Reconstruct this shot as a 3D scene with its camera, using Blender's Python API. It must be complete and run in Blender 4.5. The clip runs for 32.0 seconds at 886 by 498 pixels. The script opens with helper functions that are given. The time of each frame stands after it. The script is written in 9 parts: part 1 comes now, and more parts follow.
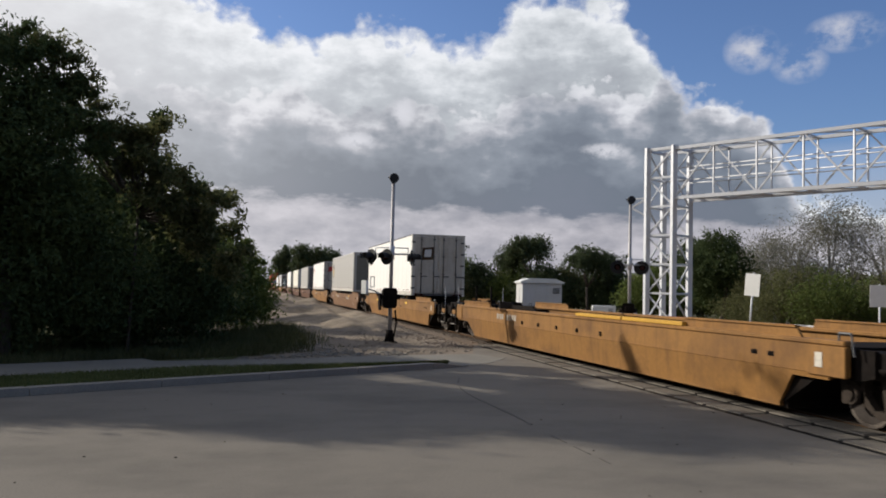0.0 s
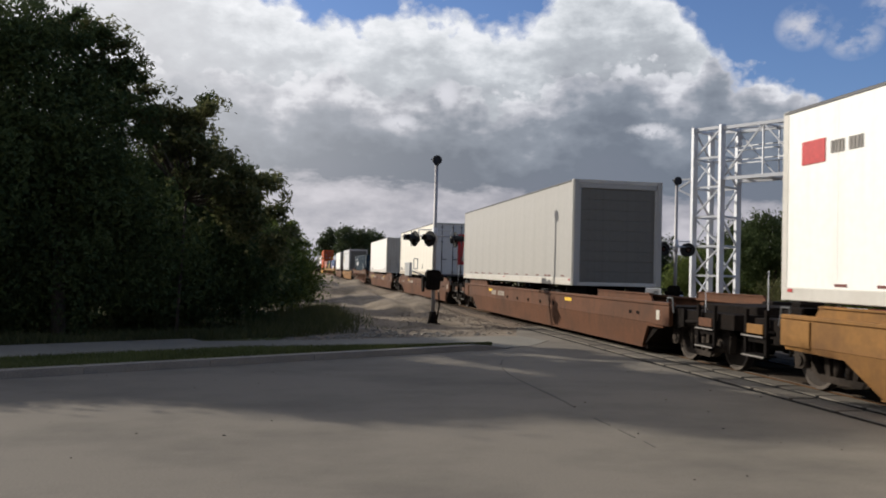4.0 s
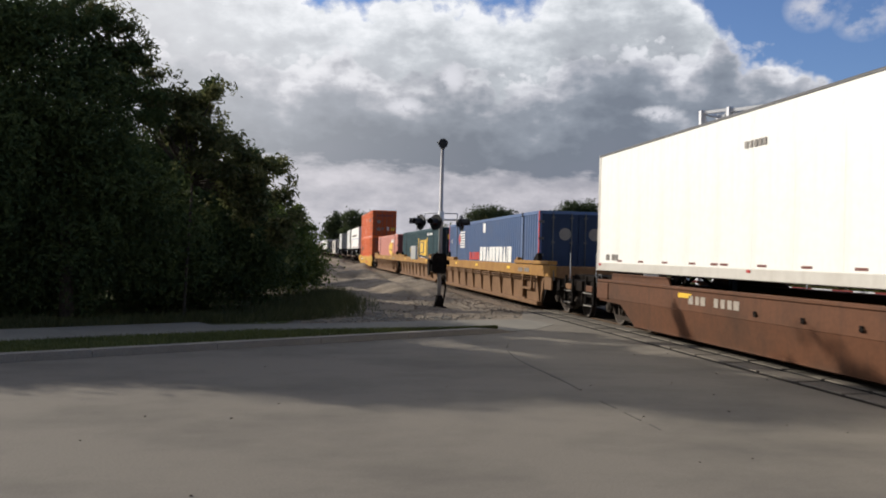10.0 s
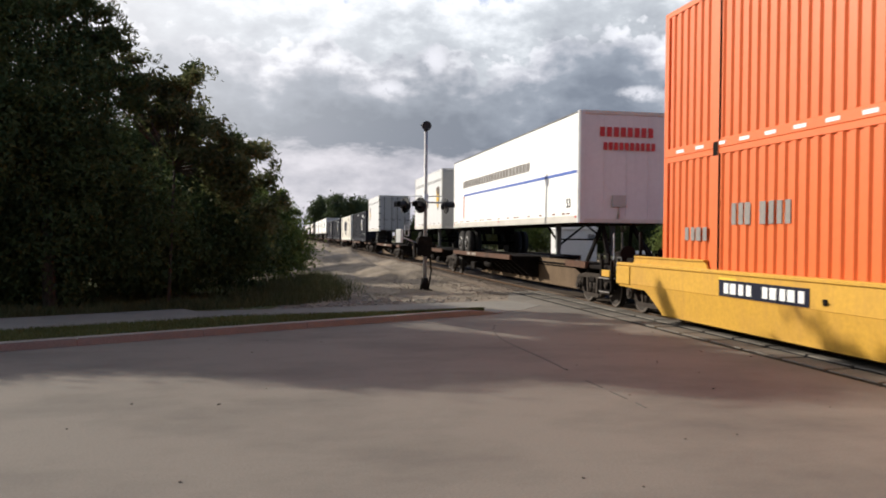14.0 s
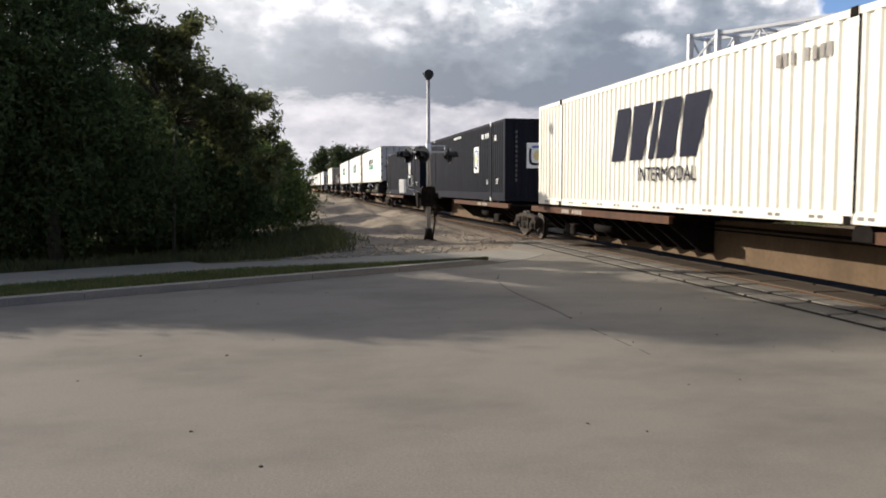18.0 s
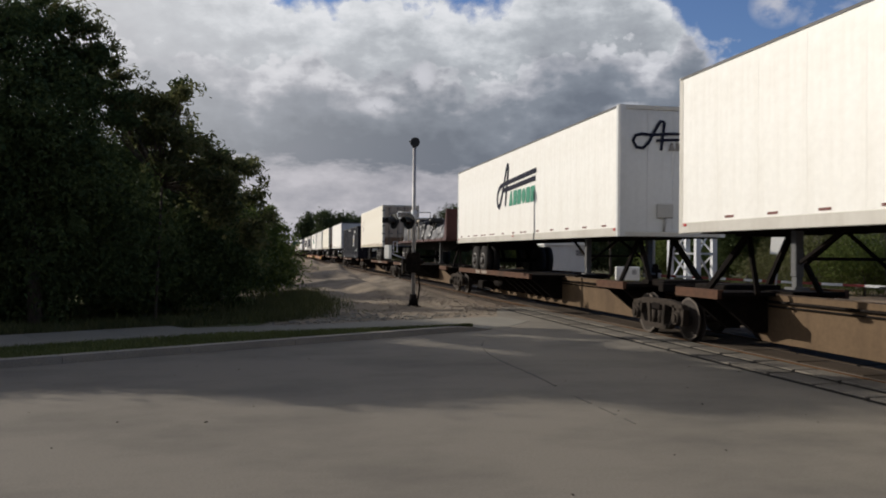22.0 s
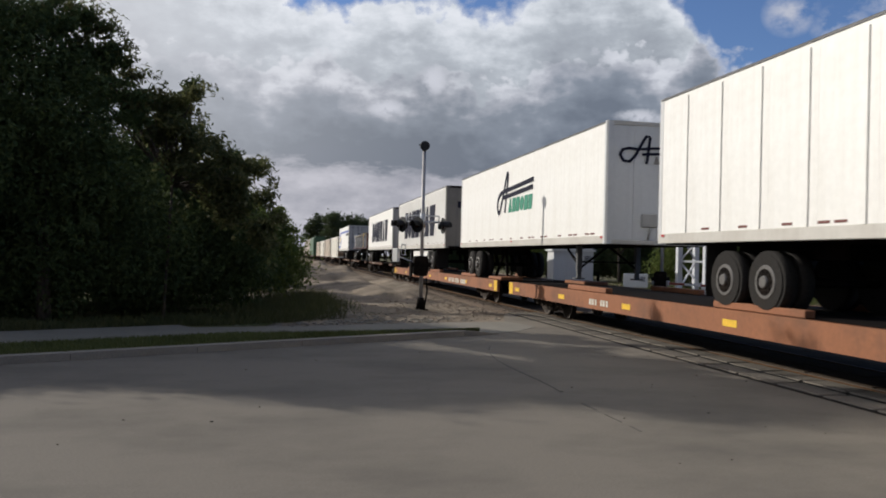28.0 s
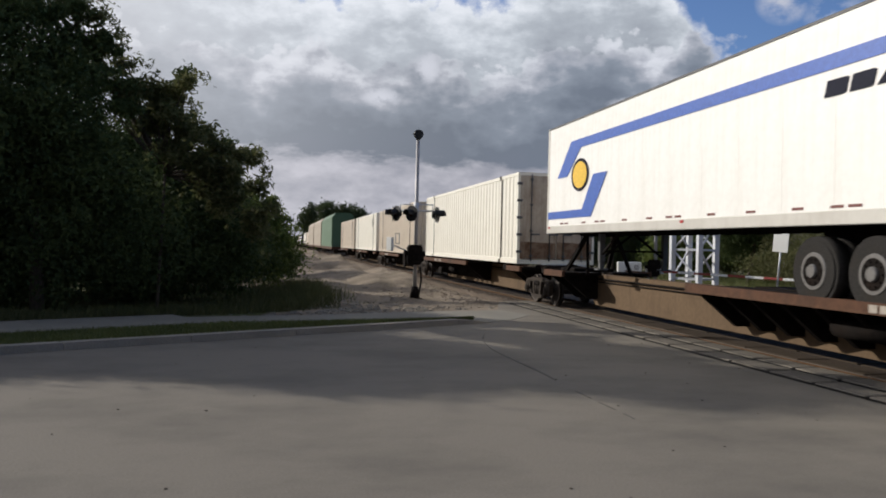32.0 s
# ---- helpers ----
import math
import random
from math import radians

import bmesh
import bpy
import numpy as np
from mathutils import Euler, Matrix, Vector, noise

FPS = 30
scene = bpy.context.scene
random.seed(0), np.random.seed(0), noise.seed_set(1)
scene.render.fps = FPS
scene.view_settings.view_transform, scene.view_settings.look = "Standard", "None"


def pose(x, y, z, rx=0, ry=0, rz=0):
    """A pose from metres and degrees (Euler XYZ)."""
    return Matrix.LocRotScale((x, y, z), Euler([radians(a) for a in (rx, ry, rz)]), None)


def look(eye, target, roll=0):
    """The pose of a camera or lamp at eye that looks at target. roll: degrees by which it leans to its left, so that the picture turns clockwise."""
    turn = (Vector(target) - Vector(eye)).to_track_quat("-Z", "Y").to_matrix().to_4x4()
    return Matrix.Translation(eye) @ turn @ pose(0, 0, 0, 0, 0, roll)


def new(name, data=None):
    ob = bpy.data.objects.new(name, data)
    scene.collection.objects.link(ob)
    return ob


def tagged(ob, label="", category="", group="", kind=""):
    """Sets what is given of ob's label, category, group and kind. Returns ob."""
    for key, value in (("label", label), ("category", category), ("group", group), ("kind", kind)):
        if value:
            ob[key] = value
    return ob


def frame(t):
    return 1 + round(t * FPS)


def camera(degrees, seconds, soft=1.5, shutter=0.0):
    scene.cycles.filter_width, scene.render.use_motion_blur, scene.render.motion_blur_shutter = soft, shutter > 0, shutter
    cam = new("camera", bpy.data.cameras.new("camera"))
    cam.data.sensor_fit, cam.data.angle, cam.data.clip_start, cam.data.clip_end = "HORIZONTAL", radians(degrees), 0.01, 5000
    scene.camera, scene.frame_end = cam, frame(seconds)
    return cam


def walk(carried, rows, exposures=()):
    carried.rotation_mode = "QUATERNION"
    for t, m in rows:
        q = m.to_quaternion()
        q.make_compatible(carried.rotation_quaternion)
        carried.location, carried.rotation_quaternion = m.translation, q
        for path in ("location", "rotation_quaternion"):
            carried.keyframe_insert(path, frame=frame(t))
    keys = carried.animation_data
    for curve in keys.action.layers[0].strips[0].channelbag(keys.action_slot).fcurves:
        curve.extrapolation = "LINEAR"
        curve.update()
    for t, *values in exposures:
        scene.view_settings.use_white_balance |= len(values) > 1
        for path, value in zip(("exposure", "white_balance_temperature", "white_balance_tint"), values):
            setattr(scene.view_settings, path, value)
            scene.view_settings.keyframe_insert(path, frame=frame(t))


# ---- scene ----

# The camera stands at the roadside, hand-held: it turns but keeps its place.
cam = camera(57.13, 32.0, soft=1.85, shutter=0.06)
EYE = (0.0, 0.0, 1.70)
# seconds, degrees to the right of the track's line, degrees up, lean
TURNS = [
    (0.0, 13.28, 2.83, 1.40), (0.5, 13.60, 1.98, 2.14), (1.0, 13.38, 1.64, 2.07), (1.5, 13.07, 1.94, 1.87),
    (2.0, 13.18, 1.43, 2.11), (2.5, 13.15, 0.98, 2.03), (3.0, 12.02, 1.37, 1.84), (3.5, 10.75, 1.44, 1.44),
    (5.5, 9.88, 1.58, 1.53), (6.0, 10.12, 0.99, 1.41), (6.5, 10.01, 0.97, 1.48), (7.0, 10.13, 0.83, 1.52),
    (7.5, 10.23, 1.10, 1.75), (8.0, 9.76, 1.20, 1.55), (8.5, 9.34, 1.09, 1.13), (9.0, 9.35, 0.88, 1.40),
    (9.5, 9.85, 0.48, 1.61), (10.0, 9.88, 0.32, 1.41), (10.5, 9.72, -0.44, 1.03), (11.0, 9.83, -0.79, 0.92),
    (11.5, 10.19, -0.92, 0.96), (12.0, 10.35, -0.62, 0.95), (12.5, 10.51, -1.03, 1.01), (13.0, 10.39, -0.91, 0.99),
    (13.5, 10.67, -1.11, 0.66), (14.0, 10.94, -0.88, 0.56), (14.5, 10.56, -1.08, 0.51), (16.5, 10.83, -2.29, 0.12),
    (17.0, 10.93, -2.69, 0.08), (17.5, 10.42, -1.50, 0.35), (18.0, 10.68, -4.40, -0.10), (18.5, 10.39, -3.50, -0.67),
    (19.0, 9.72, -4.44, -1.09), (19.5, 10.42, -4.42, 0.23), (20.0, 10.11, -1.91, 0.77), (20.5, 10.80, -0.30, 0.52),
    (21.0, 11.53, -0.01, 0.62), (21.5, 11.70, 0.26, 0.74), (22.0, 11.74, 0.26, 0.47), (22.5, 11.94, -0.30, 0.42),
    (23.0, 12.44, -0.61, 0.60), (23.5, 12.21, -0.48, 0.52), (24.0, 12.62, -0.45, 0.92), (24.5, 12.90, -0.45, 0.92),
    (26.5, 12.34, -0.36, 1.24), (27.0, 11.68, -0.27, 1.38), (27.5, 11.56, 0.28, 1.21), (28.0, 11.16, 0.52, 1.45),
    (28.5, 10.98, 0.80, 1.73), (29.0, 10.63, -0.19, 1.44), (29.5, 10.97, -0.27, 1.24), (30.0, 11.17, 0.14, 1.39),
    (30.5, 11.03, 0.42, 1.24), (31.0, 11.63, -0.02, 0.97), (31.5, 11.92, -0.26, 1.23), (32.0, 11.60, -0.26, 1.30),
]


def facing(yaw, tilt, lean):
    a, b = radians(yaw), radians(tilt)
    way = Vector((math.sin(a) * math.cos(b), math.cos(a) * math.cos(b), math.sin(b)))
    return look(EYE, Vector(EYE) + way, lean)


walk(cam, [(t, facing(a, b, c)) for t, a, b, c in TURNS],
     exposures=[(0.0, -0.10, 6330, 13), (1.0, 0.00, 6330, 13), (2.0, -0.45, 6330, 13), (3.0, -0.06, 6330, 13), (6.0, -0.24, 6330, 13), (7.0, -0.27, 6330, 13), (8.0, -0.05, 6330, 13), (9.0, 0.12, 6330, 13), (10.0, -0.04, 6330, 13), (11.0, -0.02, 6330, 13), (12.0, 0.31, 6330, 13), (13.0, 0.31, 6330, 13), (14.0, 0.26, 6330, 13), (17.0, 0.48, 6420, 13), (18.0, 0.44, 6420, 13), (19.0, 0.44, 6420, 13), (20.0, 0.62, 6420, 13), (21.0, -0.02, 6330, 13), (22.0, -0.35, 6330, 13), (23.0, -0.27, 6130, 13), (24.0, 0.01, 6130, 13), (27.0, -0.25, 6130, 13), (30.0, -0.30, 6130, 13), (31.0, -0.14, 6130, 13), (32.0, -0.20, 6130, 13)])

# ---- light ----
SUN_WAY = Vector((0.70, -0.585, -0.405)).normalized()      # the way the sunlight travels
sun = new("sun", bpy.data.lights.new("sun", "SUN"))
sun.data.energy, sun.data.angle, sun.data.color = 5.0, radians(0.6), (1.0, 0.93, 0.79)
sun.matrix_world = look((0, 0, 50), Vector((0, 0, 50)) + SUN_WAY)


def node(nt, kind, **inputs):
    n = nt.nodes.new("ShaderNode" + kind)
    for key, value in inputs.items():
        n.inputs[key.replace("_", " ")].default_value = value
    return n


def math_node(nt, op, a, b=0.0, clamp=False):
    n = nt.nodes.new("ShaderNodeMath")
    n.operation, n.use_clamp = op, clamp
    for i, v in enumerate((a, b)):
        if isinstance(v, (int, float)):
            n.inputs[i].default_value = v
        else:
            nt.links.new(v, n.inputs[i])
    return n.outputs[0]


def ramp(nt, fac, stops, smooth=False):
    n = nt.nodes.new("ShaderNodeValToRGB")
    if smooth:
        n.color_ramp.interpolation = "B_SPLINE"
    el = n.color_ramp.elements
    while len(el) < len(stops):
        el.new(0.5)
    for e, (at, c) in zip(el, stops):
        e.position = at
        e.color = (*c, 1) if isinstance(c, tuple) else (c, c, c, 1)
    nt.links.new(fac, n.inputs[0])
    return n.outputs[0]


def mix_rgb(nt, fac, a, b, blend="MIX"):
    n = nt.nodes.new("ShaderNodeMix")
    n.data_type, n.blend_type = "RGBA", blend
    for i, v in ((0, fac), (6, a), (7, b)):
        if isinstance(v, (int, float)):
            n.inputs[i].default_value = v
        elif isinstance(v, tuple):
            n.inputs[i].default_value = (*v, 1)
        else:
            nt.links.new(v, n.inputs[i])
    return n.outputs[2]


def cumulus_front(nt, way, x, y, z, tone, cover, near):
    """The bank of cumulus ahead: heads in tiers over a flat grey base, in tens of degrees."""
    turn = math_node(nt, "MULTIPLY", math_node(nt, "ARCTAN2", x, y), 18 / math.pi)
    up = math_node(nt, "MULTIPLY", math_node(nt, "ARCSINE", z), 18 / math.pi)
    flat = nt.nodes.new("ShaderNodeCombineXYZ")
    nt.links.new(turn, flat.inputs[0])
    nt.links.new(math_node(nt, "MULTIPLY", up, 1.25), flat.inputs[1])

    def cloud_noise(scale, detail, rough, shift, squeeze=1.0):
        m = node(nt, "Mapping", Location=shift, Scale=(1.0, squeeze, 1.0))
        nt.links.new(flat.outputs[0], m.inputs[0])
        n = node(nt, "TexNoise", Scale=scale, Detail=detail, Roughness=rough)
        nt.links.new(m.outputs[0], n.inputs["Vector"])
        return n

    def centred(n, amount):
        return math_node(nt, "MULTIPLY", math_node(nt, "SUBTRACT", n.outputs["Fac"], 0.5), amount)

    def knobs(scale, amount, shift):
        """Round cauliflower heads on bent cells."""
        warp = cloud_noise(scale * 1.3, 5, 0.6, shift)
        bend = nt.nodes.new("ShaderNodeVectorMath")
        bend.operation = "MULTIPLY_ADD"
        nt.links.new(warp.outputs["Color"], bend.inputs[0])
        bend.inputs[1].default_value = (0.9 / scale,) * 3
        nt.links.new(flat.outputs[0], bend.inputs[2])
        v = node(nt, "TexVoronoi", Scale=scale)
        v.feature, v.voronoi_dimensions = "SMOOTH_F1", "2D"
        v.inputs["Smoothness"].default_value = 0.25
        nt.links.new(bend.outputs[0], v.inputs["Vector"])
        return math_node(nt, "MULTIPLY", math_node(nt, "SUBTRACT", 0.42, v.outputs["Distance"]), amount)

    def total(*terms):
        out = terms[0]
        for t in terms[1:]:
            out = math_node(nt, "ADD", out, t)
        return out

    def crest(points):
        """The height of a tier's tops along the horizon, both in degrees."""
        f = math_node(nt, "ADD", math_node(nt, "MULTIPLY", turn, 0.1), 0.5)
        return math_node(nt, "MULTIPLY", ramp(nt, f, [(0.5 + a / 100, e / 30) for a, e in points]), 3.0)

    def mound(a, e, wa, we):
        p = math_node(nt, "MULTIPLY", math_node(nt, "SUBTRACT", turn, a / 10), 10 / wa)
        q = math_node(nt, "MULTIPLY", math_node(nt, "SUBTRACT", up, e / 10), 10 / we)
        r = math_node(nt, "ADD", math_node(nt, "MULTIPLY", p, p), math_node(nt, "MULTIPLY", q, q))
        return math_node(nt, "SUBTRACT", 1.0, r, True)

    rag = total(centred(cloud_noise(2.2, 9, 0.62, (3.1, 1.7, 0.0)), 0.62), knobs(5.5, 0.14, (0.4, 2.0, 0.0)), knobs(13.0, 0.055, (1.4, 0.3, 0.0)))
    rag2 = total(centred(cloud_noise(2.6, 9, 0.60, (7.7, 4.1, 0.0)), 0.50), knobs(6.5, 0.16, (2.2, 0.7, 0.0)), knobs(15.0, 0.05, (5.0, 1.1, 0.0)))
    patch = cloud_noise(3.0, 6, 0.58, (0.6, 9.2, 0.0), 1.6).outputs["Fac"]
    soft = cloud_noise(1.5, 4, 0.5, (5.6, 2.2, 0.0), 1.5).outputs["Fac"]
    # the high tier, with blue gaps over it and a tower at its end
    high = math_node(nt, "SUBTRACT", math_node(nt, "ADD", crest([(-50, 27), (-14, 24), (-4, 19.5), (1, 17.9), (4, 17.2), (7, 18.6), (10, 18.3), (13.5, 16.9), (16.5, 17.9), (19, 21), (25.5, 20.5), (27.6, 17.0), (30, 13.0), (33, 8), (50, 5)]), rag), up)
    # the front tier: white heads over the grey belly, ending to the right
    low = math_node(nt, "SUBTRACT", math_node(nt, "ADD", crest([(-50, 15), (-14, 14.0), (-3, 12.6), (3, 13.6), (7, 12.4), (10.5, 13.0), (13.5, 11.8), (19, 13.6), (23, 14.3), (26, 13.2), (28.3, 14.8), (31, 13.6), (34, 12.3), (35.6, 10.5), (37, 6.0), (42, 4.0), (50, 4.5)]), rag2), up)
    shade = math_node(nt, "MULTIPLY", math_node(nt, "SUBTRACT", patch, 0.5), 1.15)
    high_tone = ramp(nt, total(high, shade), [(0.0, (0.98, 1.0, 1.0)), (0.12, (0.90, 0.93, 0.935)), (0.27, (0.74, 0.78, 0.795)), (0.48, (0.53, 0.57, 0.595)), (0.85, (0.38, 0.41, 0.445))])
    rim = math_node(nt, "ADD", low, math_node(nt, "MULTIPLY", math_node(nt, "SUBTRACT", soft, 0.42), 0.85))
    low_tone = ramp(nt, total(rim, math_node(nt, "MULTIPLY", shade, 0.45)), [(0.0, (0.97, 0.98, 0.99)), (0.09, (0.84, 0.855, 0.875)), (0.20, (0.52, 0.54, 0.58)), (0.35, (0.30, 0.34, 0.39)), (0.62, (0.19, 0.224, 0.27)), (0.9, (0.20, 0.23, 0.28))])
    low_tone = mix_rgb(nt, 1.0, low_tone, ramp(nt, math_node(nt, "MULTIPLY", turn, 0.2), [(0.06, 0.88), (0.22, 0.86), (0.40, 1.0), (0.6, 1.0)]), "MULTIPLY")
    face = mix_rgb(nt, ramp(nt, low, [(-0.0, 0.0), (0.045, 0.7), (0.12, 1.0)]), high_tone, low_tone)
    # stray bright scraps before the belly
    scraps = math_node(nt, "MAXIMUM", math_node(nt, "MAXIMUM", mound(7.0, 10.2, 1.7, 0.75), mound(10.2, 12.3, 1.1, 1.25)), mound(24.5, 9.8, 2.0, 0.7))
    scraps = math_node(nt, "MULTIPLY", scraps, ramp(nt, math_node(nt, "ADD", cloud_noise(7.0, 7, 0.62, (2.0, 2.0, 0.0)).outputs["Fac"], math_node(nt, "MULTIPLY", scraps, 0.25)), [(0.50, 0.0), (0.68, 1.0)]), True)
    face = mix_rgb(nt, scraps, face, (0.74, 0.75, 0.78))
    # the flat base, with a paler streaked band below it
    base = total(up, math_node(nt, "MULTIPLY", turn, 0.045), centred(cloud_noise(3.5, 6, 0.6, (1.1, 6.3, 0.0), 2.2), 0.30))
    streaks = ramp(nt, cloud_noise(3.6, 5, 0.55, (4.4, 0.8, 0.0), 1.5).outputs["Fac"], [(0.34, (0.40, 0.40, 0.44)), (0.50, (0.52, 0.51, 0.54)), (0.66, (0.66, 0.64, 0.665))])
    face = mix_rgb(nt, ramp(nt, base, [(0.52, 0.95), (0.60, 0.8), (0.66, 0.0)]), face, streaks)
    near_wide = math_node(nt, "POWER", near, 0.54)
    face = mix_rgb(nt, math_node(nt, "MULTIPLY", near_wide, 0.85), face, (1.45, 1.42, 1.36))
    held = math_node(nt, "MAXIMUM", ramp(nt, high, [(0.0, 0.0), (0.14, 1.0)]), ramp(nt, low, [(0.0, 0.0), (0.10, 1.0)]))
    # thin scraps against the blue, and haze at the skyline
    wisps = math_node(nt, "MAXIMUM", math_node(nt, "MAXIMUM", mound(34.0, 16.0, 1.9, 1.6), mound(39.6, 16.6, 2.6, 1.3)), mound(36.9, 15.0, 1.9, 1.4))
    wisps = math_node(nt, "MULTIPLY", wisps, ramp(nt, cloud_noise(4.5, 7, 0.6, (6.0, 3.0, 0.0)).outputs["Fac"], [(0.40, 0.0), (0.64, 0.95)]))
    face = mix_rgb(nt, math_node(nt, "SUBTRACT", 1.0, held, True), face, (0.66, 0.68, 0.74))
    haze = ramp(nt, up, [(0.0, 0.85), (0.45, 0.62), (0.95, 0.16), (1.3, 0.0)])
    face = mix_rgb(nt, math_node(nt, "MULTIPLY", math_node(nt, "SUBTRACT", 1.0, held, True), math_node(nt, "MULTIPLY", haze, 0.9)), face, (0.43, 0.47, 0.55))
    held = math_node(nt, "MAXIMUM", math_node(nt, "MAXIMUM", held, wisps), haze, True)
    ahead = math_node(nt, "MULTIPLY", ramp(nt, math_node(nt, "ABSOLUTE", math_node(nt, "MULTIPLY", turn, 0.1)), [(0.42, 1.0), (0.6, 0.0)]), ramp(nt, math_node(nt, "MULTIPLY", up, 0.2), [(0.42, 1.0), (0.58, 0.0)]))
    both = nt.nodes.new("ShaderNodeMix")
    nt.links.new(ahead, both.inputs[0])
    nt.links.new(cover, both.inputs[2])
    nt.links.new(held, both.inputs[3])
    return mix_rgb(nt, ahead, tone, face), both.outputs[0]


def build_sky():
    """Blue sky with a broken deck of grey cumulus, bright towards the sun."""
    world = bpy.data.worlds.new("world")
    world.use_nodes = True
    scene.world = world
    nt = world.node_tree
    nt.nodes.clear()
    sky = nt.nodes.new("ShaderNodeTexSky")
    sky.sky_type, sky.sun_disc = "NISHITA", False
    sky.sun_elevation = math.asin(-SUN_WAY.z)
    sky.sun_rotation = math.atan2(-SUN_WAY.x, -SUN_WAY.y)
    sky.air_density, sky.dust_density, sky.ozone_density = 1.0, 0.6, 2.0
    tc = nt.nodes.new("ShaderNodeTexCoord")
    way = tc.outputs["Generated"]
    sep = nt.nodes.new("ShaderNodeSeparateXYZ")
    nt.links.new(way, sep.inputs[0])
    x, y, z = sep.outputs
    rise = math_node(nt, "MAXIMUM", z, 0.0)
    tall = node(nt, "Mapping", Scale=(1.0, 1.0, 1.25))
    nt.links.new(way, tall.inputs[0])

    def fbm(scale, detail, rough, shift=(0, 0, 0), warp=0.0):
        m = node(nt, "Mapping", Location=shift)
        nt.links.new(tall.outputs[0], m.inputs[0])
        n = node(nt, "TexNoise", Scale=scale, Detail=detail, Roughness=rough, Distortion=warp)
        nt.links.new(m.outputs[0], n.inputs["Vector"])
        return n.outputs["Fac"]

    # billows: rounded heads on a broken noise, and the same field a step towards the light
    def heads(shift):
        m = node(nt, "Mapping", Location=shift)
        nt.links.new(tall.outputs[0], m.inputs[0])
        n = node(nt, "TexNoise", Scale=6.5, Detail=10, Roughness=0.61)
        nt.links.new(m.outputs[0], n.inputs["Vector"])
        bend = nt.nodes.new("ShaderNodeVectorMath")
        bend.operation = "MULTIPLY_ADD"
        nt.links.new(n.outputs["Color"], bend.inputs[0])
        bend.inputs[1].default_value = (0.10, 0.10, 0.10)
        nt.links.new(m.outputs[0], bend.inputs[2])
        v = node(nt, "TexVoronoi", Scale=11.5)
        v.feature = "SMOOTH_F1"
        v.inputs["Smoothness"].default_value = 0.35
        nt.links.new(bend.outputs[0], v.inputs["Vector"])
        f = math_node(nt, "MULTIPLY", math_node(nt, "SUBTRACT", 0.45, v.outputs["Distance"]), 0.62)
        return math_node(nt, "ADD", n.outputs["Fac"], f)

    puffs, upper = heads((0.31, 0.12, 0.0)), heads((0.323, 0.12, 0.025))
    mass = fbm(2.6, 4, 0.5, (1.7, 0.4, 0.2))
    swell = math_node(nt, "SUBTRACT", mass, 0.5)
    edge = math_node(nt, "MULTIPLY", math_node(nt, "SUBTRACT", puffs, upper), 0.95)
    # dull violet-grey bellies low down, white heads higher up
    lift = math_node(nt, "ADD", math_node(nt, "MULTIPLY", rise, 2.55), math_node(nt, "MULTIPLY", swell, 1.35))
    heap = math_node(nt, "MULTIPLY", math_node(nt, "SUBTRACT", puffs, 0.52), ramp(nt, rise, [(0.10, 0.12), (0.24, 0.55)]))
    lift = math_node(nt, "ADD", math_node(nt, "ADD", lift, heap), math_node(nt, "MULTIPLY", edge, ramp(nt, rise, [(0.09, 0.25), (0.19, 1.0)])))
    tone = ramp(nt, lift, [(0.16, (0.33, 0.338, 0.395)), (0.32, (0.25, 0.268, 0.335)), (0.46, (0.29, 0.318, 0.385)), (0.60, (0.42, 0.462, 0.53)), (0.75, (0.70, 0.745, 0.80)), (0.95, (0.98, 1.0, 1.01))], True)
    # below the flat base of the mass a paler band runs to the horizon
    base = math_node(nt, "ADD", rise, math_node(nt, "ADD", math_node(nt, "MULTIPLY", swell, 0.10), math_node(nt, "MULTIPLY", math_node(nt, "SUBTRACT", puffs, 0.5), 0.035)))
    veil = mix_rgb(nt, ramp(nt, fbm(11.0, 6, 0.55, (0.2, 0.9, 0.4)), [(0.38, 0.0), (0.62, 1.0)], True), (0.38, 0.37, 0.42), (0.74, 0.71, 0.74))
    tone = mix_rgb(nt, ramp(nt, base, [(0.066, 0.9), (0.086, 0.8), (0.101, 0.0)]), tone, veil)
    # unseen overhead cloud, added as fill light, keeps one tuned tone
    tone = mix_rgb(nt, ramp(nt, rise, [(0.36, 0.0), (0.58, 1.0)]), tone, (0.40, 0.44, 0.52))
    # the deck breaks to blue high up and away from the sun's side
    side = math_node(nt, "ADD", math_node(nt, "MULTIPLY", x, 1.0), math_node(nt, "MULTIPLY", math_node(nt, "MINIMUM", rise, 0.42), 1.25))
    # the unseen sky behind is clouded over to dull the near ends
    side = math_node(nt, "ADD", side, math_node(nt, "MULTIPLY", math_node(nt, "MINIMUM", y, 0.0), -0.25))
    side = math_node(nt, "ADD", side, math_node(nt, "MULTIPLY", math_node(nt, "SUBTRACT", 0.5, puffs), 0.62))
    side = math_node(nt, "ADD", side, math_node(nt, "MULTIPLY", math_node(nt, "SUBTRACT", 0.5, mass), 0.45))
    cover = ramp(nt, side, [(0.71, 1.0), (0.79, 0.8), (0.92, 0.0)])
    dot = nt.nodes.new("ShaderNodeVectorMath")
    dot.operation = "DOT_PRODUCT"
    nt.links.new(way, dot.inputs[0])
    dot.inputs[1].default_value = -SUN_WAY
    near = math_node(nt, "POWER", math_node(nt, "MAXIMUM", dot.outputs["Value"], 0.0), 7.0)
    tone = mix_rgb(nt, math_node(nt, "MULTIPLY", near, 0.9), tone, (1.45, 1.42, 1.36))
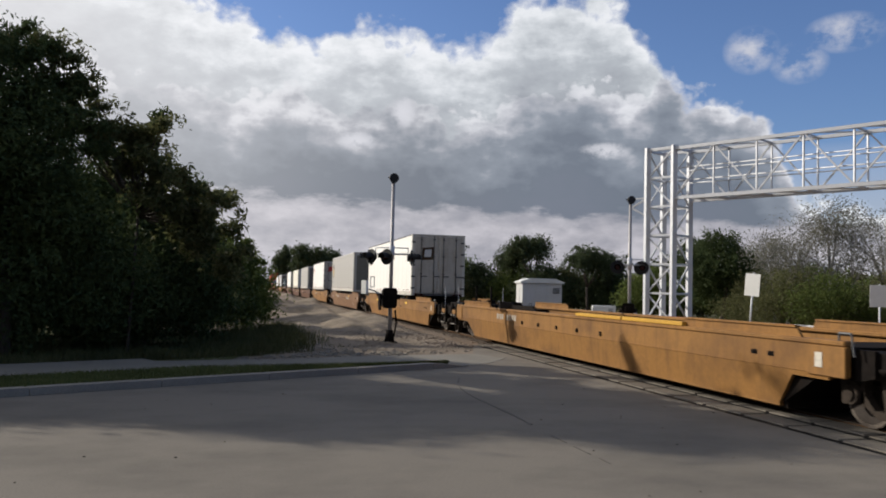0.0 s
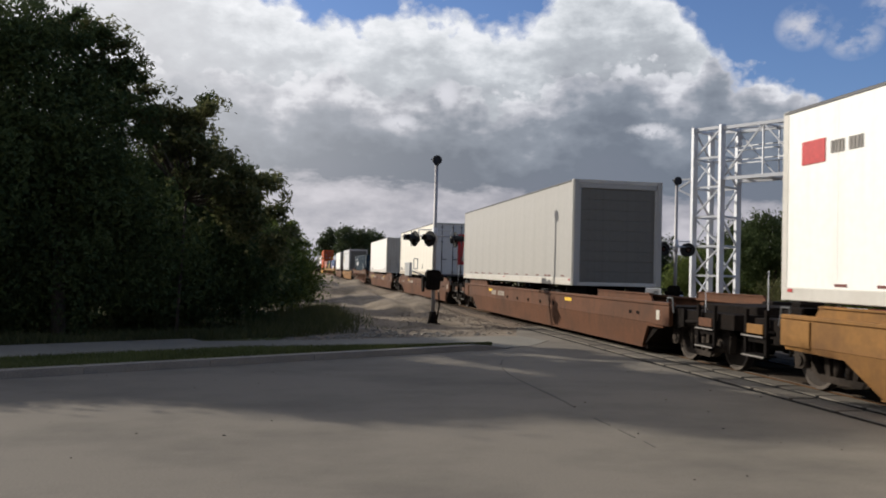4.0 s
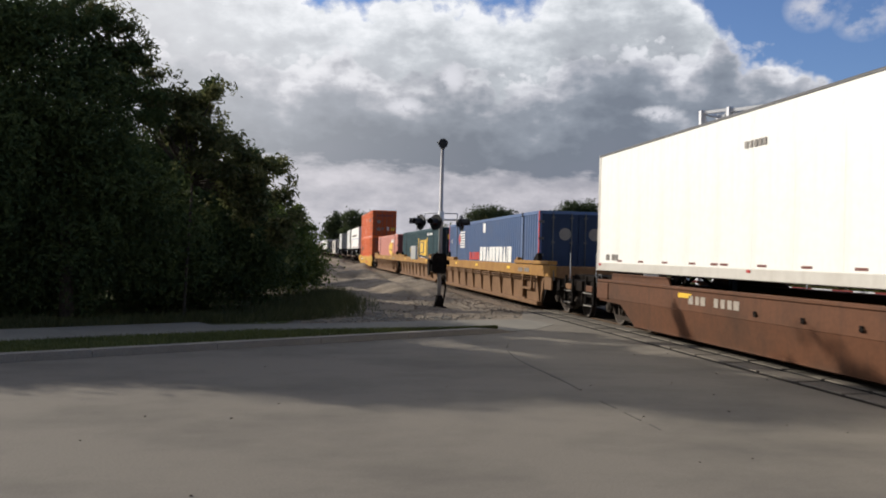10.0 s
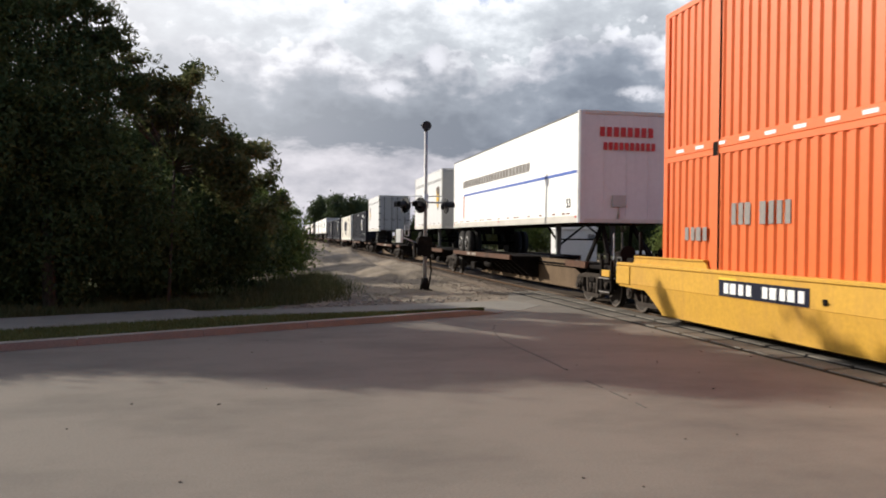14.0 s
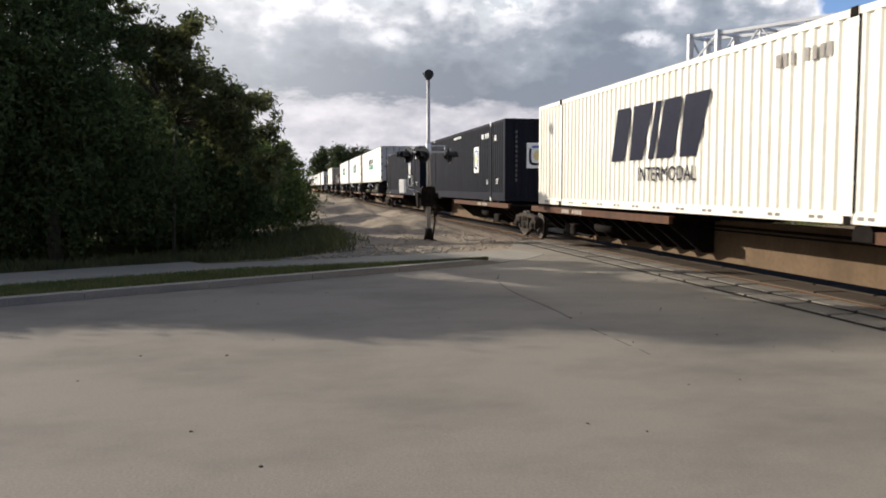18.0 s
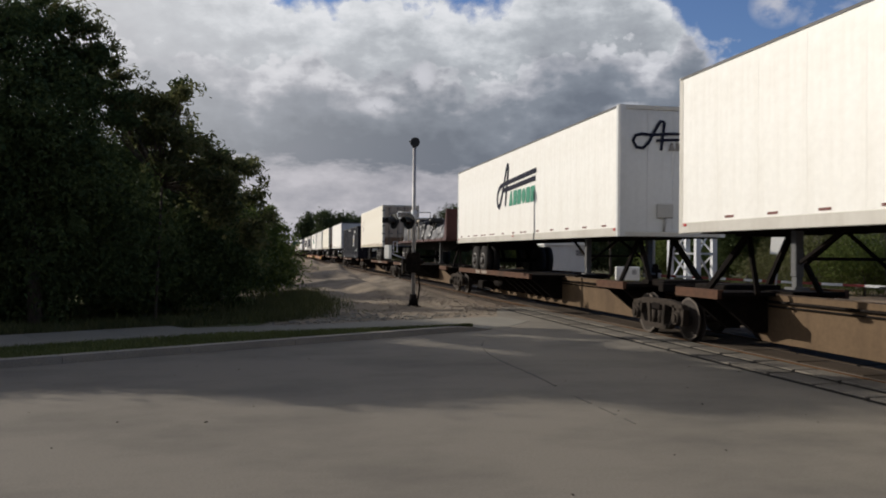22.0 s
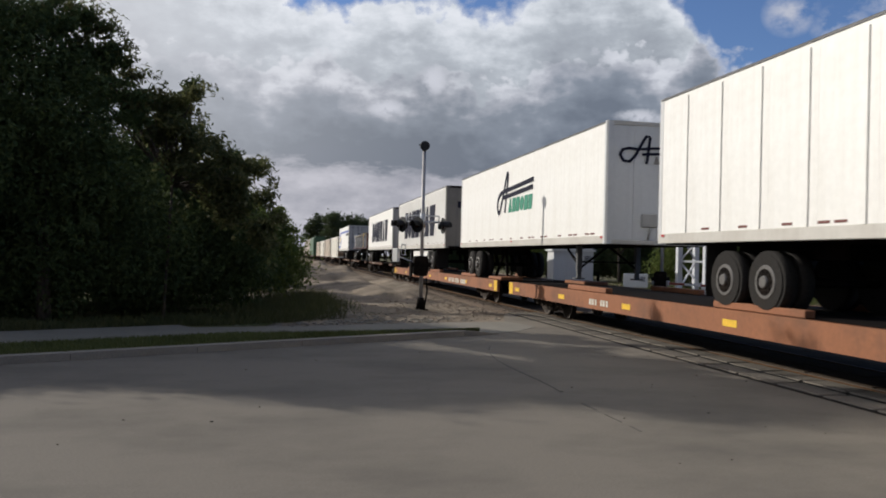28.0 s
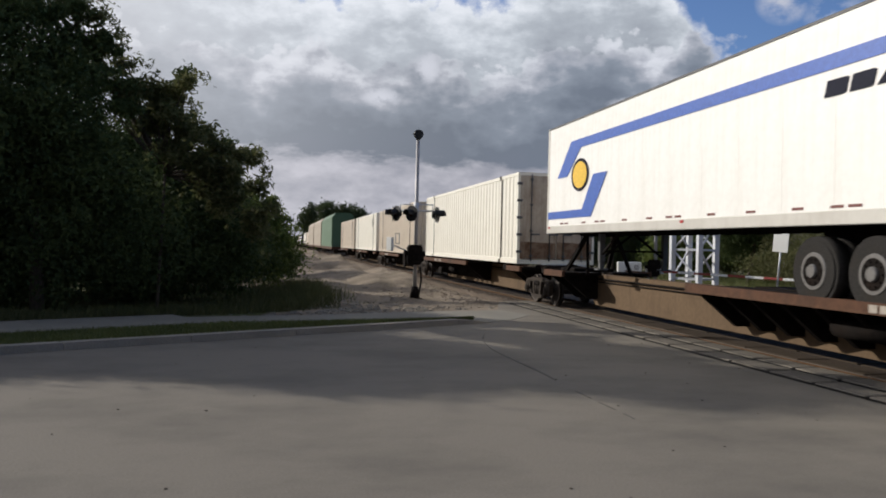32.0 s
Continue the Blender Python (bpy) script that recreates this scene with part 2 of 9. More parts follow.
    # unseen cloud away from the sun is dimmed to darken the near ends
    away = ramp(nt, math_node(nt, "ADD", math_node(nt, "MULTIPLY", dot.outputs["Value"], 0.5), 0.5), [(0.30, 0.20), (0.62, 1.0)])
    haze = ramp(nt, rise, [(0.0, 0.65), (0.04, 0.4), (0.09, 0.0)])
    tone = mix_rgb(nt, math_node(nt, "MULTIPLY", haze, 0.7), tone, (0.56, 0.56, 0.61))
    tone = mix_rgb(nt, 1.0, tone, away, "MULTIPLY")
    cover = math_node(nt, "MAXIMUM", cover, haze, True)
    tone, cover = cumulus_front(nt, way, x, y, z, tone, cover, near)
    blue = mix_rgb(nt, 1.0, sky.outputs[0], (0.84, 0.96, 1.22), "MULTIPLY")
    clear, cloud = node(nt, "Background", Strength=0.098), node(nt, "Background", Strength=0.94)
    nt.links.new(blue, clear.inputs[0])
    nt.links.new(tone, cloud.inputs[0])
    both, out = nt.nodes.new("ShaderNodeMixShader"), nt.nodes.new("ShaderNodeOutputWorld")
    nt.links.new(cover, both.inputs[0])
    nt.links.new(clear.outputs[0], both.inputs[1])
    nt.links.new(cloud.outputs[0], both.inputs[2])
    nt.links.new(both.outputs[0], out.inputs[0])


build_sky()


# ---- materials ----
def surface(name, base, rough=0.6, metal=0.0, spread=0.18, grain=18.0, stain=1.3, stain_to=None, stain_amount=0.35,
            bump=0.15, streak=0.0, each=0.0, stretch=(1, 1, 1), gloss=0.32):
    """A surface with fine grain, broad stains, relief, and downward streaks where asked."""
    m = bpy.data.materials.new(name)
    m.use_nodes = True
    nt = m.node_tree
    b = nt.nodes["Principled BSDF"]
    tc = nt.nodes.new("ShaderNodeTexCoord")
    mp = node(nt, "Mapping", Scale=stretch)
    nt.links.new(tc.outputs["Object"], mp.inputs[0])
    where = mp.outputs[0]

    def noise_of(scale, detail, rough_=0.6, vec=where):
        n = node(nt, "TexNoise", Scale=scale, Detail=detail, Roughness=rough_)
        nt.links.new(vec, n.inputs["Vector"])
        return n.outputs["Fac"]

    fine, broad = noise_of(grain, 4), noise_of(stain, 5, 0.65)
    dark = tuple(c * (1 - spread) for c in base)
    light = tuple(min(1, c * (1 + spread)) for c in base)
    col = mix_rgb(nt, ramp(nt, fine, [(0.3, 0.0), (0.7, 1.0)]), dark, light)
    to = stain_to or tuple(c * 0.55 for c in base)
    col = mix_rgb(nt, math_node(nt, "MULTIPLY", ramp(nt, broad, [(0.45, 0.0), (0.72, 1.0)]), stain_amount), col, to)
    if streak:
        sm = node(nt, "Mapping", Scale=(3.5, 3.5, 0.22))
        nt.links.new(tc.outputs["Object"], sm.inputs[0])
        runs = noise_of(1.6, 5, 0.7, sm.outputs[0])
        col = mix_rgb(nt, math_node(nt, "MULTIPLY", ramp(nt, runs, [(0.5, 0.0), (0.75, 1.0)]), streak), col, to)
    if each:
        info = nt.nodes.new("ShaderNodeObjectInfo")
        tone = math_node(nt, "ADD", math_node(nt, "MULTIPLY", info.outputs["Random"], each), 1 - each / 2)
        hsv = node(nt, "HueSaturation")
        nt.links.new(col, hsv.inputs["Color"])
        nt.links.new(tone, hsv.inputs["Value"])
        col = hsv.outputs[0]
    nt.links.new(col, b.inputs["Base Color"])
    b.inputs["Specular IOR Level"].default_value = gloss
    b.inputs["Metallic"].default_value = metal
    nt.links.new(math_node(nt, "ADD", math_node(nt, "MULTIPLY", broad, 0.25), rough - 0.12, True), b.inputs["Roughness"])
    if bump:
        bp = node(nt, "Bump", Strength=bump, Distance=0.02)
        nt.links.new(math_node(nt, "ADD", fine, math_node(nt, "MULTIPLY", broad, 0.6)), bp.inputs["Height"])
        nt.links.new(bp.outputs[0], b.inputs["Normal"])
    return m


RUST = (0.10, 0.045, 0.022)
SOOT = (0.05, 0.045, 0.04)
GRIME = (0.32, 0.28, 0.22)
concrete = surface("road concrete", (0.194, 0.173, 0.143), 0.85, spread=0.13, grain=55, stain=0.42, stain_to=(0.106, 0.098, 0.085), stain_amount=0.75, bump=0.25, stretch=(0.8, 1.1, 1), gloss=0.08)
kerb_concrete = surface("kerb concrete", (0.26, 0.235, 0.20), 0.9, grain=40, stain=1.2, stain_amount=0.4, bump=0.3, gloss=0.08)
walk_concrete = surface("sidewalk concrete", (0.22, 0.205, 0.175), 0.9, spread=0.1, grain=40, stain=0.8, stain_amount=0.35, bump=0.2, gloss=0.08)
seam_dark = surface("old road seam", (0.098, 0.088, 0.074), 0.9, bump=0.3)
tar = surface("joint tar", (0.014, 0.013, 0.012), 0.7, bump=0.3, gloss=0.08)
grass_soil = surface("grass soil", (0.075, 0.085, 0.03), 0.95, spread=0.4, grain=9, stain=0.5, stain_to=(0.10, 0.08, 0.05), stain_amount=0.6, bump=0.6, gloss=0.08)
dirt = surface("sandy dirt", (0.30, 0.225, 0.155), 0.95, spread=0.2, grain=25, stain=0.35, stain_to=(0.20, 0.15, 0.10), stain_amount=0.7, bump=0.5, gloss=0.08)
dirt_ballast = surface("brown ballast", (0.20, 0.155, 0.115), 0.95, spread=0.45, grain=16, stain=0.8, stain_to=(0.11, 0.085, 0.065), stain_amount=0.6, bump=0.9, gloss=0.08)
gravel = surface("tan gravel", (0.235, 0.192, 0.145), 0.95, spread=0.35, grain=14, stain=0.55, stain_to=(0.085, 0.072, 0.055), stain_amount=0.95, bump=0.9, gloss=0.08)
ballast_stone = surface("ballast stone", (0.22, 0.18, 0.145), 0.95, spread=0.3, grain=30, stain=2, stain_amount=0.3, bump=0.5, each=0.4)
far_ground = surface("far ground", (0.12, 0.115, 0.06), 0.95, spread=0.3, grain=3, stain=0.08, stain_to=(0.17, 0.14, 0.09), stain_amount=0.7, bump=0.4, gloss=0.08)
brown_panel = surface("dirty crossing panel", (0.060, 0.046, 0.034), 0.95, spread=0.2, grain=22, stain=1.5, stain_amount=0.4, bump=0.4, each=0.2, gloss=0.08)
timber = surface("crossing panel", (0.155, 0.138, 0.115), 0.9, spread=0.2, grain=22, stain=1.5, stain_amount=0.5, bump=0.4, each=0.25, stretch=(3, 0.4, 3), gloss=0.08)
tie_wood = surface("tie wood", (0.10, 0.075, 0.055), 0.9, spread=0.3, grain=16, bump=0.5, each=0.3)
rail_steel = surface("rail steel", (0.085, 0.046, 0.022), 0.8, 0.0, grain=30, bump=0.1, gloss=0.08)
rail_head = surface("worn rail head", (0.13, 0.105, 0.085), 0.65, 0.2, spread=0.05, grain=60, bump=0.02)
galvanised = surface("galvanised steel", (0.55, 0.56, 0.58), 0.5, 0.35, spread=0.06, grain=25, stain=2.0, stain_to=(0.45, 0.45, 0.46), stain_amount=0.4, bump=0.05)
mast_steel = surface("weathered mast steel", (0.40, 0.385, 0.38), 0.55, 0.3, spread=0.1, grain=25, stain=2.0, stain_to=(0.24, 0.21, 0.19), stain_amount=0.5, bump=0.05, streak=0.4)
black_paint = surface("black paint", (0.016, 0.016, 0.017), 0.5, spread=0.2, bump=0.08)
case_grey = surface("weathered case", (0.10, 0.10, 0.10), 0.6, bump=0.1)
lens_red = surface("red lens", (0.035, 0.005, 0.004), 0.2, bump=0.0)
white_sheet = surface("white sheet metal", (0.74, 0.74, 0.71), 0.45, spread=0.03, grain=12, stain=1.2, stain_to=(0.52, 0.50, 0.45), stain_amount=0.3, bump=0.05)
red_paint = surface("red paint", (0.27, 0.055, 0.045), 0.5, bump=0.05)
bark = surface("bark", (0.075, 0.06, 0.048), 0.95, spread=0.4, grain=14, stain=4, bump=0.9, stretch=(2, 2, 0.5))
grey_bark = surface("grey dead bark", (0.25, 0.24, 0.22), 0.95, spread=0.3, grain=20, bump=0.6)
rubber = surface("tyre rubber", (0.026, 0.024, 0.022), 0.85, spread=0.3, grain=30, stain=3, stain_to=(0.035, 0.029, 0.022), stain_amount=0.4, bump=0.3, gloss=0.12)
rim_paint = surface("steel rim", (0.19, 0.18, 0.17), 0.4, 0.5, grain=20, stain=5, stain_amount=0.5, bump=0.05)
truck_iron = surface("dusty cast iron", (0.038, 0.029, 0.022), 0.85, 0.0, spread=0.35, grain=14, stain=3, stain_to=(0.045, 0.035, 0.028), stain_amount=0.7, bump=0.4, gloss=0.15)
wheel_steel = surface("wheel steel", (0.040, 0.031, 0.025), 0.75, 0.1, spread=0.3, grain=20, bump=0.2)
worn_steel = surface("worn wheel steel", (0.115, 0.095, 0.078), 0.5, 0.2, spread=0.15, grain=18, stain=3, stain_to=(0.05, 0.038, 0.03), stain_amount=0.8, bump=0.1)
# Near black partly to hold the shade under and between the cars.
dark_iron = surface("near-black iron", (0.010, 0.008, 0.007), 0.85, spread=0.4, grain=10, stain=3, stain_to=(0.022, 0.015, 0.011), stain_amount=0.6, bump=0.3, gloss=0.06)
tan_car = surface("tan car paint", (0.255, 0.128, 0.038), 0.6, spread=0.10, grain=14, stain=0.8, stain_to=(0.10, 0.052, 0.026), stain_amount=0.75, bump=0.1, streak=0.5, gloss=0.14)
brown_car = surface("brown car paint", (0.120, 0.053, 0.028), 0.6, spread=0.12, grain=14, stain=0.8, stain_to=(0.055, 0.033, 0.022), stain_amount=0.75, bump=0.1, streak=0.55, gloss=0.14)
tawny_car = surface("tawny car paint", (0.185, 0.102, 0.050), 0.65, spread=0.14, grain=14, stain=0.8, stain_to=(0.095, 0.050, 0.027), stain_amount=0.7, bump=0.12, streak=0.45, gloss=0.14)
ochre_car = surface("ochre car paint", (0.335, 0.178, 0.048), 0.6, spread=0.12, grain=14, stain=0.7, stain_to=(0.22, 0.105, 0.040), stain_amount=0.6, bump=0.1, streak=0.45, gloss=0.14)
worn_car = surface("worn brown car paint", (0.165, 0.086, 0.044), 0.65, spread=0.16, grain=12, stain=0.55, stain_to=(0.27, 0.165, 0.088), stain_amount=0.65, bump=0.12, streak=0.3, gloss=0.14)
yellow_car = surface("yellow car paint", (0.54, 0.305, 0.045), 0.55, spread=0.10, grain=14, stain=0.8, stain_to=(0.34, 0.18, 0.06), stain_amount=0.35, bump=0.1, streak=0.35, gloss=0.14)
rust_deck = surface("rusty deck paint", (0.092, 0.045, 0.026), 0.7, spread=0.2, grain=12, stain=1.0, stain_to=(0.045, 0.030, 0.022), stain_amount=0.8, bump=0.2, streak=0.3, gloss=0.12)
spine_tan = surface("tan spine paint", (0.135, 0.090, 0.052), 0.7, spread=0.12, grain=12, stain=0.7, stain_to=(0.075, 0.050, 0.031), stain_amount=0.7, bump=0.15, streak=0.4, gloss=0.12)
orange_deck = surface("orange deck paint", (0.27, 0.105, 0.045), 0.65, spread=0.12, grain=12, stain=0.8, stain_to=(0.12, 0.06, 0.035), stain_amount=0.7, bump=0.12, streak=0.3)


def box_paint(name, base, rough=0.45, stain_to=None, amount=0.22, streak=0.25, gloss=0.32):
    return surface(name, base, rough, spread=0.035, grain=9, stain=0.7, stain_to=stain_to or tuple(c * 0.62 for c in base),
                   stain_amount=amount, bump=0.04, streak=streak, gloss=gloss)


white_box = box_paint("white trailer paint", (0.84, 0.825, 0.78), stain_to=(0.56, 0.51, 0.43))
cream_box = box_paint("cream trailer paint", (0.79, 0.75, 0.65), stain_to=(0.52, 0.45, 0.34), amount=0.35)
ivory_box = box_paint("ivory container paint", (0.80, 0.765, 0.665), stain_to=(0.55, 0.49, 0.40), amount=0.25)
tan_box = box_paint("tan container paint", (0.56, 0.48, 0.38), stain_to=(0.36, 0.29, 0.22), amount=0.35)
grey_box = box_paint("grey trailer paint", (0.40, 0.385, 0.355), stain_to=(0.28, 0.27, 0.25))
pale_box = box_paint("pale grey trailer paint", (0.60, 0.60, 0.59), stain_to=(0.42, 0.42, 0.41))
dark_box = box_paint("charcoal container paint", (0.011, 0.012, 0.019), 0.62, stain_to=(0.022, 0.021, 0.022), amount=0.35, gloss=0.07)
teal_box = box_paint("blue-green container paint", (0.014, 0.032, 0.050), 0.55, stain_to=(0.04, 0.055, 0.065), gloss=0.12)
blue_box = box_paint("faded blue container paint", (0.062, 0.118, 0.255), 0.55, stain_to=(0.13, 0.15, 0.20), amount=0.4)
green_box = box_paint("dark green container paint", (0.022, 0.060, 0.074), 0.55, stain_to=(0.05, 0.08, 0.085), gloss=0.14)
pink_box = box_paint("sun-faded pink container paint", (0.60, 0.255, 0.205), 0.65, stain_to=(0.45, 0.17, 0.13), amount=0.4)
orange_box = box_paint("orange container paint", (0.68, 0.130, 0.022), 0.5, stain_to=(0.55, 0.10, 0.02), amount=0.2, streak=0.15)
green_rack = box_paint("green rack paint", (0.075, 0.135, 0.075), 0.6)
brown_rack = box_paint("tan rack paint", (0.34, 0.29, 0.23), 0.65)
ink_navy = surface("navy lettering", (0.016, 0.017, 0.030), 0.6, bump=0.02, stain_amount=0.15, gloss=0.06)
ink_blue = surface("blue decal", (0.055, 0.12, 0.42), 0.45, bump=0.02, stain_amount=0.15)
ink_green = surface("green lettering", (0.03, 0.23, 0.14), 0.5, bump=0.02, stain_amount=0.15)
ink_red = surface("red lettering", (0.45, 0.04, 0.04), 0.5, bump=0.02, stain_amount=0.15)
ink_white = surface("white lettering", (0.78, 0.78, 0.76), 0.5, bump=0.02, stain_amount=0.2)
ink_pale = surface("worn pale lettering", (0.33, 0.29, 0.24), 0.6, bump=0.02, stain_amount=0.4)
ink_scrawl = surface("faded yellow spray paint", (0.44, 0.36, 0.14), 0.6, bump=0.02, stain_amount=0.45)
ink_cream = surface("cream stencil", (0.56, 0.52, 0.44), 0.6, bump=0.02, stain_amount=0.35)
ink_sun = surface("pale gold decal", (0.72, 0.60, 0.28), 0.5, bump=0.02, stain_amount=0.2)
ink_yellow = surface("yellow decal", (0.75, 0.47, 0.04), 0.5, bump=0.02, stain_amount=0.15)
ink_brown = surface("brown decal", (0.06, 0.032, 0.014), 0.5, bump=0.02, stain_amount=0.1)
ink_grey = surface("worn grey lettering", (0.22, 0.20, 0.18), 0.6, bump=0.02)
tarp_silver = surface("silver tarp", (0.045, 0.044, 0.050), 0.46, spread=0.3, grain=6, stain=1.1, stain_to=(0.02, 0.02, 0.022), stain_amount=0.92, bump=0.5)
tarp_black = surface("black tarp", (0.034, 0.033, 0.040), 0.44, spread=0.4, grain=6, stain=1.4, stain_to=(0.015, 0.015, 0.017), stain_amount=0.7, bump=0.5)
crate_wood = surface("weathered timber", (0.36, 0.32, 0.26), 0.8, spread=0.25, grain=18, stain=2, stain_amount=0.5, bump=0.3, stretch=(3, 0.5, 3))
# Darker paint that puts shade on the pink container's end; also inks marks.
shaded_maroon = box_paint("shaded maroon container paint", (0.20, 0.060, 0.055), 0.65, stain_to=(0.10, 0.04, 0.04), amount=0.5)
# Real grime, darkened further so the front wall's shade is in the paint.
grimy_shaded_front = box_paint("grimy shaded front paint", (0.36, 0.35, 0.345), 0.6, stain_to=(0.19, 0.175, 0.16), amount=0.6, streak=0.55, gloss=0.15)
# Soot stains plus shade put into the colour of this near end.
sooty_shaded_end = box_paint("soot-stained shaded front paint", (0.23, 0.21, 0.185), 0.6, stain_to=(0.09, 0.08, 0.07), amount=0.6, streak=0.6)
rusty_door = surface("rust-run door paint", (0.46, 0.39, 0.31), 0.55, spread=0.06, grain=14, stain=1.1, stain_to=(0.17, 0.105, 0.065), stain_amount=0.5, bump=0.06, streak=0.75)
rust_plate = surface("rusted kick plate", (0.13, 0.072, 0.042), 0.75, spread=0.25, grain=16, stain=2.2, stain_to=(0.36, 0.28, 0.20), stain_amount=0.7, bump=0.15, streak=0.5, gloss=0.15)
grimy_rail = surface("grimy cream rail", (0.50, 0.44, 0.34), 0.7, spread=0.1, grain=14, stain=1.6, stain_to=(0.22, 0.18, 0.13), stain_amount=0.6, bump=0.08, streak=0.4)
# Dirt and end shade are both mixed into this door colour.
dirty_shaded_door = box_paint("grimy door paint", (0.50, 0.465, 0.40), 0.6, stain_to=(0.26, 0.21, 0.16), amount=0.5, streak=0.6)
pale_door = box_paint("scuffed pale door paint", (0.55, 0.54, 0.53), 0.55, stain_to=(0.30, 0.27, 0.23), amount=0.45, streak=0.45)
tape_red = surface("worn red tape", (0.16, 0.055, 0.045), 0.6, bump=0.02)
# Deeper orange that puts the end's shade into the door colour.
shaded_orange = box_paint("dulled orange door paint", (0.40, 0.080, 0.020), 0.6, stain_to=(0.22, 0.06, 0.03), amount=0.5, streak=0.4)
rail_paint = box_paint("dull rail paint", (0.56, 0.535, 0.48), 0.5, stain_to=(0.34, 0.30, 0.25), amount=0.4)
# Two dark door paints hold the shade on blue and green container ends.
shaded_navy_door = box_paint("sooty navy door paint", (0.026, 0.042, 0.085), 0.6, stain_to=(0.02, 0.02, 0.025), amount=0.5, gloss=0.12)
shaded_green_door = box_paint("sooty green door paint", (0.018, 0.028, 0.030), 0.6, stain_to=(0.03, 0.025, 0.02), amount=0.5, gloss=0.12)
# Dark door colour that also takes in the near end's shade.
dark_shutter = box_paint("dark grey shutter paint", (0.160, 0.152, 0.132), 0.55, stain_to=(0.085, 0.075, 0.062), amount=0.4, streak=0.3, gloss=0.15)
maroon = surface("maroon bulkhead paint", (0.062, 0.018, 0.016), 0.6, spread=0.15, grain=10, stain=2, stain_amount=0.5, bump=0.1)


def leaf_material(name, base, tip, thinness=0.22):
    m = bpy.data.materials.new(name)
    m.use_nodes = True
    nt = m.node_tree
    b = nt.nodes["Principled BSDF"]
    geo = nt.nodes.new("ShaderNodeNewGeometry")
    tc = nt.nodes.new("ShaderNodeTexCoord")
    n = node(nt, "TexNoise", Scale=0.9, Detail=4)
    nt.links.new(tc.outputs["Object"], n.inputs["Vector"])
    col = mix_rgb(nt, geo.outputs["Random Per Island"], base, tip)
    col = mix_rgb(nt, math_node(nt, "MULTIPLY", ramp(nt, n.outputs["Fac"], [(0.4, 0.0), (0.7, 1.0)]), 0.5), col, tuple(c * 0.5 for c in base))
    nt.links.new(col, b.inputs["Base Color"])
    b.inputs["Roughness"].default_value = 0.72
    b.inputs["Specular IOR Level"].default_value = 0.14
    thin = node(nt, "BsdfTranslucent")
    nt.links.new(col, thin.inputs["Color"])
    both = node(nt, "MixShader", Fac=thinness)
    nt.links.new(b.outputs[0], both.inputs[1])
    nt.links.new(thin.outputs[0], both.inputs[2])
    nt.links.new(both.outputs[0], nt.nodes["Material Output"].inputs["Surface"])
    return m


leaf_dark = leaf_material("dark leaves", (0.056, 0.084, 0.032), (0.100, 0.128, 0.048), 0.26)
# Lighter leaf colour that carries the sun on the outer clusters.
leaf_airy = leaf_material("thin sunlit leaves", (0.085, 0.104, 0.040), (0.17, 0.165, 0.075), 0.42)
leaf_bright = leaf_material("bright leaves", (0.090, 0.128, 0.030), (0.165, 0.195, 0.058), 0.40)
leaf_olive = leaf_material("olive scrub leaves", (0.105, 0.115, 0.045), (0.185, 0.18, 0.085), 0.40)
leaf_far = leaf_material("distant leaves", (0.062, 0.088, 0.040), (0.105, 0.125, 0.062), 0.34)
leaf_dry = leaf_material("dry twigs", (0.19, 0.19, 0.15), (0.29, 0.28, 0.235), 0.40)
blade = leaf_material("grass blades", (0.075, 0.095, 0.028), (0.14, 0.15, 0.055))

# Duller copy of the blades that puts tree shade into the colour.
weeds = leaf_material("shaded weeds", (0.062, 0.072, 0.028), (0.13, 0.13, 0.06), 0.32)

# ---- mesh helpers ----
MESHES = {}


def shape(name, material, build):
    """One shared mesh for each name and material."""
    key = (name, material.name)
    if key not in MESHES:
        bm = bmesh.new()
        build(bm)
        bmesh.ops.recalc_face_normals(bm, faces=bm.faces)
        me = bpy.data.meshes.new(name.split(":")[0])
        bm.to_mesh(me)
        bm.free()
        me.materials.append(material)
        MESHES[key] = me
    return MESHES[key]


def part(name, me, parent=None, at=(0, 0, 0), rot=(0, 0, 0), label="", flip=False):
    ob = new(name, me)
    ob.parent = parent
    ob.matrix_basis = pose(*at, *rot) @ (Matrix.Diagonal((1, -1, 1, 1)) if flip else Matrix())
    if label:
        ob["label"] = label
    return ob


def thing(name, label, category, group="", kind="", m=None):
    ob = new(name)
    ob.empty_display_size = 0.2
    tagged(ob, label, category, group, kind)
    if m is not None:
        ob.matrix_basis = m
    return ob


def box(bm, a, b, bevel=0.0):
    (x0, y0, z0), (x1, y1, z1) = a, b
    vs = [bm.verts.new((x, y, z)) for x in (x0, x1) for y in (y0, y1) for z in (z0, z1)]
    fs = [bm.faces.new([vs[i] for i in q]) for q in ((0, 1, 3, 2), (4, 6, 7, 5), (0, 4, 5, 1), (2, 3, 7, 6), (0, 2, 6, 4), (1, 5, 7, 3))]
    if bevel:
        bmesh.ops.bevel(bm, geom=list({e for f in fs for e in f.edges}), offset=bevel, segments=1, affect="EDGES", profile=0.5)


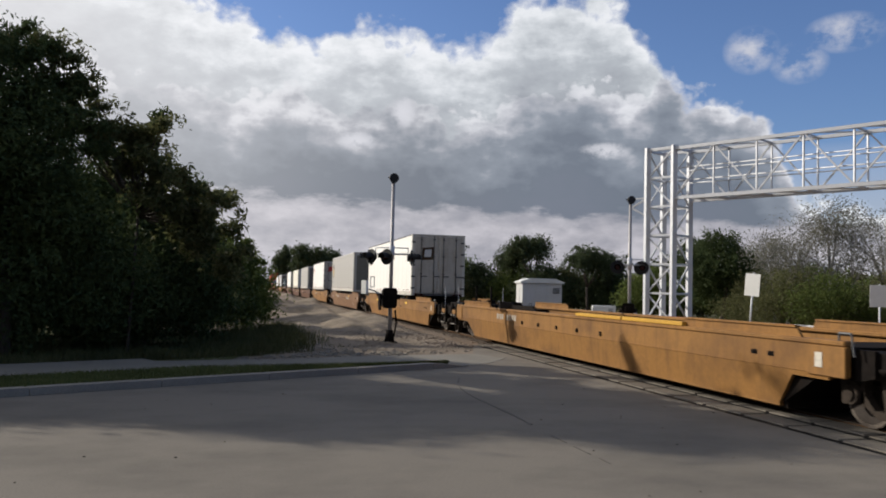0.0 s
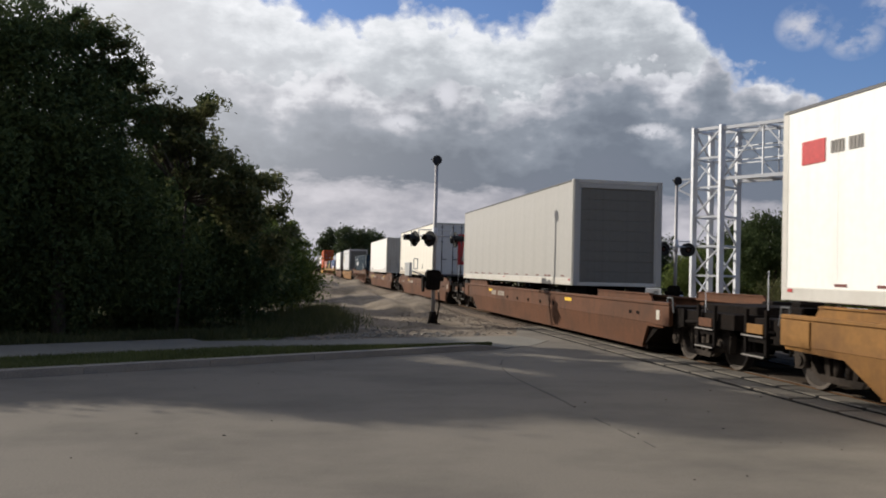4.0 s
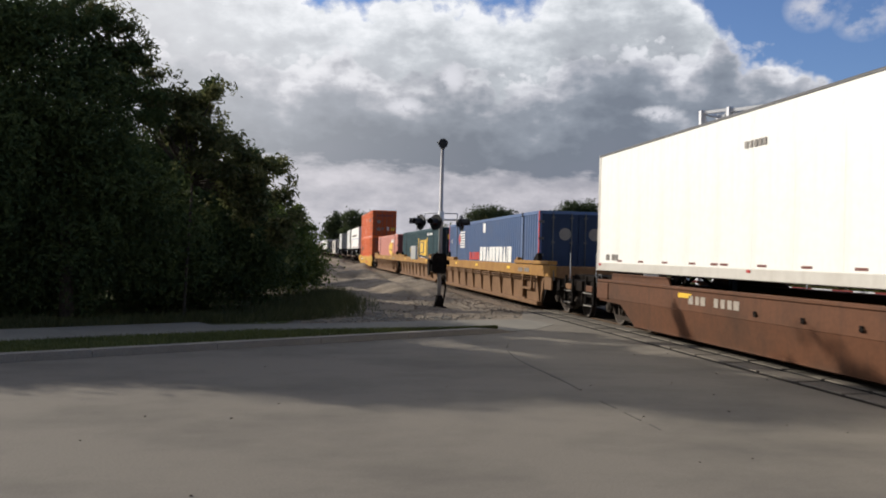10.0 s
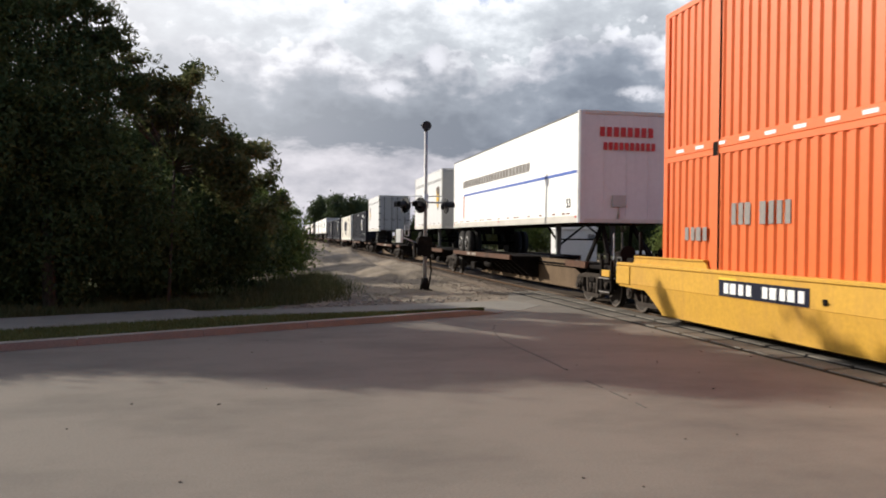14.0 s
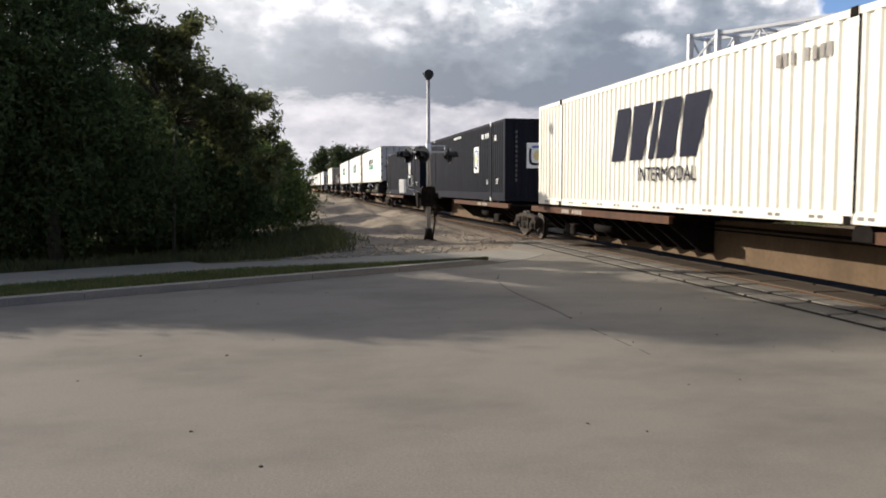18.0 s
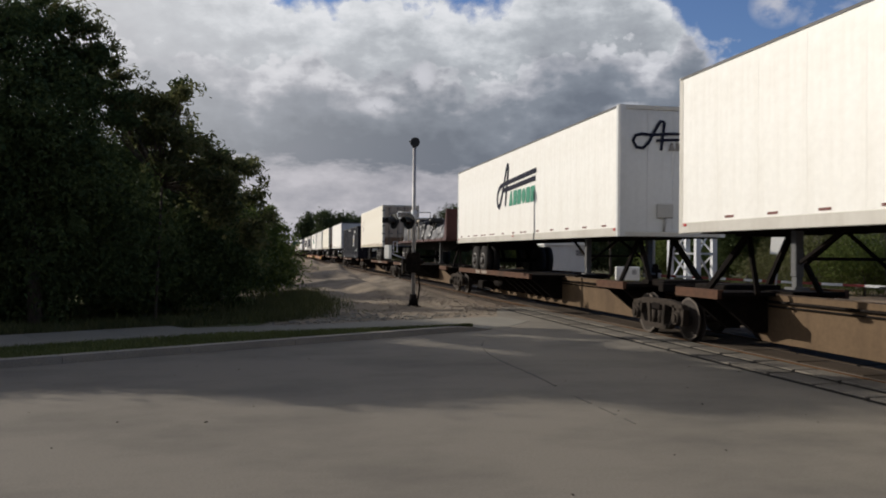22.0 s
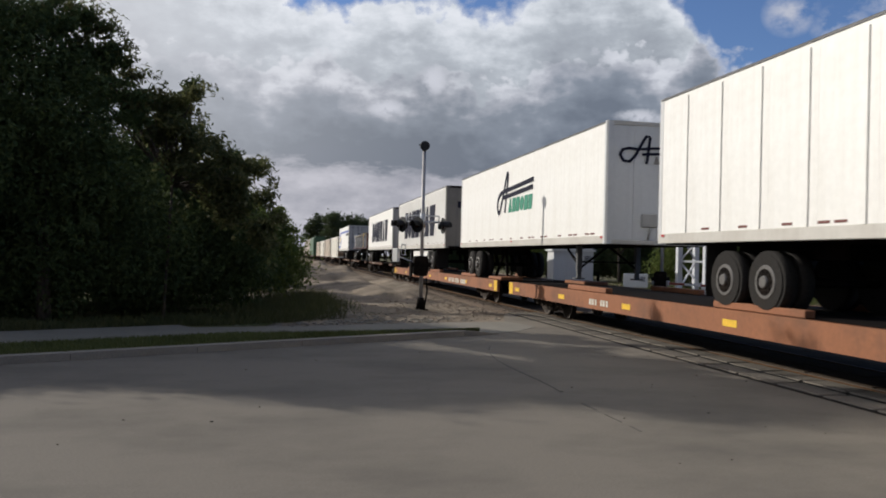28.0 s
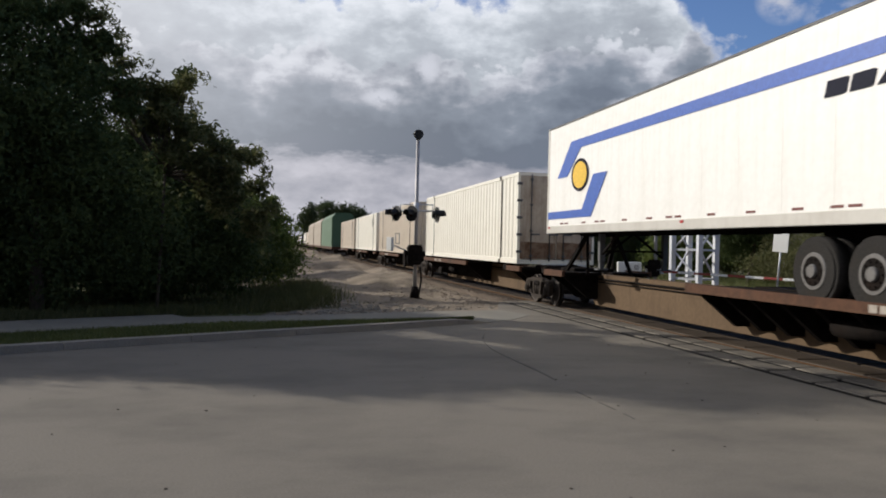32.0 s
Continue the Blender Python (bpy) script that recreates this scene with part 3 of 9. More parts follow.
def rod(bm, a, b, r, n=8, r2=None):
    a, b = Vector(a), Vector(b)
    w = (b - a).normalized()
    u = w.orthogonal().normalized()
    v = w.cross(u)
    r2 = r if r2 is None else r2
    ra = [bm.verts.new(a + (u * math.cos(i * math.tau / n) + v * math.sin(i * math.tau / n)) * r) for i in range(n)]
    rb = [bm.verts.new(b + (u * math.cos(i * math.tau / n) + v * math.sin(i * math.tau / n)) * r2) for i in range(n)]
    for i in range(n):
        f = bm.faces.new((ra[i], ra[(i + 1) % n], rb[(i + 1) % n], rb[i]))
        f.smooth = n > 6
    bm.faces.new(ra[::-1])
    bm.faces.new(rb)


def beam(bm, a, b, w, h=None):
    """A square bar from a to b."""
    a, b = Vector(a), Vector(b)
    d = (b - a).normalized()
    s = d.cross(Vector((0, 0, 1)))
    s = s.normalized() if s.length > 1e-3 else Vector((1, 0, 0))
    t = s.cross(d)
    h = h or w
    ends = [[bm.verts.new(p + s * w / 2 * i + t * h / 2 * j) for i, j in ((-1, -1), (1, -1), (1, 1), (-1, 1))] for p in (a, b)]
    for i in range(4):
        bm.faces.new((ends[0][i], ends[0][(i + 1) % 4], ends[1][(i + 1) % 4], ends[1][i]))
    bm.faces.new(ends[0][::-1])
    bm.faces.new(ends[1])


def slab(bm, outline, axis, lo, hi):
    """A flat outline of two coordinates, pushed along an axis from lo to hi."""
    def spot(p, w):
        return {"x": (w, p[0], p[1]), "y": (p[0], w, p[1]), "z": (p[0], p[1], w)}[axis]
    a = [bm.verts.new(spot(p, lo)) for p in outline]
    b = [bm.verts.new(spot(p, hi)) for p in outline]
    bm.faces.new(a)
    bm.faces.new(b[::-1])
    n = len(outline)
    for i in range(n):
        bm.faces.new((a[i], b[i], b[(i + 1) % n], a[(i + 1) % n]))


def disc(cy, cz, ry, rz, n=20, start=0.0, end=math.tau):
    return [(cy + ry * math.cos(start + (end - start) * i / n), cz + rz * math.sin(start + (end - start) * i / n)) for i in range(n + (end - start < 6.28))]


def quads(name, material, verts, faces):
    me = bpy.data.meshes.new(name)
    me.from_pydata([tuple(v) for v in verts], [], [tuple(f) for f in faces])
    me.materials.append(material)
    return me


def setting(name, me, label="", at=(0, 0, 0), rot=(0, 0, 0)):
    ob = new(name, me)
    ob.matrix_basis = pose(*at, *rot)
    return tagged(ob, label, kind="structure")


# ---- the plan ----
TRACK_X = 8.82                      # the track's centre line runs along y
RAIL_Z = 0.02
KERB = Vector((4.57, 17.41))        # the end of the kerb beside the crossing
ALONG = Vector((0.868, 0.4966))     # along the road, towards the track
AWAY = Vector((-0.4966, 0.868))     # across the road, away from the camera


def road_spot(e, n, z=0.0):
    p = KERB + ALONG * e + AWAY * n
    return Vector((p.x, p.y, z))


def sheet(name, material, corners, z, label, cuts=0, rough=0.0):
    """A flat patch of ground, gently uneven where asked."""
    def build(bm):
        vs = [bm.verts.new((x, y, z)) for x, y in corners]
        bm.faces.new(vs)
        if cuts:
            bmesh.ops.triangulate(bm, faces=bm.faces)
            bmesh.ops.subdivide_edges(bm, edges=bm.edges, cuts=cuts, use_grid_fill=True)
            for v in bm.verts:
                if not v.is_boundary:
                    v.co.z += rough * max(0.0, noise.noise(v.co * 0.45) + 0.35)
    return setting(name, shape(f"{name}:{label}", material, build), label)


def rough_height(x, y):
    """The humps and ruts of the bare ground between the trees and the track."""
    n = (Vector((x, y)) - KERB).dot(AWAY)
    calm = min(1.0, max(0.0, (n - 3.6) / 3.5)) * min(1.0, max(0.0, (6.72 - x) / 0.9)) * min(1.0, max(0.0, (105 - y) / 20)) * min(1.0, max(0.0, (x + 0.2) / 1.6))
    hump = max(0.0, noise.noise(Vector((x * 0.42, y * 0.16, 3.7))) + 0.05) * (0.34 + 0.012 * (y - 20))
    small = max(0.0, noise.noise(Vector((x * 1.3, y * 0.8, 9.1))) + 0.1) * 0.13 + 0.05 * max(0.0, noise.noise(Vector((x * 4, y * 3, 1.0))))
    rut = -0.10 * math.exp(-((x - 4.9 - 0.25 * math.sin(y * 0.14)) / 0.28) ** 2) - 0.08 * math.exp(-((x - 3.3 - 0.25 * math.sin(y * 0.14)) / 0.28) ** 2)
    bank = 0.07 * max(0.0, 1 - abs(x - 6.1) / 0.9)
    return max(-0.085, -0.022 + calm * (hump + small + rut + bank))


def build_ground():
    sheet("ground", far_ground, [(-2500, -2500), (2500, -2500), (2500, 2500), (-2500, 2500)], -0.10, "flat scrubby ground reaching to the horizon")
    # the concrete road, with its crossing of the track
    r = [road_spot(e, n) for e, n in ((-60, 0.0), (0.15, 0.0), (2.2, 1.2), (3.0, 2.6))]
    sheet("road", concrete, [(p.x, p.y) for p in r] + [(6.82, 24.4), (6.82, -45), (-47, -45)], 0.0, "sunlit pale concrete road with hairline cracks and worn lanes")
    # bare ground round the signal and along the track
    sheet("ground", gravel, [(-9.0, 10.0), (4.0, 16.4), (6.78, 18.6), (6.75, 24.6), (6.7, 700), (0.5, 700), (-1.0, 60)], -0.03, "pale gravel and sand beside the track bed")
    nx, ny = 40, 190
    spots = [(-2.6 + 9.3 * i / nx, 18.9 + 90 * (j / ny) ** 1.6) for j in range(ny + 1) for i in range(nx + 1)]
    me = quads("ground", gravel, [(x, y, rough_height(x, y)) for x, y in spots], [(k, k + 1, k + nx + 2, k + nx + 1) for j in range(ny) for k in range(j * (nx + 1), j * (nx + 1) + nx)])
    me.polygons.foreach_set("use_smooth", [True] * len(me.polygons))
    setting("ground", me, "humped tan gravel and sand with ruts beside the track")
    rag = random.Random(31)
    b = [road_spot(e, n) for e, n in [(-60, 4.2), (-3.4, 3.9)] + [(-3.0 + 4.0 * f ** 0.8 + rag.uniform(-0.5, 0.5), 4.0 + 8.5 * f + rag.uniform(-0.2, 0.2)) for f in np.linspace(0.03, 1, 22)] + [(-40, 60), (-90, 30)]]
    sheet("ground", grass_soil, [(p.x, p.y) for p in b], 0.002, "shaded soil and leaf litter under the trees")
    sheet("ground", dirt, [(10.9, 24.4), (10.9, 700), (20, 700), (24, 60), (22, 33), (16, 27.6)], -0.012, "brown sandy ground beyond the track")
    sheet("ground", dirt, [(10.9, -30), (10.9, 24.4), (16, 27.6), (40, 41.5), (60, 20), (60, -30)], 0.006, "brown dusty apron of the road beyond the track")


def build_kerb():
    """The raised kerb with its grass strip and sidewalk."""
    def block(bm):
        slab(bm, [(0, 0), (1.99, 0), (1.99, 0.10), (1.97, 0.115), (0.02, 0.115), (0, 0.10)], "y", 0.0, 0.24)
    me = shape("kerb_stone", kerb_concrete, block)
    curb = thing("kerb", "grey concrete kerb between the road and a grass strip", "kerb", kind="structure")
    a = math.degrees(math.atan2(ALONG.y, ALONG.x))
    for i in range(21):
        p = road_spot(-2.0 * (i + 1) - 0.8, 0.0)
        part("kerb_stone", me, curb, p, (0, 0, a))
    # the end slopes down to the road
    def nose(bm):
        slab(bm, [(0, 0), (1.0, 0), (0.95, 0.012), (0.5, 0.075), (0.02, 0.115), (0, 0.115)], "y", 0.0, 0.24)
    part("kerb_end", shape("kerb_end", kerb_concrete, nose), curb, road_spot(-0.8, 0), (0, 0, a))
    g = [road_spot(e, n) for e, n in ((-42, 0.24), (-0.15, 0.24), (-0.1, 0.30), (-1.6, 0.55), (-3.5, 1.30), (-5.3, 1.88), (-9.5, 2.05), (-42, 2.10))]
    def turf(bm):
        slab(bm, [(p.x, p.y) for p in g], "z", -0.02, 0.085)
    setting("verge", shape("verge", grass_soil, turf), "narrow strip of shaded grass between kerb and sidewalk")
    walkway = thing("sidewalk", "shaded concrete sidewalk slabs beside the trees", "sidewalk", kind="structure")
    def flag(bm):
        box(bm, (0.006, 0.0, -0.05), (1.494, 2.25, 0.065), 0.006)
    fl = shape("sidewalk_slab", walk_concrete, flag)
    for i in range(25):
        part("sidewalk_slab", fl, walkway, road_spot(-1.5 * (i + 1) - 5.3, 2.06), (0, 0, a))
    # it runs out in a low apron round the end of the verge
    rim = [road_spot(e, n) for e, n in ((-5.3, 1.86), (-3.5, 1.28), (-1.6, 0.53), (-0.05, 0.10), (1.2, 0.30), (2.6, 1.05), (2.9, 2.4), (0.2, 3.1), (-2.2, 3.4), (-5.3, 4.31))]
    part("apron", shape("walk_apron", walk_concrete, lambda bm: slab(bm, [(p.x, p.y) for p in rim], "z", -0.05, 0.006)), walkway, label="low concrete apron")
    # an old joint across the road, parallel to the track
    def crack(bm):
        y, rnd = 7.6, random.Random(4)
        while y < 15.2:
            step = rnd.uniform(0.18, 0.5)
            x = 3.55 + 0.02 * math.sin(y * 1.9) + rnd.uniform(-0.01, 0.01) + 0.09 * max(0.0, y - 13.0) ** 2
            x2 = 3.55 + 0.02 * math.sin((y + step) * 1.9) + 0.09 * max(0.0, y + step - 13.0) ** 2
            w = rnd.uniform(0.008, 0.024) if 10.2 < y < 14.6 else rnd.uniform(0.006, 0.018)
            if rnd.random() < (0.92 if y > 10.2 else 0.62):
                slab(bm, [(x - w, y), (x + w, y), (x2 + w, y + step), (x2 - w, y + step)], "z", 0.0, 0.004)
            y += step
    setting("road_joint", shape("road_joint", seam_dark, crack), "dark tarred crack in the road, parallel to the track")
    # scattered chips and leaves on the concrete
    rnd = random.Random(8)
    def chips(bm):
        for _ in range(70):
            p = Vector((rnd.uniform(-6, 7), rnd.uniform(3.5, 17), 0))
            if (Vector((p.x, p.y)) - KERB).dot(AWAY) > -0.3:
                continue
            s = rnd.uniform(0.006, 0.018)
            slab(bm, [(p.x + s * math.cos(t) * rnd.uniform(0.6, 1.2), p.y + s * math.sin(t)) for t in (0, 1.3, 2.6, 3.9, 5.1)], "z", 0.001, 0.003 + s * 0.3)
    tagged(new("road_litter", shape("road_litter", bark, chips)), "small dark chips and dead leaves scattered on the concrete", "litter", kind="stuff")


def build_track():
    """Rails, ties and ballast; crossing panels where the road meets them."""
    bed = thing("track_bed", "brown stone ballast under a single railway track", "track bed", kind="structure")
    def mound(y0, y1):
        def build(bm):
            slab(bm, [(-2.12, -0.006), (-1.7, -0.03), (-1.4, -0.055), (1.4, -0.055), (1.7, -0.03), (2.12, -0.006), (2.12, -0.3), (-2.12, -0.3)], "y", y0, y1)
        return build
    part("ballast", shape("ballast:far", dirt_ballast, mound(24.4, 900)), bed, (TRACK_X, 0, 0))
        # loose stones on the shoulder beside the crossing
    rnd = random.Random(3)
    vs, fs = [], []
    for i in range(5200):
        if i % 4 < 3:
            y = 23.5 + rnd.random() ** 1.7 * 40
            x = TRACK_X + rnd.choice((-1, -1, -1, 1)) * rnd.uniform(0.9, 3.4)
        else:
            y = rnd.uniform(19.5, 32)
            x = rnd.uniform(2.6, 6.6)
            if (Vector((x, y)) - KERB).dot(AWAY) < 3.4:
                continue
        s = rnd.uniform(0.014, 0.042)
        c = Vector((x, y, -0.04 if abs(x - TRACK_X) < 2 else rough_height(x, y) if x < TRACK_X else -0.012))
        k = len(vs)
        q = Euler((rnd.random() * 6, rnd.random() * 6, rnd.random() * 6)).to_matrix()
        for d in ((1, 0, 0), (-1, 0, 0), (0, 1, 0), (0, -1, 0), (0, 0, 1), (0, 0, -1)):
            vs.append(c + q @ Vector(d) * s * rnd.uniform(0.6, 1.2))
        fs += [(k + a, k + b, k + e) for a in (0, 1) for b in (2, 3) for e in (4, 5)]
    tagged(new("ballast_stones", quads("ballast_stones", ballast_stone, vs, fs)), "loose brown and grey ballast stones along the track", "stones", kind="stuff")
    # ties
    tie = shape("tie", tie_wood, lambda bm: box(bm, (-1.3, -0.115, -0.16), (1.3, 0.115, -0.038), 0.012))
    for i in range(150):
        part("tie", tie, bed, (TRACK_X, 24.8 + 0.54 * i, 0), (0, 0, random.uniform(-0.7, 0.7)))
    def rest(bm):
        for i in range(700):
            y = 24.8 + 0.54 * (150 + i)
            box(bm, (-1.3, y - 0.115, -0.16), (1.3, y + 0.115, -0.038))
    tagged(part("ties", shape("ties", tie_wood, rest), bed, (TRACK_X, 0, 0)), kind="stuff")
    # rails
    for side in (-1, 1):
        def profile(bm):
            slab(bm, [(-0.07, -0.15), (0.07, -0.15), (0.07, -0.138), (0.012, -0.12), (0.009, -0.04), (0.034, -0.03), (0.034, -0.004), (-0.034, -0.004), (-0.034, -0.03), (-0.009, -0.04), (-0.012, -0.12), (-0.07, -0.138)], "y", -60, 900)
        r = part("rail", shape("rail", rail_steel, profile), bed, (TRACK_X + side * 0.7525, 0, RAIL_Z))
        part("rail_head", shape("rail_head", rail_head, lambda bm: slab(bm, [(-0.034, -0.004), (0.034, -0.004), (0.028, 0), (-0.028, 0)], "y", -60, 900)), r)
    # crossing panels: two rows outside each rail and three between
    cross = thing("crossing_panels", "weathered crossing panels laid between and beside the rails", "crossing", kind="structure")
    for k, (x0, x1) in enumerate(((6.96, 7.38), (7.54, 7.96), (8.19, 8.79), (8.85, 9.45), (9.66, 10.18), (10.22, 10.8))):
        w = x1 - x0
        run = 1.0 if k < 2 else 1.5
        me = shape(f"panel:{w:.2f}{k < 2}", timber if k < 2 else brown_panel, lambda bm: box(bm, (0.0, 0.035, -0.12), (w, run - 0.035, 0.012), 0.01))
        for i in range(33 if k < 2 else 22):
            part("panel", me, cross, (x0, -8.5 + run * i + (0.0, 0.4, 0.9)[k % 3] * 0.6, random.uniform(-0.004, 0.004)), (random.uniform(-0.12, 0.12), random.uniform(-0.2, 0.2), 0))
    setting("crossing_bed", shape("crossing_bed", tar, lambda bm: box(bm, (6.81, -45, -0.2), (10.86, 24.4, -0.008))), "dark joints below the crossing panels")


def lamp_unit(unit, at, turn):
    """A flasher: a round black backing, a hooded red lens and a short neck."""
    head = part("flasher", shape("flasher", black_paint, lambda bm: rod(bm, (0, 0.02, 0), (0, -0.14, 0), 0.125, 20, 0.11)), unit, at, (0, 0, turn))
    part("backing", shape("backing", black_paint, lambda bm: rod(bm, (0, -0.10, 0), (0, -0.115, 0), 0.25, 28)), head)
    part("lens", shape("lens", lens_red, lambda bm: rod(bm, (0, -0.14, 0), (0, -0.17, 0), 0.105, 20, 0.07)), head)
    def hood(bm):
        n = 14
        pts = [(0.135 * math.cos(t), 0.135 * math.sin(t)) for t in np.linspace(-0.3, math.pi + 0.3, n)]
        rows = [[bm.verts.new((x * k, y, z * k)) for x, z in pts] for y, k in ((-0.11, 1), (-0.36, 1.02), (-0.36, 0.97), (-0.11, 0.95))]
        for a, b in zip(rows, rows[1:]):
            for i in range(n - 1):
                bm.faces.new((a[i], a[i + 1], b[i + 1], b[i]))
    part("hood", shape("hood", black_paint, hood), head)


def crossing_signal(at, label, arms, height=5.35):
    """A flashing-light mast with a bell on top, crossarm lamps, a case and a gate mechanism."""
    s = thing("crossing_signal", label, "crossing signal", "crossing signals", m=pose(*at))
    part("foundation", shape("foundation", dark_iron, lambda bm: (box(bm, (-0.22, -0.22, -0.05), (0.22, 0.22, 0.10), 0.02), rod(bm, (0, 0, 0.1), (0, 0, 0.46), 0.16, 14, 0.10))), s, (0, 0, -0.09))
    part("mast", shape("mast", mast_steel, lambda bm: rod(bm, (0, 0, 0.0), (0, 0, height - 0.28), 0.066, 16, 0.055)), s, label="bare galvanised steel tube")
    bell = part("bell", shape("bell", black_paint, lambda bm: (rod(bm, (0, -0.05, height - 0.14), (0, -0.12, height - 0.14), 0.155, 22, 0.15), rod(bm, (0, 0.07, height - 0.14), (0, -0.05, height - 0.14), 0.10, 16, 0.13))), s, label="round black crossing bell")
    part("bell_bracket", shape("bell_bracket", black_paint, lambda bm: (rod(bm, (0, 0, height - 0.3), (0, 0, height - 0.14), 0.07, 12), beam(bm, (-0.02, 0, height - 0.2), (-0.17, 0.03, height - 0.1), 0.04))), s)
    part("crossarm", shape("crossarm", galvanised, lambda bm: (rod(bm, (-0.62, 0, 2.78), (0.62, 0, 2.78), 0.03, 10), rod(bm, (-0.52, 0, 2.98), (0.52, 0, 2.98), 0.018, 8), rod(bm, (-0.52, 0, 2.78), (-0.52, 0, 2.98), 0.018, 8), rod(bm, (0.52, 0, 2.78), (0.52, 0, 2.98), 0.018, 8), rod(bm, (0, 0, 2.6), (0, 0, 3.05), 0.09, 12))), s, rot=(0, 0, -12))
    for x, y, turn in arms:
        lamp_unit(s, (x, y, 2.68), turn)
    return s


def build_signals():
    near = crossing_signal((4.37, 25.62, 0.0), "tall crossing signal mast with bell and black flashers, beside the track",
                           [(-0.55, 0.02, -68), (-0.12, -0.18, -52), (0.52, -0.1, 68), (-0.62, 0.2, -95), (0.62, 0.24, 98)])
    def mechanism(bm):
        slab(bm, [(-0.26, 1.14), (-0.27, 1.60), (-0.20, 1.70), (0.14, 1.70), (0.19, 1.60), (0.18, 1.14), (0.12, 1.06), (-0.20, 1.06)], "y", -0.20, 0.16)
        rod(bm, (-0.36, -0.02, 1.42), (0.30, -0.02, 1.42), 0.08, 14)
        box(bm, (-0.14, -0.24, 1.22), (0.06, -0.19, 1.58), 0.02)
    part("gate_mechanism", shape("gate_mechanism", dark_iron, mechanism), near, label="dark gate mechanism case")
    part("counterweight", shape("counterweight", dark_iron, lambda bm: slab(bm, [(-0.30, 1.10), (-0.22, 1.0), (-0.04, 1.0), (0.08, 1.15), (0.08, 1.45), (-0.04, 1.52), (-0.26, 1.48)], "x", -0.03, 0.03)), near, (-0.36, 0, 0))
    part("conduit", shape("conduit", dark_iron, lambda bm: (rod(bm, (0.12, 0, 0.05), (0.2, -0.02, 0.6), 0.028, 8), rod(bm, (0.2, -0.02, 0.6), (0.16, 0, 1.0), 0.028, 8))), near)
    # a white plate case held out from the mechanism
    part("plate_case", shape("plate_case", white_sheet, lambda bm: box(bm, (-0.14, -0.05, -0.215), (0.14, 0.05, 0.215), 0.015)), near, (-0.83, 0, 1.705), (0, 0, -62), label="small white plate case")
    part("case_arm", shape("case_arm", galvanised, lambda bm: beam(bm, (-0.71, 0, 1.66), (-0.3, 0, 1.5), 0.04)), near)
    part("case_frame", shape("case_frame", galvanised, lambda bm: (beam(bm, (-0.66, -0.02, 1.72), (-0.66, -0.02, 2.05), 0.025), beam(bm, (-0.54, -0.02, 1.72), (-0.54, -0.02, 2.05), 0.025), beam(bm, (-0.67, -0.02, 2.04), (-0.53, -0.02, 2.04), 0.025), beam(bm, (-0.67, -0.02, 1.72), (-0.53, -0.02, 1.72), 0.025))), near)
    far = crossing_signal((13.8, 28.0, 0.0), "tall crossing signal mast with bell, across the track",
                          [(-0.5, 0.0, -25), (0.5, 0.0, -25), (0.55, 0.2, 160)])
    part("gate_mechanism", shape("gate_mechanism", dark_iron, lambda bm: None), far, (0, 0, -0.35), (0, 0, -30))
    gate = thing("gate_arm", "lowered red and white striped crossing gate arm", "gate arm", m=pose(13.95, 27.7, 0.92, 0, 1.0, math.degrees(math.atan2(-0.868, 0.4966))))
    for i in range(14):
        part("stripe", shape("stripe", (red_paint, ink_white)[i % 2], lambda bm: box(bm, (0.003, -0.02, -0.04), (0.647, 0.02, 0.04), 0.006)), gate, (0.65 * i, 0, 0))
    part("arm_socket", shape("arm_socket", galvanised, lambda bm: box(bm, (-0.7, -0.06, -0.09), (0.0, 0.06, 0.09), 0.01)), gate)
    part("arm_rest", shape("arm_rest", galvanised, lambda bm: rod(bm, (-0.6, 0.0, -0.93), (-0.6, 0.0, 0.1), 0.05, 10)), gate)


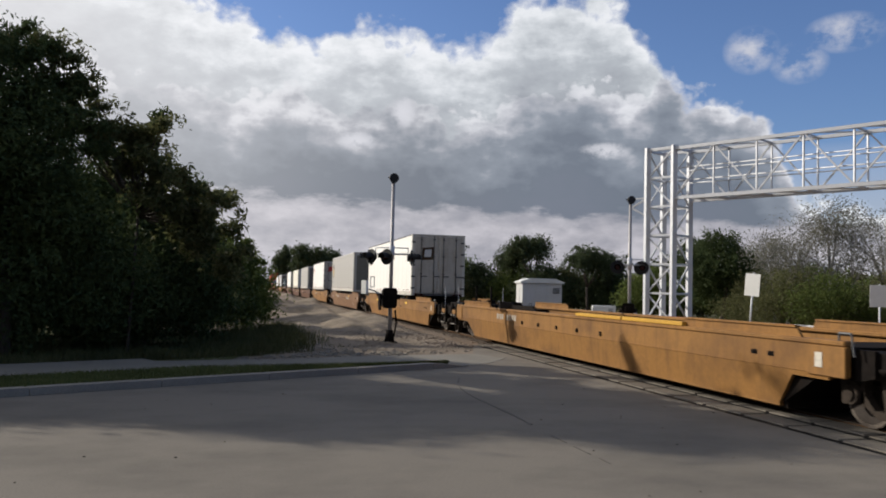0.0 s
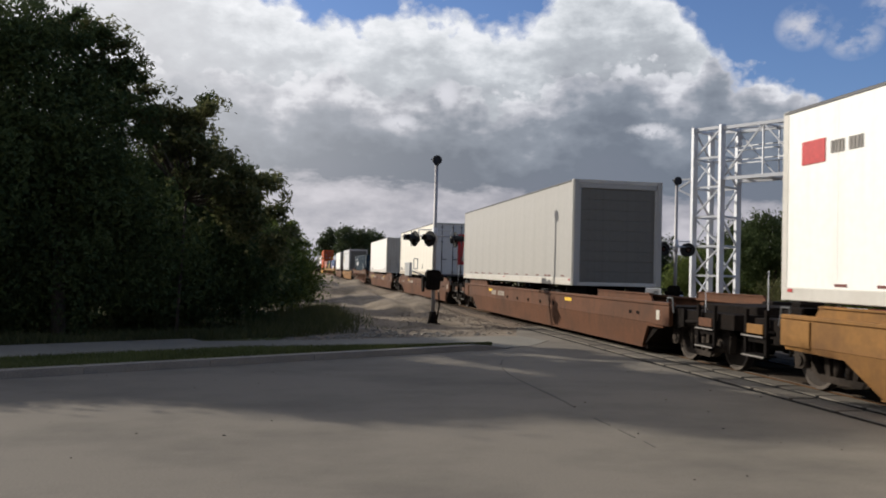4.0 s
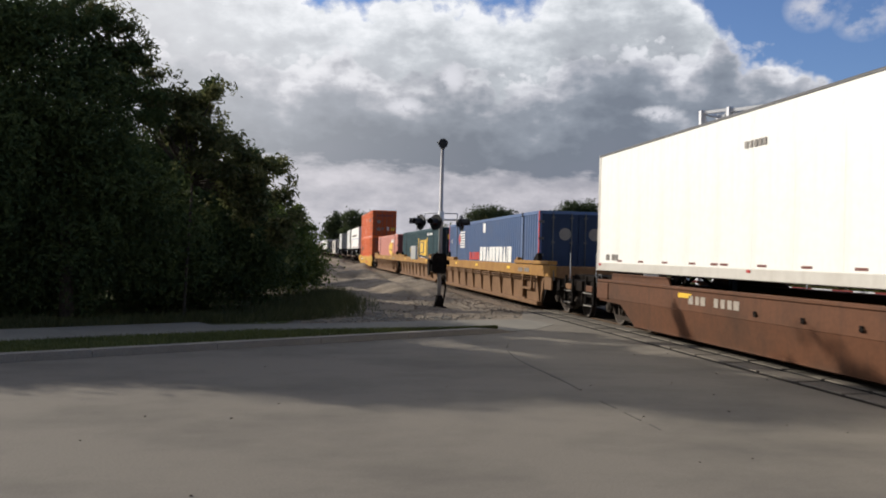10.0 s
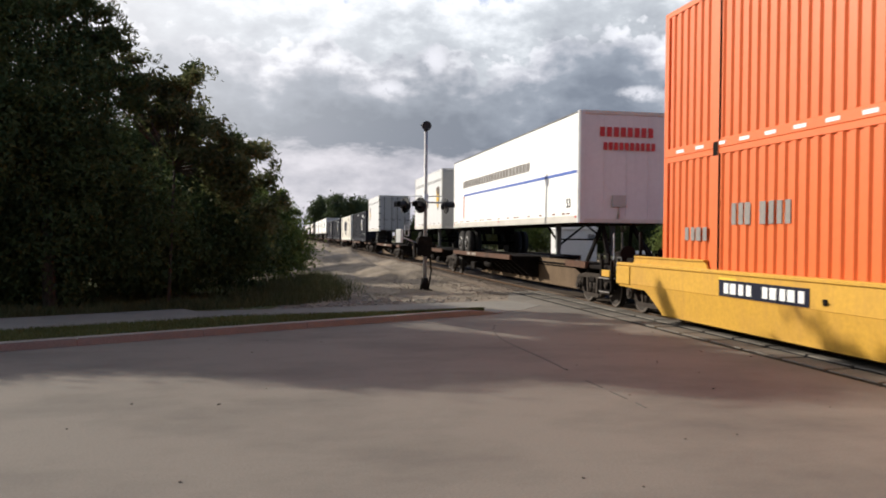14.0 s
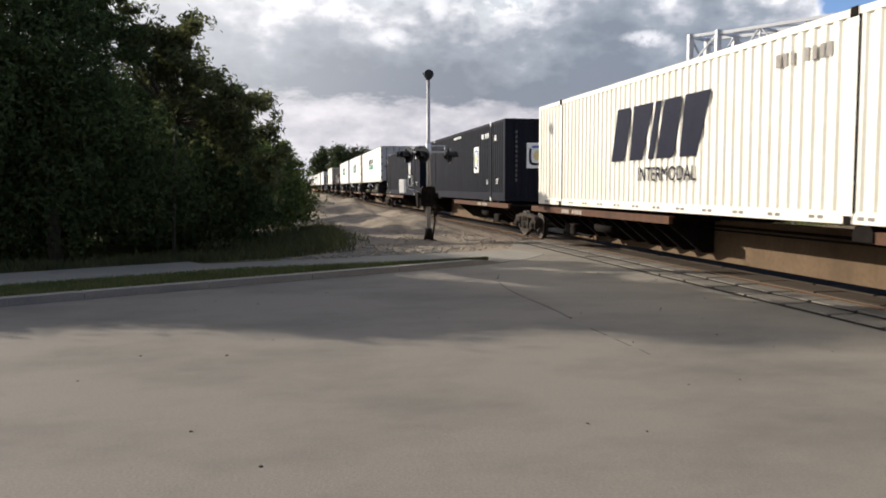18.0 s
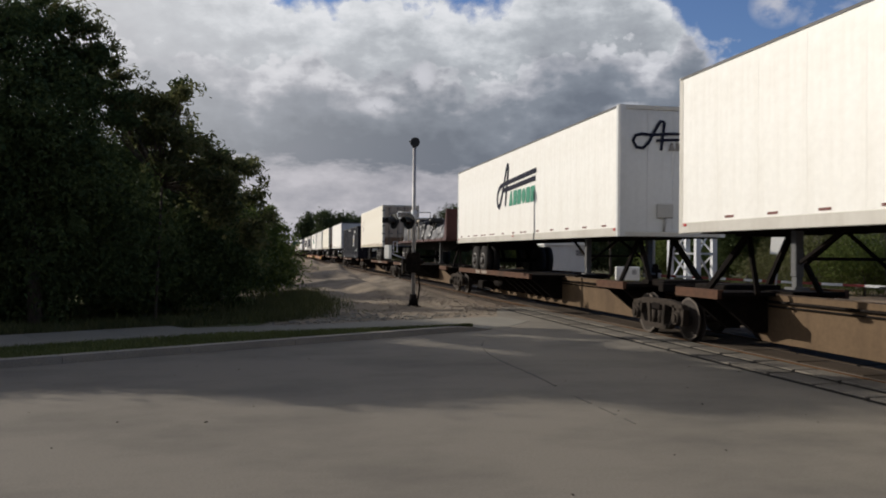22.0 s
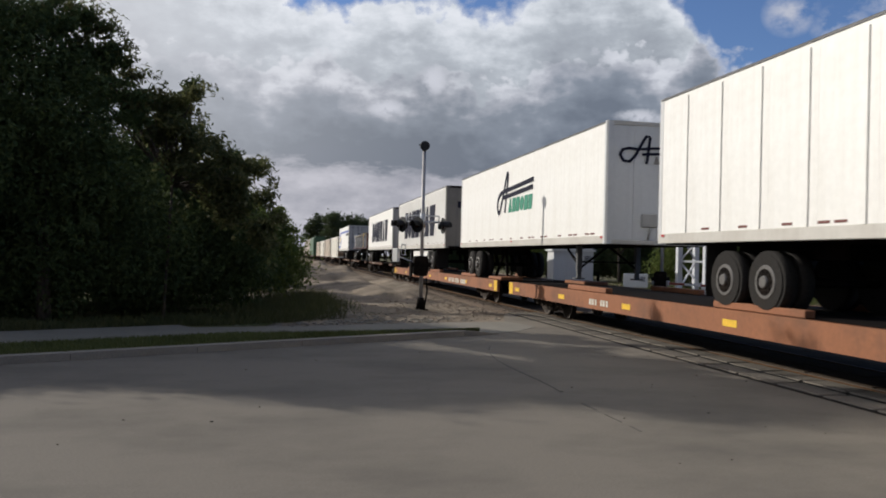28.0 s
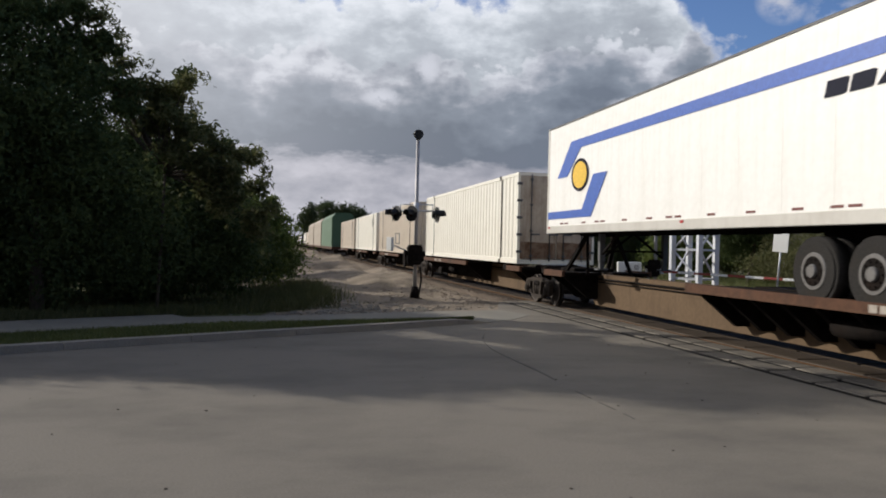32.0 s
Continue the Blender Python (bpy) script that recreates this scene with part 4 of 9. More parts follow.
def build_gantry():
    """A white steel box-truss frame that carries traffic signals over the far road."""
    E, G = Vector((0.868, 0.4966, 0)), Vector((0.4966, -0.868, 0))
    base = Vector((17.45, 31.35, 0))
    g = thing("signal_gantry", "white galvanised box-truss gantry spanning the road beyond the track", "gantry")
    W, TOP, LOW = 1.3, 8.0, 5.82
    def spot(a, b, z):
        return base + G * a + E * b + Vector((0, 0, z))
    legs = [(-W, 0), (0, 0), (0, W), (-W, W)]
    for i, (a, b) in enumerate(legs):
        def leg(bm):
            beam(bm, spot(a, b, 0), spot(a, b, TOP + 0.1), 0.21)
            box(bm, tuple(spot(a, b, 0) - Vector((0.3, 0.3, 0.03))), tuple(spot(a, b, 0) + Vector((0.3, 0.3, 0.05))))
        part("leg", shape(f"leg:{i}", galvanised, leg), g)
    for k, ((a, b), (c, d)) in enumerate(zip(legs, legs[1:] + legs[:1])):
        for j in range(6):
            z0, z1 = 0.5 + j * 1.25, 0.5 + (j + 1) * 1.25
            def lace(bm):
                beam(bm, spot(a, b, z0), spot(c, d, z0), 0.085)
                p, q = ((a, b), (c, d)) if j % 2 else ((c, d), (a, b))
                beam(bm, spot(*p, z0), spot(*q, z1), 0.065)
            part("lacing", shape(f"lacing:{k}{j}", galvanised, lace), g)
    part("cap_frame", shape("cap_frame", galvanised, lambda bm: [beam(bm, spot(*p, TOP), spot(*q, TOP), 0.12) for p, q in zip(legs, legs[1:] + legs[:1])]), g)
    SPAN, STEP = 22.0, 1.83
    for b in (0, W):
        for z in (LOW, TOP - 0.05):
            part("chord", shape(f"chord:{b}{z}", galvanised, lambda bm: beam(bm, spot(0, b, z), spot(SPAN, b, z), 0.13)), g)
        for j in range(12):
            s0, s1 = j * STEP, (j + 1) * STEP
            def web(bm):
                beam(bm, spot(s1, b, LOW), spot(s1, b, TOP - 0.05), 0.06)
                lo, hi = (s0, s1) if (j % 2 == 0) == (b == 0) else (s1, s0)
                beam(bm, spot(lo, b, LOW), spot(hi, b, TOP - 0.05), 0.06)
            part("web", shape(f"web:{b}{j}", galvanised, web), g)
    for z in (LOW, TOP - 0.05):
        for j in range(12):
            s0, s1 = j * STEP, (j + 1) * STEP
            part("cross_tie", shape(f"cross_tie:{z}{j}", galvanised, lambda bm: (beam(bm, spot(s1, 0, z), spot(s1, W, z), 0.07), beam(bm, spot(s0, 0, z), spot(s1, W, z), 0.05))), g)
    for z in (LOW + 0.75, LOW + 1.3):
        for b in (0.18, W - 0.18):
            part("handrail", shape(f"handrail:{b}{z}", galvanised, lambda bm: rod(bm, spot(0.1, b, z), spot(SPAN, b, z), 0.028, 8)), g)
    part("catwalk", shape("catwalk", galvanised, lambda bm: [beam(bm, spot(0.2, b, LOW + 0.11), spot(SPAN, b, LOW + 0.11), 0.16, 0.03) for b in (0.35, 0.55, 0.75, 0.95)]), g)
    # traffic signals hung on the beam
    for s in (9.3, 13.2):
        sig = part("traffic_signal", shape(f"traffic_signal:{s}", black_paint, lambda bm: (slab(bm, [(-0.28, 0), (0.28, 0), (0.28, 1.25), (-0.28, 1.25)], "y", -0.13, 0.13))), g, spot(s, 0.1, LOW + 0.1), (0, 0, -35))
        for k in range(3):
            part("visor", shape("visor", black_paint, lambda bm: rod(bm, (0, 0.1, 0), (0, 0.42, -0.02), 0.16, 16)), sig, (0, 0, 0.22 + 0.4 * k))
    part("lamp_bracket", shape("lamp_bracket", galvanised, lambda bm: (beam(bm, spot(-W, 0, 5.1), spot(-W - 0.75, -0.1, 5.5), 0.07), beam(bm, spot(-W, 0, 5.9), spot(-W - 0.75, -0.1, 5.5), 0.07), beam(bm, spot(-W, 0, 5.9), spot(-W - 0.9, -0.1, 5.9), 0.06))), g)


def build_far_side():
    """The hut, signs and posts across the track."""
    hut = thing("signal_hut", "white sheet-metal railway signal hut with a shallow roof", "hut", m=pose(17.15, 47.0, 0, 0, 0, -8))
    # Walls and door are greyer than the roof; near-side shade is in the paint.
    part("wall", shape("hut_wall", pale_box, lambda bm: box(bm, (-1.2, -1.0, 0.1), (1.2, 1.0, 2.2), 0.02)), hut)
    part("roof", shape("hut_roof", white_sheet, lambda bm: slab(bm, [(-1.32, 2.2), (1.32, 2.2), (1.32, 2.28), (0.8, 2.48), (-0.8, 2.48), (-1.32, 2.28)], "y", -1.12, 1.12)), hut)
    part("base", shape("hut_base", case_grey, lambda bm: box(bm, (-1.15, -0.95, -0.1), (1.15, 0.95, 0.1))), hut)
    part("door", shape("hut_door", pale_box, lambda bm: box(bm, (-0.42, -1.03, 0.2), (0.42, -1.0, 2.1), 0.01)), hut)
    part("vent", shape("hut_vent", case_grey, lambda bm: [box(bm, (0.65, -1.03, 1.6 + 0.07 * i), (1.05, -1.0, 1.64 + 0.07 * i)) for i in range(5)]), hut)
    for k, (x, y, zt, w, h, turn) in enumerate(((15.75, 23.45, 2.45, 0.52, 0.72, -64), (20.9, 23.6, 2.2, 0.6, 0.75, -40))):
        s = thing("road_sign", ("white", "grey")[k] + " backed road sign on a thin steel post", "sign", "road signs", m=pose(x, y, 0, 0, (4.5, 0)[k], turn))
        part("post", shape("sign_post", galvanised, lambda bm: rod(bm, (0, 0, -0.1), (0, 0, 2.5), 0.03, 8)), s, (0, 0, zt - 2.45))
        # The second plate is greyer because shade is put into its paint.
        part("plate", shape(f"plate:{w}", (white_sheet, pale_box)[k], lambda bm: box(bm, (-w / 2, -0.045, zt - h), (w / 2, -0.033, zt), 0.004)), s)
    rc = thing("relay_case", "low white relay case beyond the track", "relay case", m=pose(16.6, 36.4, 0, 0, 0, -20))
    part("case", shape("relay_box", white_sheet, lambda bm: box(bm, (-0.55, -0.3, 0.45), (0.55, 0.3, 1.1), 0.02)), rc)
    part("stand", shape("relay_stand", case_grey, lambda bm: (box(bm, (-0.45, -0.2, -0.05), (-0.35, 0.2, 0.46)), box(bm, (0.35, -0.2, -0.05), (0.45, 0.2, 0.46)))), rc)
    part("vent", shape("relay_vent", case_grey, lambda bm: [box(bm, (0.2, -0.305, 0.75 + 0.06 * i), (0.42, -0.3, 0.78 + 0.06 * i)) for i in range(4)]), rc)


# ---- plants ----
def crown(rnd, lobes, leaves, size, squash=0.8, spread=1.0, sprays=0):
    """Leaf quads gathered in clumps over the lobes (x, y, z, radius)."""
    weights = [r * r for *_, r in lobes]
    vs, fs = [], []
    count = 0
    while count < leaves:
        x, y, z, r = rnd.choices(lobes, weights)[0]
        d = Vector((rnd.gauss(0, 1), rnd.gauss(0, 1), rnd.gauss(0, 1))).normalized()
        far = r * (1 - 0.62 * rnd.random() ** 1.4) * (1 + 0.42 * noise.noise(Vector((x, y, z)) + d * 3.1))
        c = Vector((x, y, z)) + Vector((d.x, d.y, d.z * squash)) * far
        if c.z < 0.05:
            c.z = rnd.uniform(0.05, 0.5)
        for _ in range(rnd.randint(9, 18)):
            p = c + Vector((rnd.gauss(0, 0.24), rnd.gauss(0, 0.24), rnd.gauss(0, 0.17))) * spread
            if p.z < 0.02:
                continue
            q = Euler((rnd.uniform(-1.1, 1.1), rnd.uniform(-1.1, 1.1), rnd.uniform(0, 6.28))).to_matrix()
            l, w = size * rnd.uniform(0.7, 1.5), size * rnd.uniform(0.3, 0.55)
            k = len(vs)
            vs += [p + q @ Vector(v) for v in ((-l, 0, 0), (0, -w, 0.15 * l), (l, 0, -0.1 * l), (0, w, 0.15 * l))]
            fs.append((k, k + 1, k + 2, k + 3))
            count += 1
    # loose sprays that break the outline
    for _ in range(sprays):
        x, y, z, r = rnd.choices(lobes, weights)[0]
        d = Vector((rnd.gauss(0, 1), rnd.gauss(0, 1), rnd.gauss(0.45, 0.8))).normalized()
        p = Vector((x, y, z)) + Vector((d.x, d.y, d.z * squash)) * r * 0.95
        run = Vector((d.x, d.y, d.z * 0.7 + 0.15)) * rnd.uniform(0.05, 0.10)
        for i in range(rnd.randint(7, 15)):
            p = p + run
            run.z -= 0.009
            for _ in range(4):
                q = Euler((rnd.uniform(-1.2, 1.2), rnd.uniform(-1.2, 1.2), rnd.uniform(0, 6.28))).to_matrix()
                l, w = size * rnd.uniform(0.6, 1.3), size * rnd.uniform(0.25, 0.45)
                o = p + Vector((rnd.gauss(0, 0.07), rnd.gauss(0, 0.07), rnd.gauss(0, 0.06)))
                k = len(vs)
                vs += [o + q @ Vector(v) for v in ((-l, 0, 0), (0, -w, 0.15 * l), (l, 0, -0.1 * l), (0, w, 0.15 * l))]
                fs.append((k, k + 1, k + 2, k + 3))
    return vs, fs


def bough_way(b, f):
    """A point on a bough that lifts and then droops from its fork to its tip."""
    a, e = Vector(b[:3]), Vector(b[3:])
    return a.lerp(e, f) + Vector((0, 0, 0.16 * (e - a).length * math.sin(math.pi * f)))


def bough_leaves(rnd, boughs, size):
    """Separate tufts of leaves along each bough, with sky between them."""
    vs, fs = [], []
    for b in boughs:
        long = (Vector(b[3:]) - Vector(b[:3])).length
        tufts = [(f, rnd.uniform(0.08, 0.20)) for f in np.linspace(0.30, 1.0, max(5, int(long * 4.2)))]
        for f, q in tufts:
            for side in range(2):
                off = Vector((rnd.gauss(0, 0.20), rnd.gauss(0, 0.2), rnd.gauss(0.02, 0.16))) * (1.25 - 0.95 * f) * (1 if side else 0.35)
                c = bough_way(b, min(1.0, f + rnd.uniform(-0.05, 0.05))) + off
                for _ in range(int(55 * q / 0.17)):
                    p = c + Vector((rnd.gauss(0, q * 0.55), rnd.gauss(0, q * 0.55), rnd.gauss(-0.02, q * 0.42)))
                    t = Euler((rnd.uniform(-1.2, 1.2), rnd.uniform(-1.2, 1.2), rnd.uniform(0, 6.28))).to_matrix()
                    l, w = size * rnd.uniform(0.6, 1.3), size * rnd.uniform(0.3, 0.5)
                    k = len(vs)
                    vs += [p + t @ Vector(v) for v in ((-l, 0, 0), (0, -w, 0.15 * l), (l, 0, -0.1 * l), (0, w, 0.15 * l))]
                    fs.append((k, k + 1, k + 2, k + 3))
    return vs, fs


def limbs(bm, rnd, top, r, lobes):
    """A tapered trunk that forks into a limb for each lobe."""
    bend = Vector((rnd.uniform(-0.3, 0.3), rnd.uniform(-0.3, 0.3), top * 0.45))
    rod(bm, (0, 0, -0.2), bend, r, 9, r * 0.75)
    for x, y, z, q in lobes:
        mid = bend.lerp(Vector((x, y, z)), 0.5) + Vector((rnd.uniform(-0.3, 0.3), rnd.uniform(-0.3, 0.3), 0.2))
        rod(bm, bend, mid, r * 0.5, 7, r * 0.32)
        rod(bm, mid, (x, y, z), r * 0.32, 6, r * 0.14)
        for _ in range(4):
            d = Vector((rnd.gauss(0, 1), rnd.gauss(0, 1), rnd.gauss(0.3, 0.7))).normalized() * q * 0.8
            rod(bm, (x, y, z), Vector((x, y, z)) + d, r * 0.14, 5, r * 0.04)


def tree(seed, at, lobes, leaves, size, leaf, label, r=0.16, wood=None, category="tree", group="", spread=1.0, sprays=0, boughs=()):
    rnd = random.Random(seed)
    t = thing("tree" if category == "tree" else "bush", label, category, group, m=pose(*at))
    part("trunk", shape(f"trunk:{seed}", wood or bark, lambda bm: (limbs(bm, rnd, max(z for _, _, z, _ in lobes), r, lobes), [rod(bm, bough_way(b, i / 4), bough_way(b, (i + 1) / 4), 0.035 - 0.007 * i, 5, 0.028 - 0.007 * i) for b in boughs for i in range(4)])), t)
    vs, fs = crown(rnd, lobes, leaves, size, spread=spread, sprays=sprays)
    v2, f2 = bough_leaves(rnd, boughs, size)
    k = len(vs)
    part("crown", quads("crown", leaf, vs + v2, fs + [tuple(i + k for i in f) for f in f2]), t)
    return t


def overhung(lobes):
    """The lower leaves stand back under the canopy."""
    return [(x, y + 1.3, z, r) if z < 2.8 else (x, y - 0.3, z, r) for x, y, z, r in lobes]


def shrunk(k, lobes):
    return [(x * k, y * k, 1.7 + (z - 1.7) * k, r * k) for x, y, z, r in lobes]


def shrunk_boughs(k, boughs):
    return [(a * k, b * k, 1.7 + (c - 1.7) * k, d * k, e * k, 1.7 + (f - 1.7) * k) for a, b, c, d, e, f in boughs]


def build_trees():
    g = "trees beside the sidewalk"
    lab = "dense dark leafy tree in its own shade behind the sidewalk"
    # Trees 11 and 12, mostly out of view, are shaped for the road shadow.
    tree(11, (-12.4, 19.3, 0), overhung([(-1.4, 0.2, 4.1, 1.25), (-0.1, 0, 4.7, 1.25), (1.6, 0, 4.75, 1.2), (0.8, 0.3, 3.9, 1.5), (-1.5, 0.5, 2.6, 1.9), (1.4, -0.4, 2.7, 1.9), (0, -0.4, 1.2, 1.9), (1.8, -0.3, 1.1, 1.7)]), 66000, 0.085, leaf_dark, lab, group=g)
    tree(12, (-8.7, 19.5, 0), overhung([(-1.45, 0, 6.1, 1.05), (-0.3, 0.2, 5.35, 1.2), (1.0, 0, 4.6, 1.2), (2.2, 0.2, 4.4, 1.15), (0, 0, 3.6, 2.1), (-1.5, 0.5, 3.4, 2), (1.3, -0.6, 3.2, 2.0), (0, -0.6, 1.6, 2.2), (1.7, 0, 1.3, 1.9), (-1.7, 0, 1.2, 1.9)]), 92000, 0.08, leaf_dark, lab, group=g)
    K = 0.93
    tree(13, (-5.5 * K, 20.8 * K, 0), shrunk(K, overhung([(0, -0.3, 4.9, 1.6), (-1.0, -0.5, 6.6, 1.35), (0.7, -0.4, 4.0, 1.0), (0.2, 0.2, 5.6, 0.7), (0, -0.5, 2.0, 2.2), (1.5, -0.2, 1.9, 1.9), (-1.6, -0.2, 3.6, 2.1), (-1.7, 0, 1.4, 2.0), (1.4, -0.2, 3.1, 1.0), (-0.4, -0.2, 6.8, 0.6), (0.45, -0.2, 5.9, 0.45), (1.0, 0, 5.0, 0.42), (-2.0, 0, 6.4, 1.5)])), 80000, 0.064, leaf_dark, lab, group=g, sprays=60,
         boughs=shrunk_boughs(K, [(-0.8, 0, 6.3, 0.25, 0, 7.75), (-0.2, 0, 6.0, 0.75, 0.1, 7.3), (0, 0, 5.8, 1.15, 0, 7.0), (0.2, -0.2, 5.6, 1.45, -0.2, 6.5), (0.3, -0.2, 5.3, 1.8, -0.2, 6.15), (0.4, -0.2, 5.0, 1.75, -0.3, 5.6), (0.5, -0.2, 4.6, 2.05, -0.3, 5.35), (0.5, -0.3, 4.2, 2.2, -0.3, 4.8), (-1.2, 0, 6.5, -0.7, 0.1, 8.2), (-0.4, 0, 6.6, 0.5, -0.3, 7.0)]))
    tree(14, (-2.82, 23.4, 0), [(-0.7, 0, 3.2, 1.15), (0.1, -0.2, 2.7, 1.1), (0, -0.4, 1.7, 1.9), (1.1, 0.2, 1.4, 1.5), (-1.2, 0.2, 1.5, 1.8), (1.2, -0.5, 2.2, 0.85), (-0.9, 0.1, 4.2, 0.45), (-1.6, 0.3, 4.1, 0.85), (-1.0, 0.6, 3.4, 1.4)], 58000, 0.068, leaf_dark, "dark tree with drooping twigs and open boughs behind the sidewalk", group=g, sprays=40,
         boughs=[(-0.6, 0, 3.6, 0.28, 0.1, 6.35), (-0.5, 0, 3.6, -0.05, 0, 5.75), (-0.3, 0, 3.5, -0.1, -0.1, 5.3), (-0.3, 0, 3.5, 0.50, 0, 5.15), (-0.2, 0, 3.4, 0.60, -0.2, 4.75), (-0.2, 0, 3.3, 0.95, -0.2, 4.6), (0, 0, 3.2, 1.5, -0.2, 4.35), (0.1, 0, 3.1, 2.18, -0.3, 4.05), (0.1, 0, 3.0, 1.65, -0.2, 3.65), (0.2, 0, 2.8, 1.9, -0.3, 3.2), (-0.7, 0.2, 3.6, -0.75, 0.3, 5.3), (-0.9, 0.2, 3.7, -1.2, 0.2, 5.0), (0.0, 0, 3.2, 0.8, 0.2, 4.05), (0.9, -0.1, 3.7, 1.85, -0.2, 4.0)])
    # an open crown in separate clusters, with sky between them
    rnd = random.Random(77)
    edge = [(-5.3, 7.6), (-4.9, 7.35), (-4.4, 6.9), (-4.15, 6.4), (-3.75, 5.95), (-3.35, 5.45), (-2.9, 5.1), (-2.35, 5.6), (-2.15, 5.75), (-2.55, 4.75), (-2.15, 4.45), (-1.75, 4.2), (-1.4, 4.0), (-1.0, 3.85), (-0.65, 3.8), (-0.95, 3.35), (-0.6, 2.95), (-0.2, 2.55)]
    airy = [(x + rnd.uniform(-0.1, 0.1), z + rnd.uniform(-0.1, 0.1), rnd.uniform(0.16, 0.30)) for x, z in edge]
    airy += [(x - rnd.uniform(0.25, 0.9), z - rnd.uniform(0.1, 0.6), rnd.uniform(0.18, 0.34)) for x, z in edge for _ in range(2)]
    tree(19, (-2.9 * K, 21.4 * K, 0), shrunk(K, [(x + 2.9, rnd.uniform(-0.6, 0.4), z, r) for x, z, r in airy]), 15000, 0.075, leaf_airy, "open-crowned tree with sunlit leaf clusters behind the sidewalk", 0.04, group=g, spread=0.42, sprays=60)
    # Bright leaves put the sunlit look of this crown into its colour.
    tree(15, (-2.0, 28.5, 0), [(0.2, 0, 2.3, 1.15), (1.3, -0.2, 2.1, 1.0), (2.0, 0, 1.15, 0.95), (-1.0, 0, 2.4, 1.4), (0, 0, 1.4, 1.7)], 24000, 0.075, leaf_bright, lab, group=g, sprays=60,
         boughs=[(0.5, 0, 2.2, 1.2, 0, 3.4), (0.9, 0, 2.0, 1.95, -0.2, 3.1), (1.2, 0, 1.8, 2.4, -0.2, 2.5), (-0.6, 0, 2.4, -0.1, 0, 3.8)])
    # Added row, mostly hidden, that blocks light and fills gaps behind the trees.
    for k, (x, y) in enumerate(((-16.5, 21), (-13, 24), (-9.4, 25), (-6.6, 27), (-5.6, 32), (-20, 18))):
        tree(20 + k, (x, y, 0), [(0, 0, 2.6, 2.2), (1.5, 0, 1.5, 1.9), (-1.5, 0, 1.6, 2.0), (0, 0.5, 3.6, 1.7)], 15000, 0.14, leaf_dark, "dense filler tree that blocks light behind the front row", 0.12, group="undergrowth behind the trees", spread=1.3)
    bl = "rounded green bush at the edge of the gravel by the track"
    tree(16, (-1.2, 35.5, 0), [(0, 0, 2.7, 1.3), (0.9, -0.3, 1.7, 1.1), (-1.2, 0, 3.2, 1.5), (0.5, 0.3, 0.9, 1.4)], 13000, 0.085, leaf_bright, bl, 0.1, category="bush", group="bushes by the track", sprays=60)
    tree(17, (-1.2, 44.0, 0), [(0, 0, 2.2, 1.5), (0.5, -0.5, 1.4, 1.3), (-1.5, 0, 2.8, 1.9)], 9000, 0.10, leaf_bright, bl, 0.1, category="bush", group="bushes by the track")
    tree(18, (-2.4, 58.0, 0), [(0, 0, 2.4, 1.8), (0.6, -0.5, 1.5, 1.5), (-2, 0, 3.2, 2.3)], 8000, 0.13, leaf_bright, bl, 0.1, category="bush", group="bushes by the track")
    for k, (x, y, h) in enumerate(((-4.5, 78, 3.4), (-6, 100, 3.8), (-8, 128, 4.2), (-10, 165, 4.5), (-13, 210, 5))):
        tree(30 + k, (x, y, 0), [(0, 0, h * 0.6, h * 0.45), (1.2, -1, h * 0.4, h * 0.4), (-2, 0.5, h * 0.7, h * 0.5), (-1, -2, h * 0.35, h * 0.4)], 4200, 0.24, leaf_far, "leafy roadside tree along the track", 0.15, group="trees along the track", spread=1.8)
    # tall pines where the track meets the skyline
    for k in range(9):
        rnd = random.Random(60 + k)
        x, y, h = 12 + 3.1 * k + rnd.uniform(-1, 1), 340 + rnd.uniform(-25, 30), rnd.uniform(14, 17.5)
        tree(60 + k, (x, y, 0), [(rnd.uniform(-1, 1), 0, h * f, h * 0.2) for f in (0.5, 0.65, 0.8, 0.92)], 1500, 0.55, leaf_far, "tall dark pine on the skyline", 0.3, group="pines on the skyline", spread=3.0)
    # the tree line across the track: low scrub with single crowns over it
    for k in range(26):
        rnd = random.Random(90 + k)
        az = 10.0 + 1.5 * k
        d = rnd.uniform(66, 82) if az < 28 else rnd.uniform(52, 62)
        up = 2.5 if az < 16.6 else 1.75 if az < 29 else 1.9 if az < 45 else 2.6
        h = (1.7 + d * math.tan(radians(up))) * rnd.uniform(0.85, 1.15)
        x, y = d * math.sin(radians(az)), d * math.cos(radians(az))
        tree(90 + k, (x, y, 0), [(0, 0, h * 0.60, h * 0.34), (h * 0.3, 0, h * 0.42, h * 0.32), (-h * 0.3, 0.3, h * 0.45, h * 0.33), (0.3, -h * 0.2, h * 0.3, h * 0.3), (rnd.uniform(-0.6, 0.6), 0, h * 0.80, h * 0.18)],
             8000, 0.13, (leaf_bright, leaf_far, leaf_olive)[k % 3], "broad green tree in the scrub across the track", 0.14, group="scrub across the track", spread=1.6)
    for k, (az, d, top, flat, n) in enumerate(((13.3, 74, 5.9, 1.0, 6000), (19.6, 70, 6.3, 0.45, 5000), (18.5, 72, 5.2, 0.4, 2200), (23.4, 66, 5.3, 0.8, 2600), (24.6, 68, 4.7, 0.7, 1800), (29.6, 60, 5.4, 0.9, 4200))):
        rnd = random.Random(190 + k)
        x, y = d * math.sin(radians(az)), d * math.cos(radians(az))
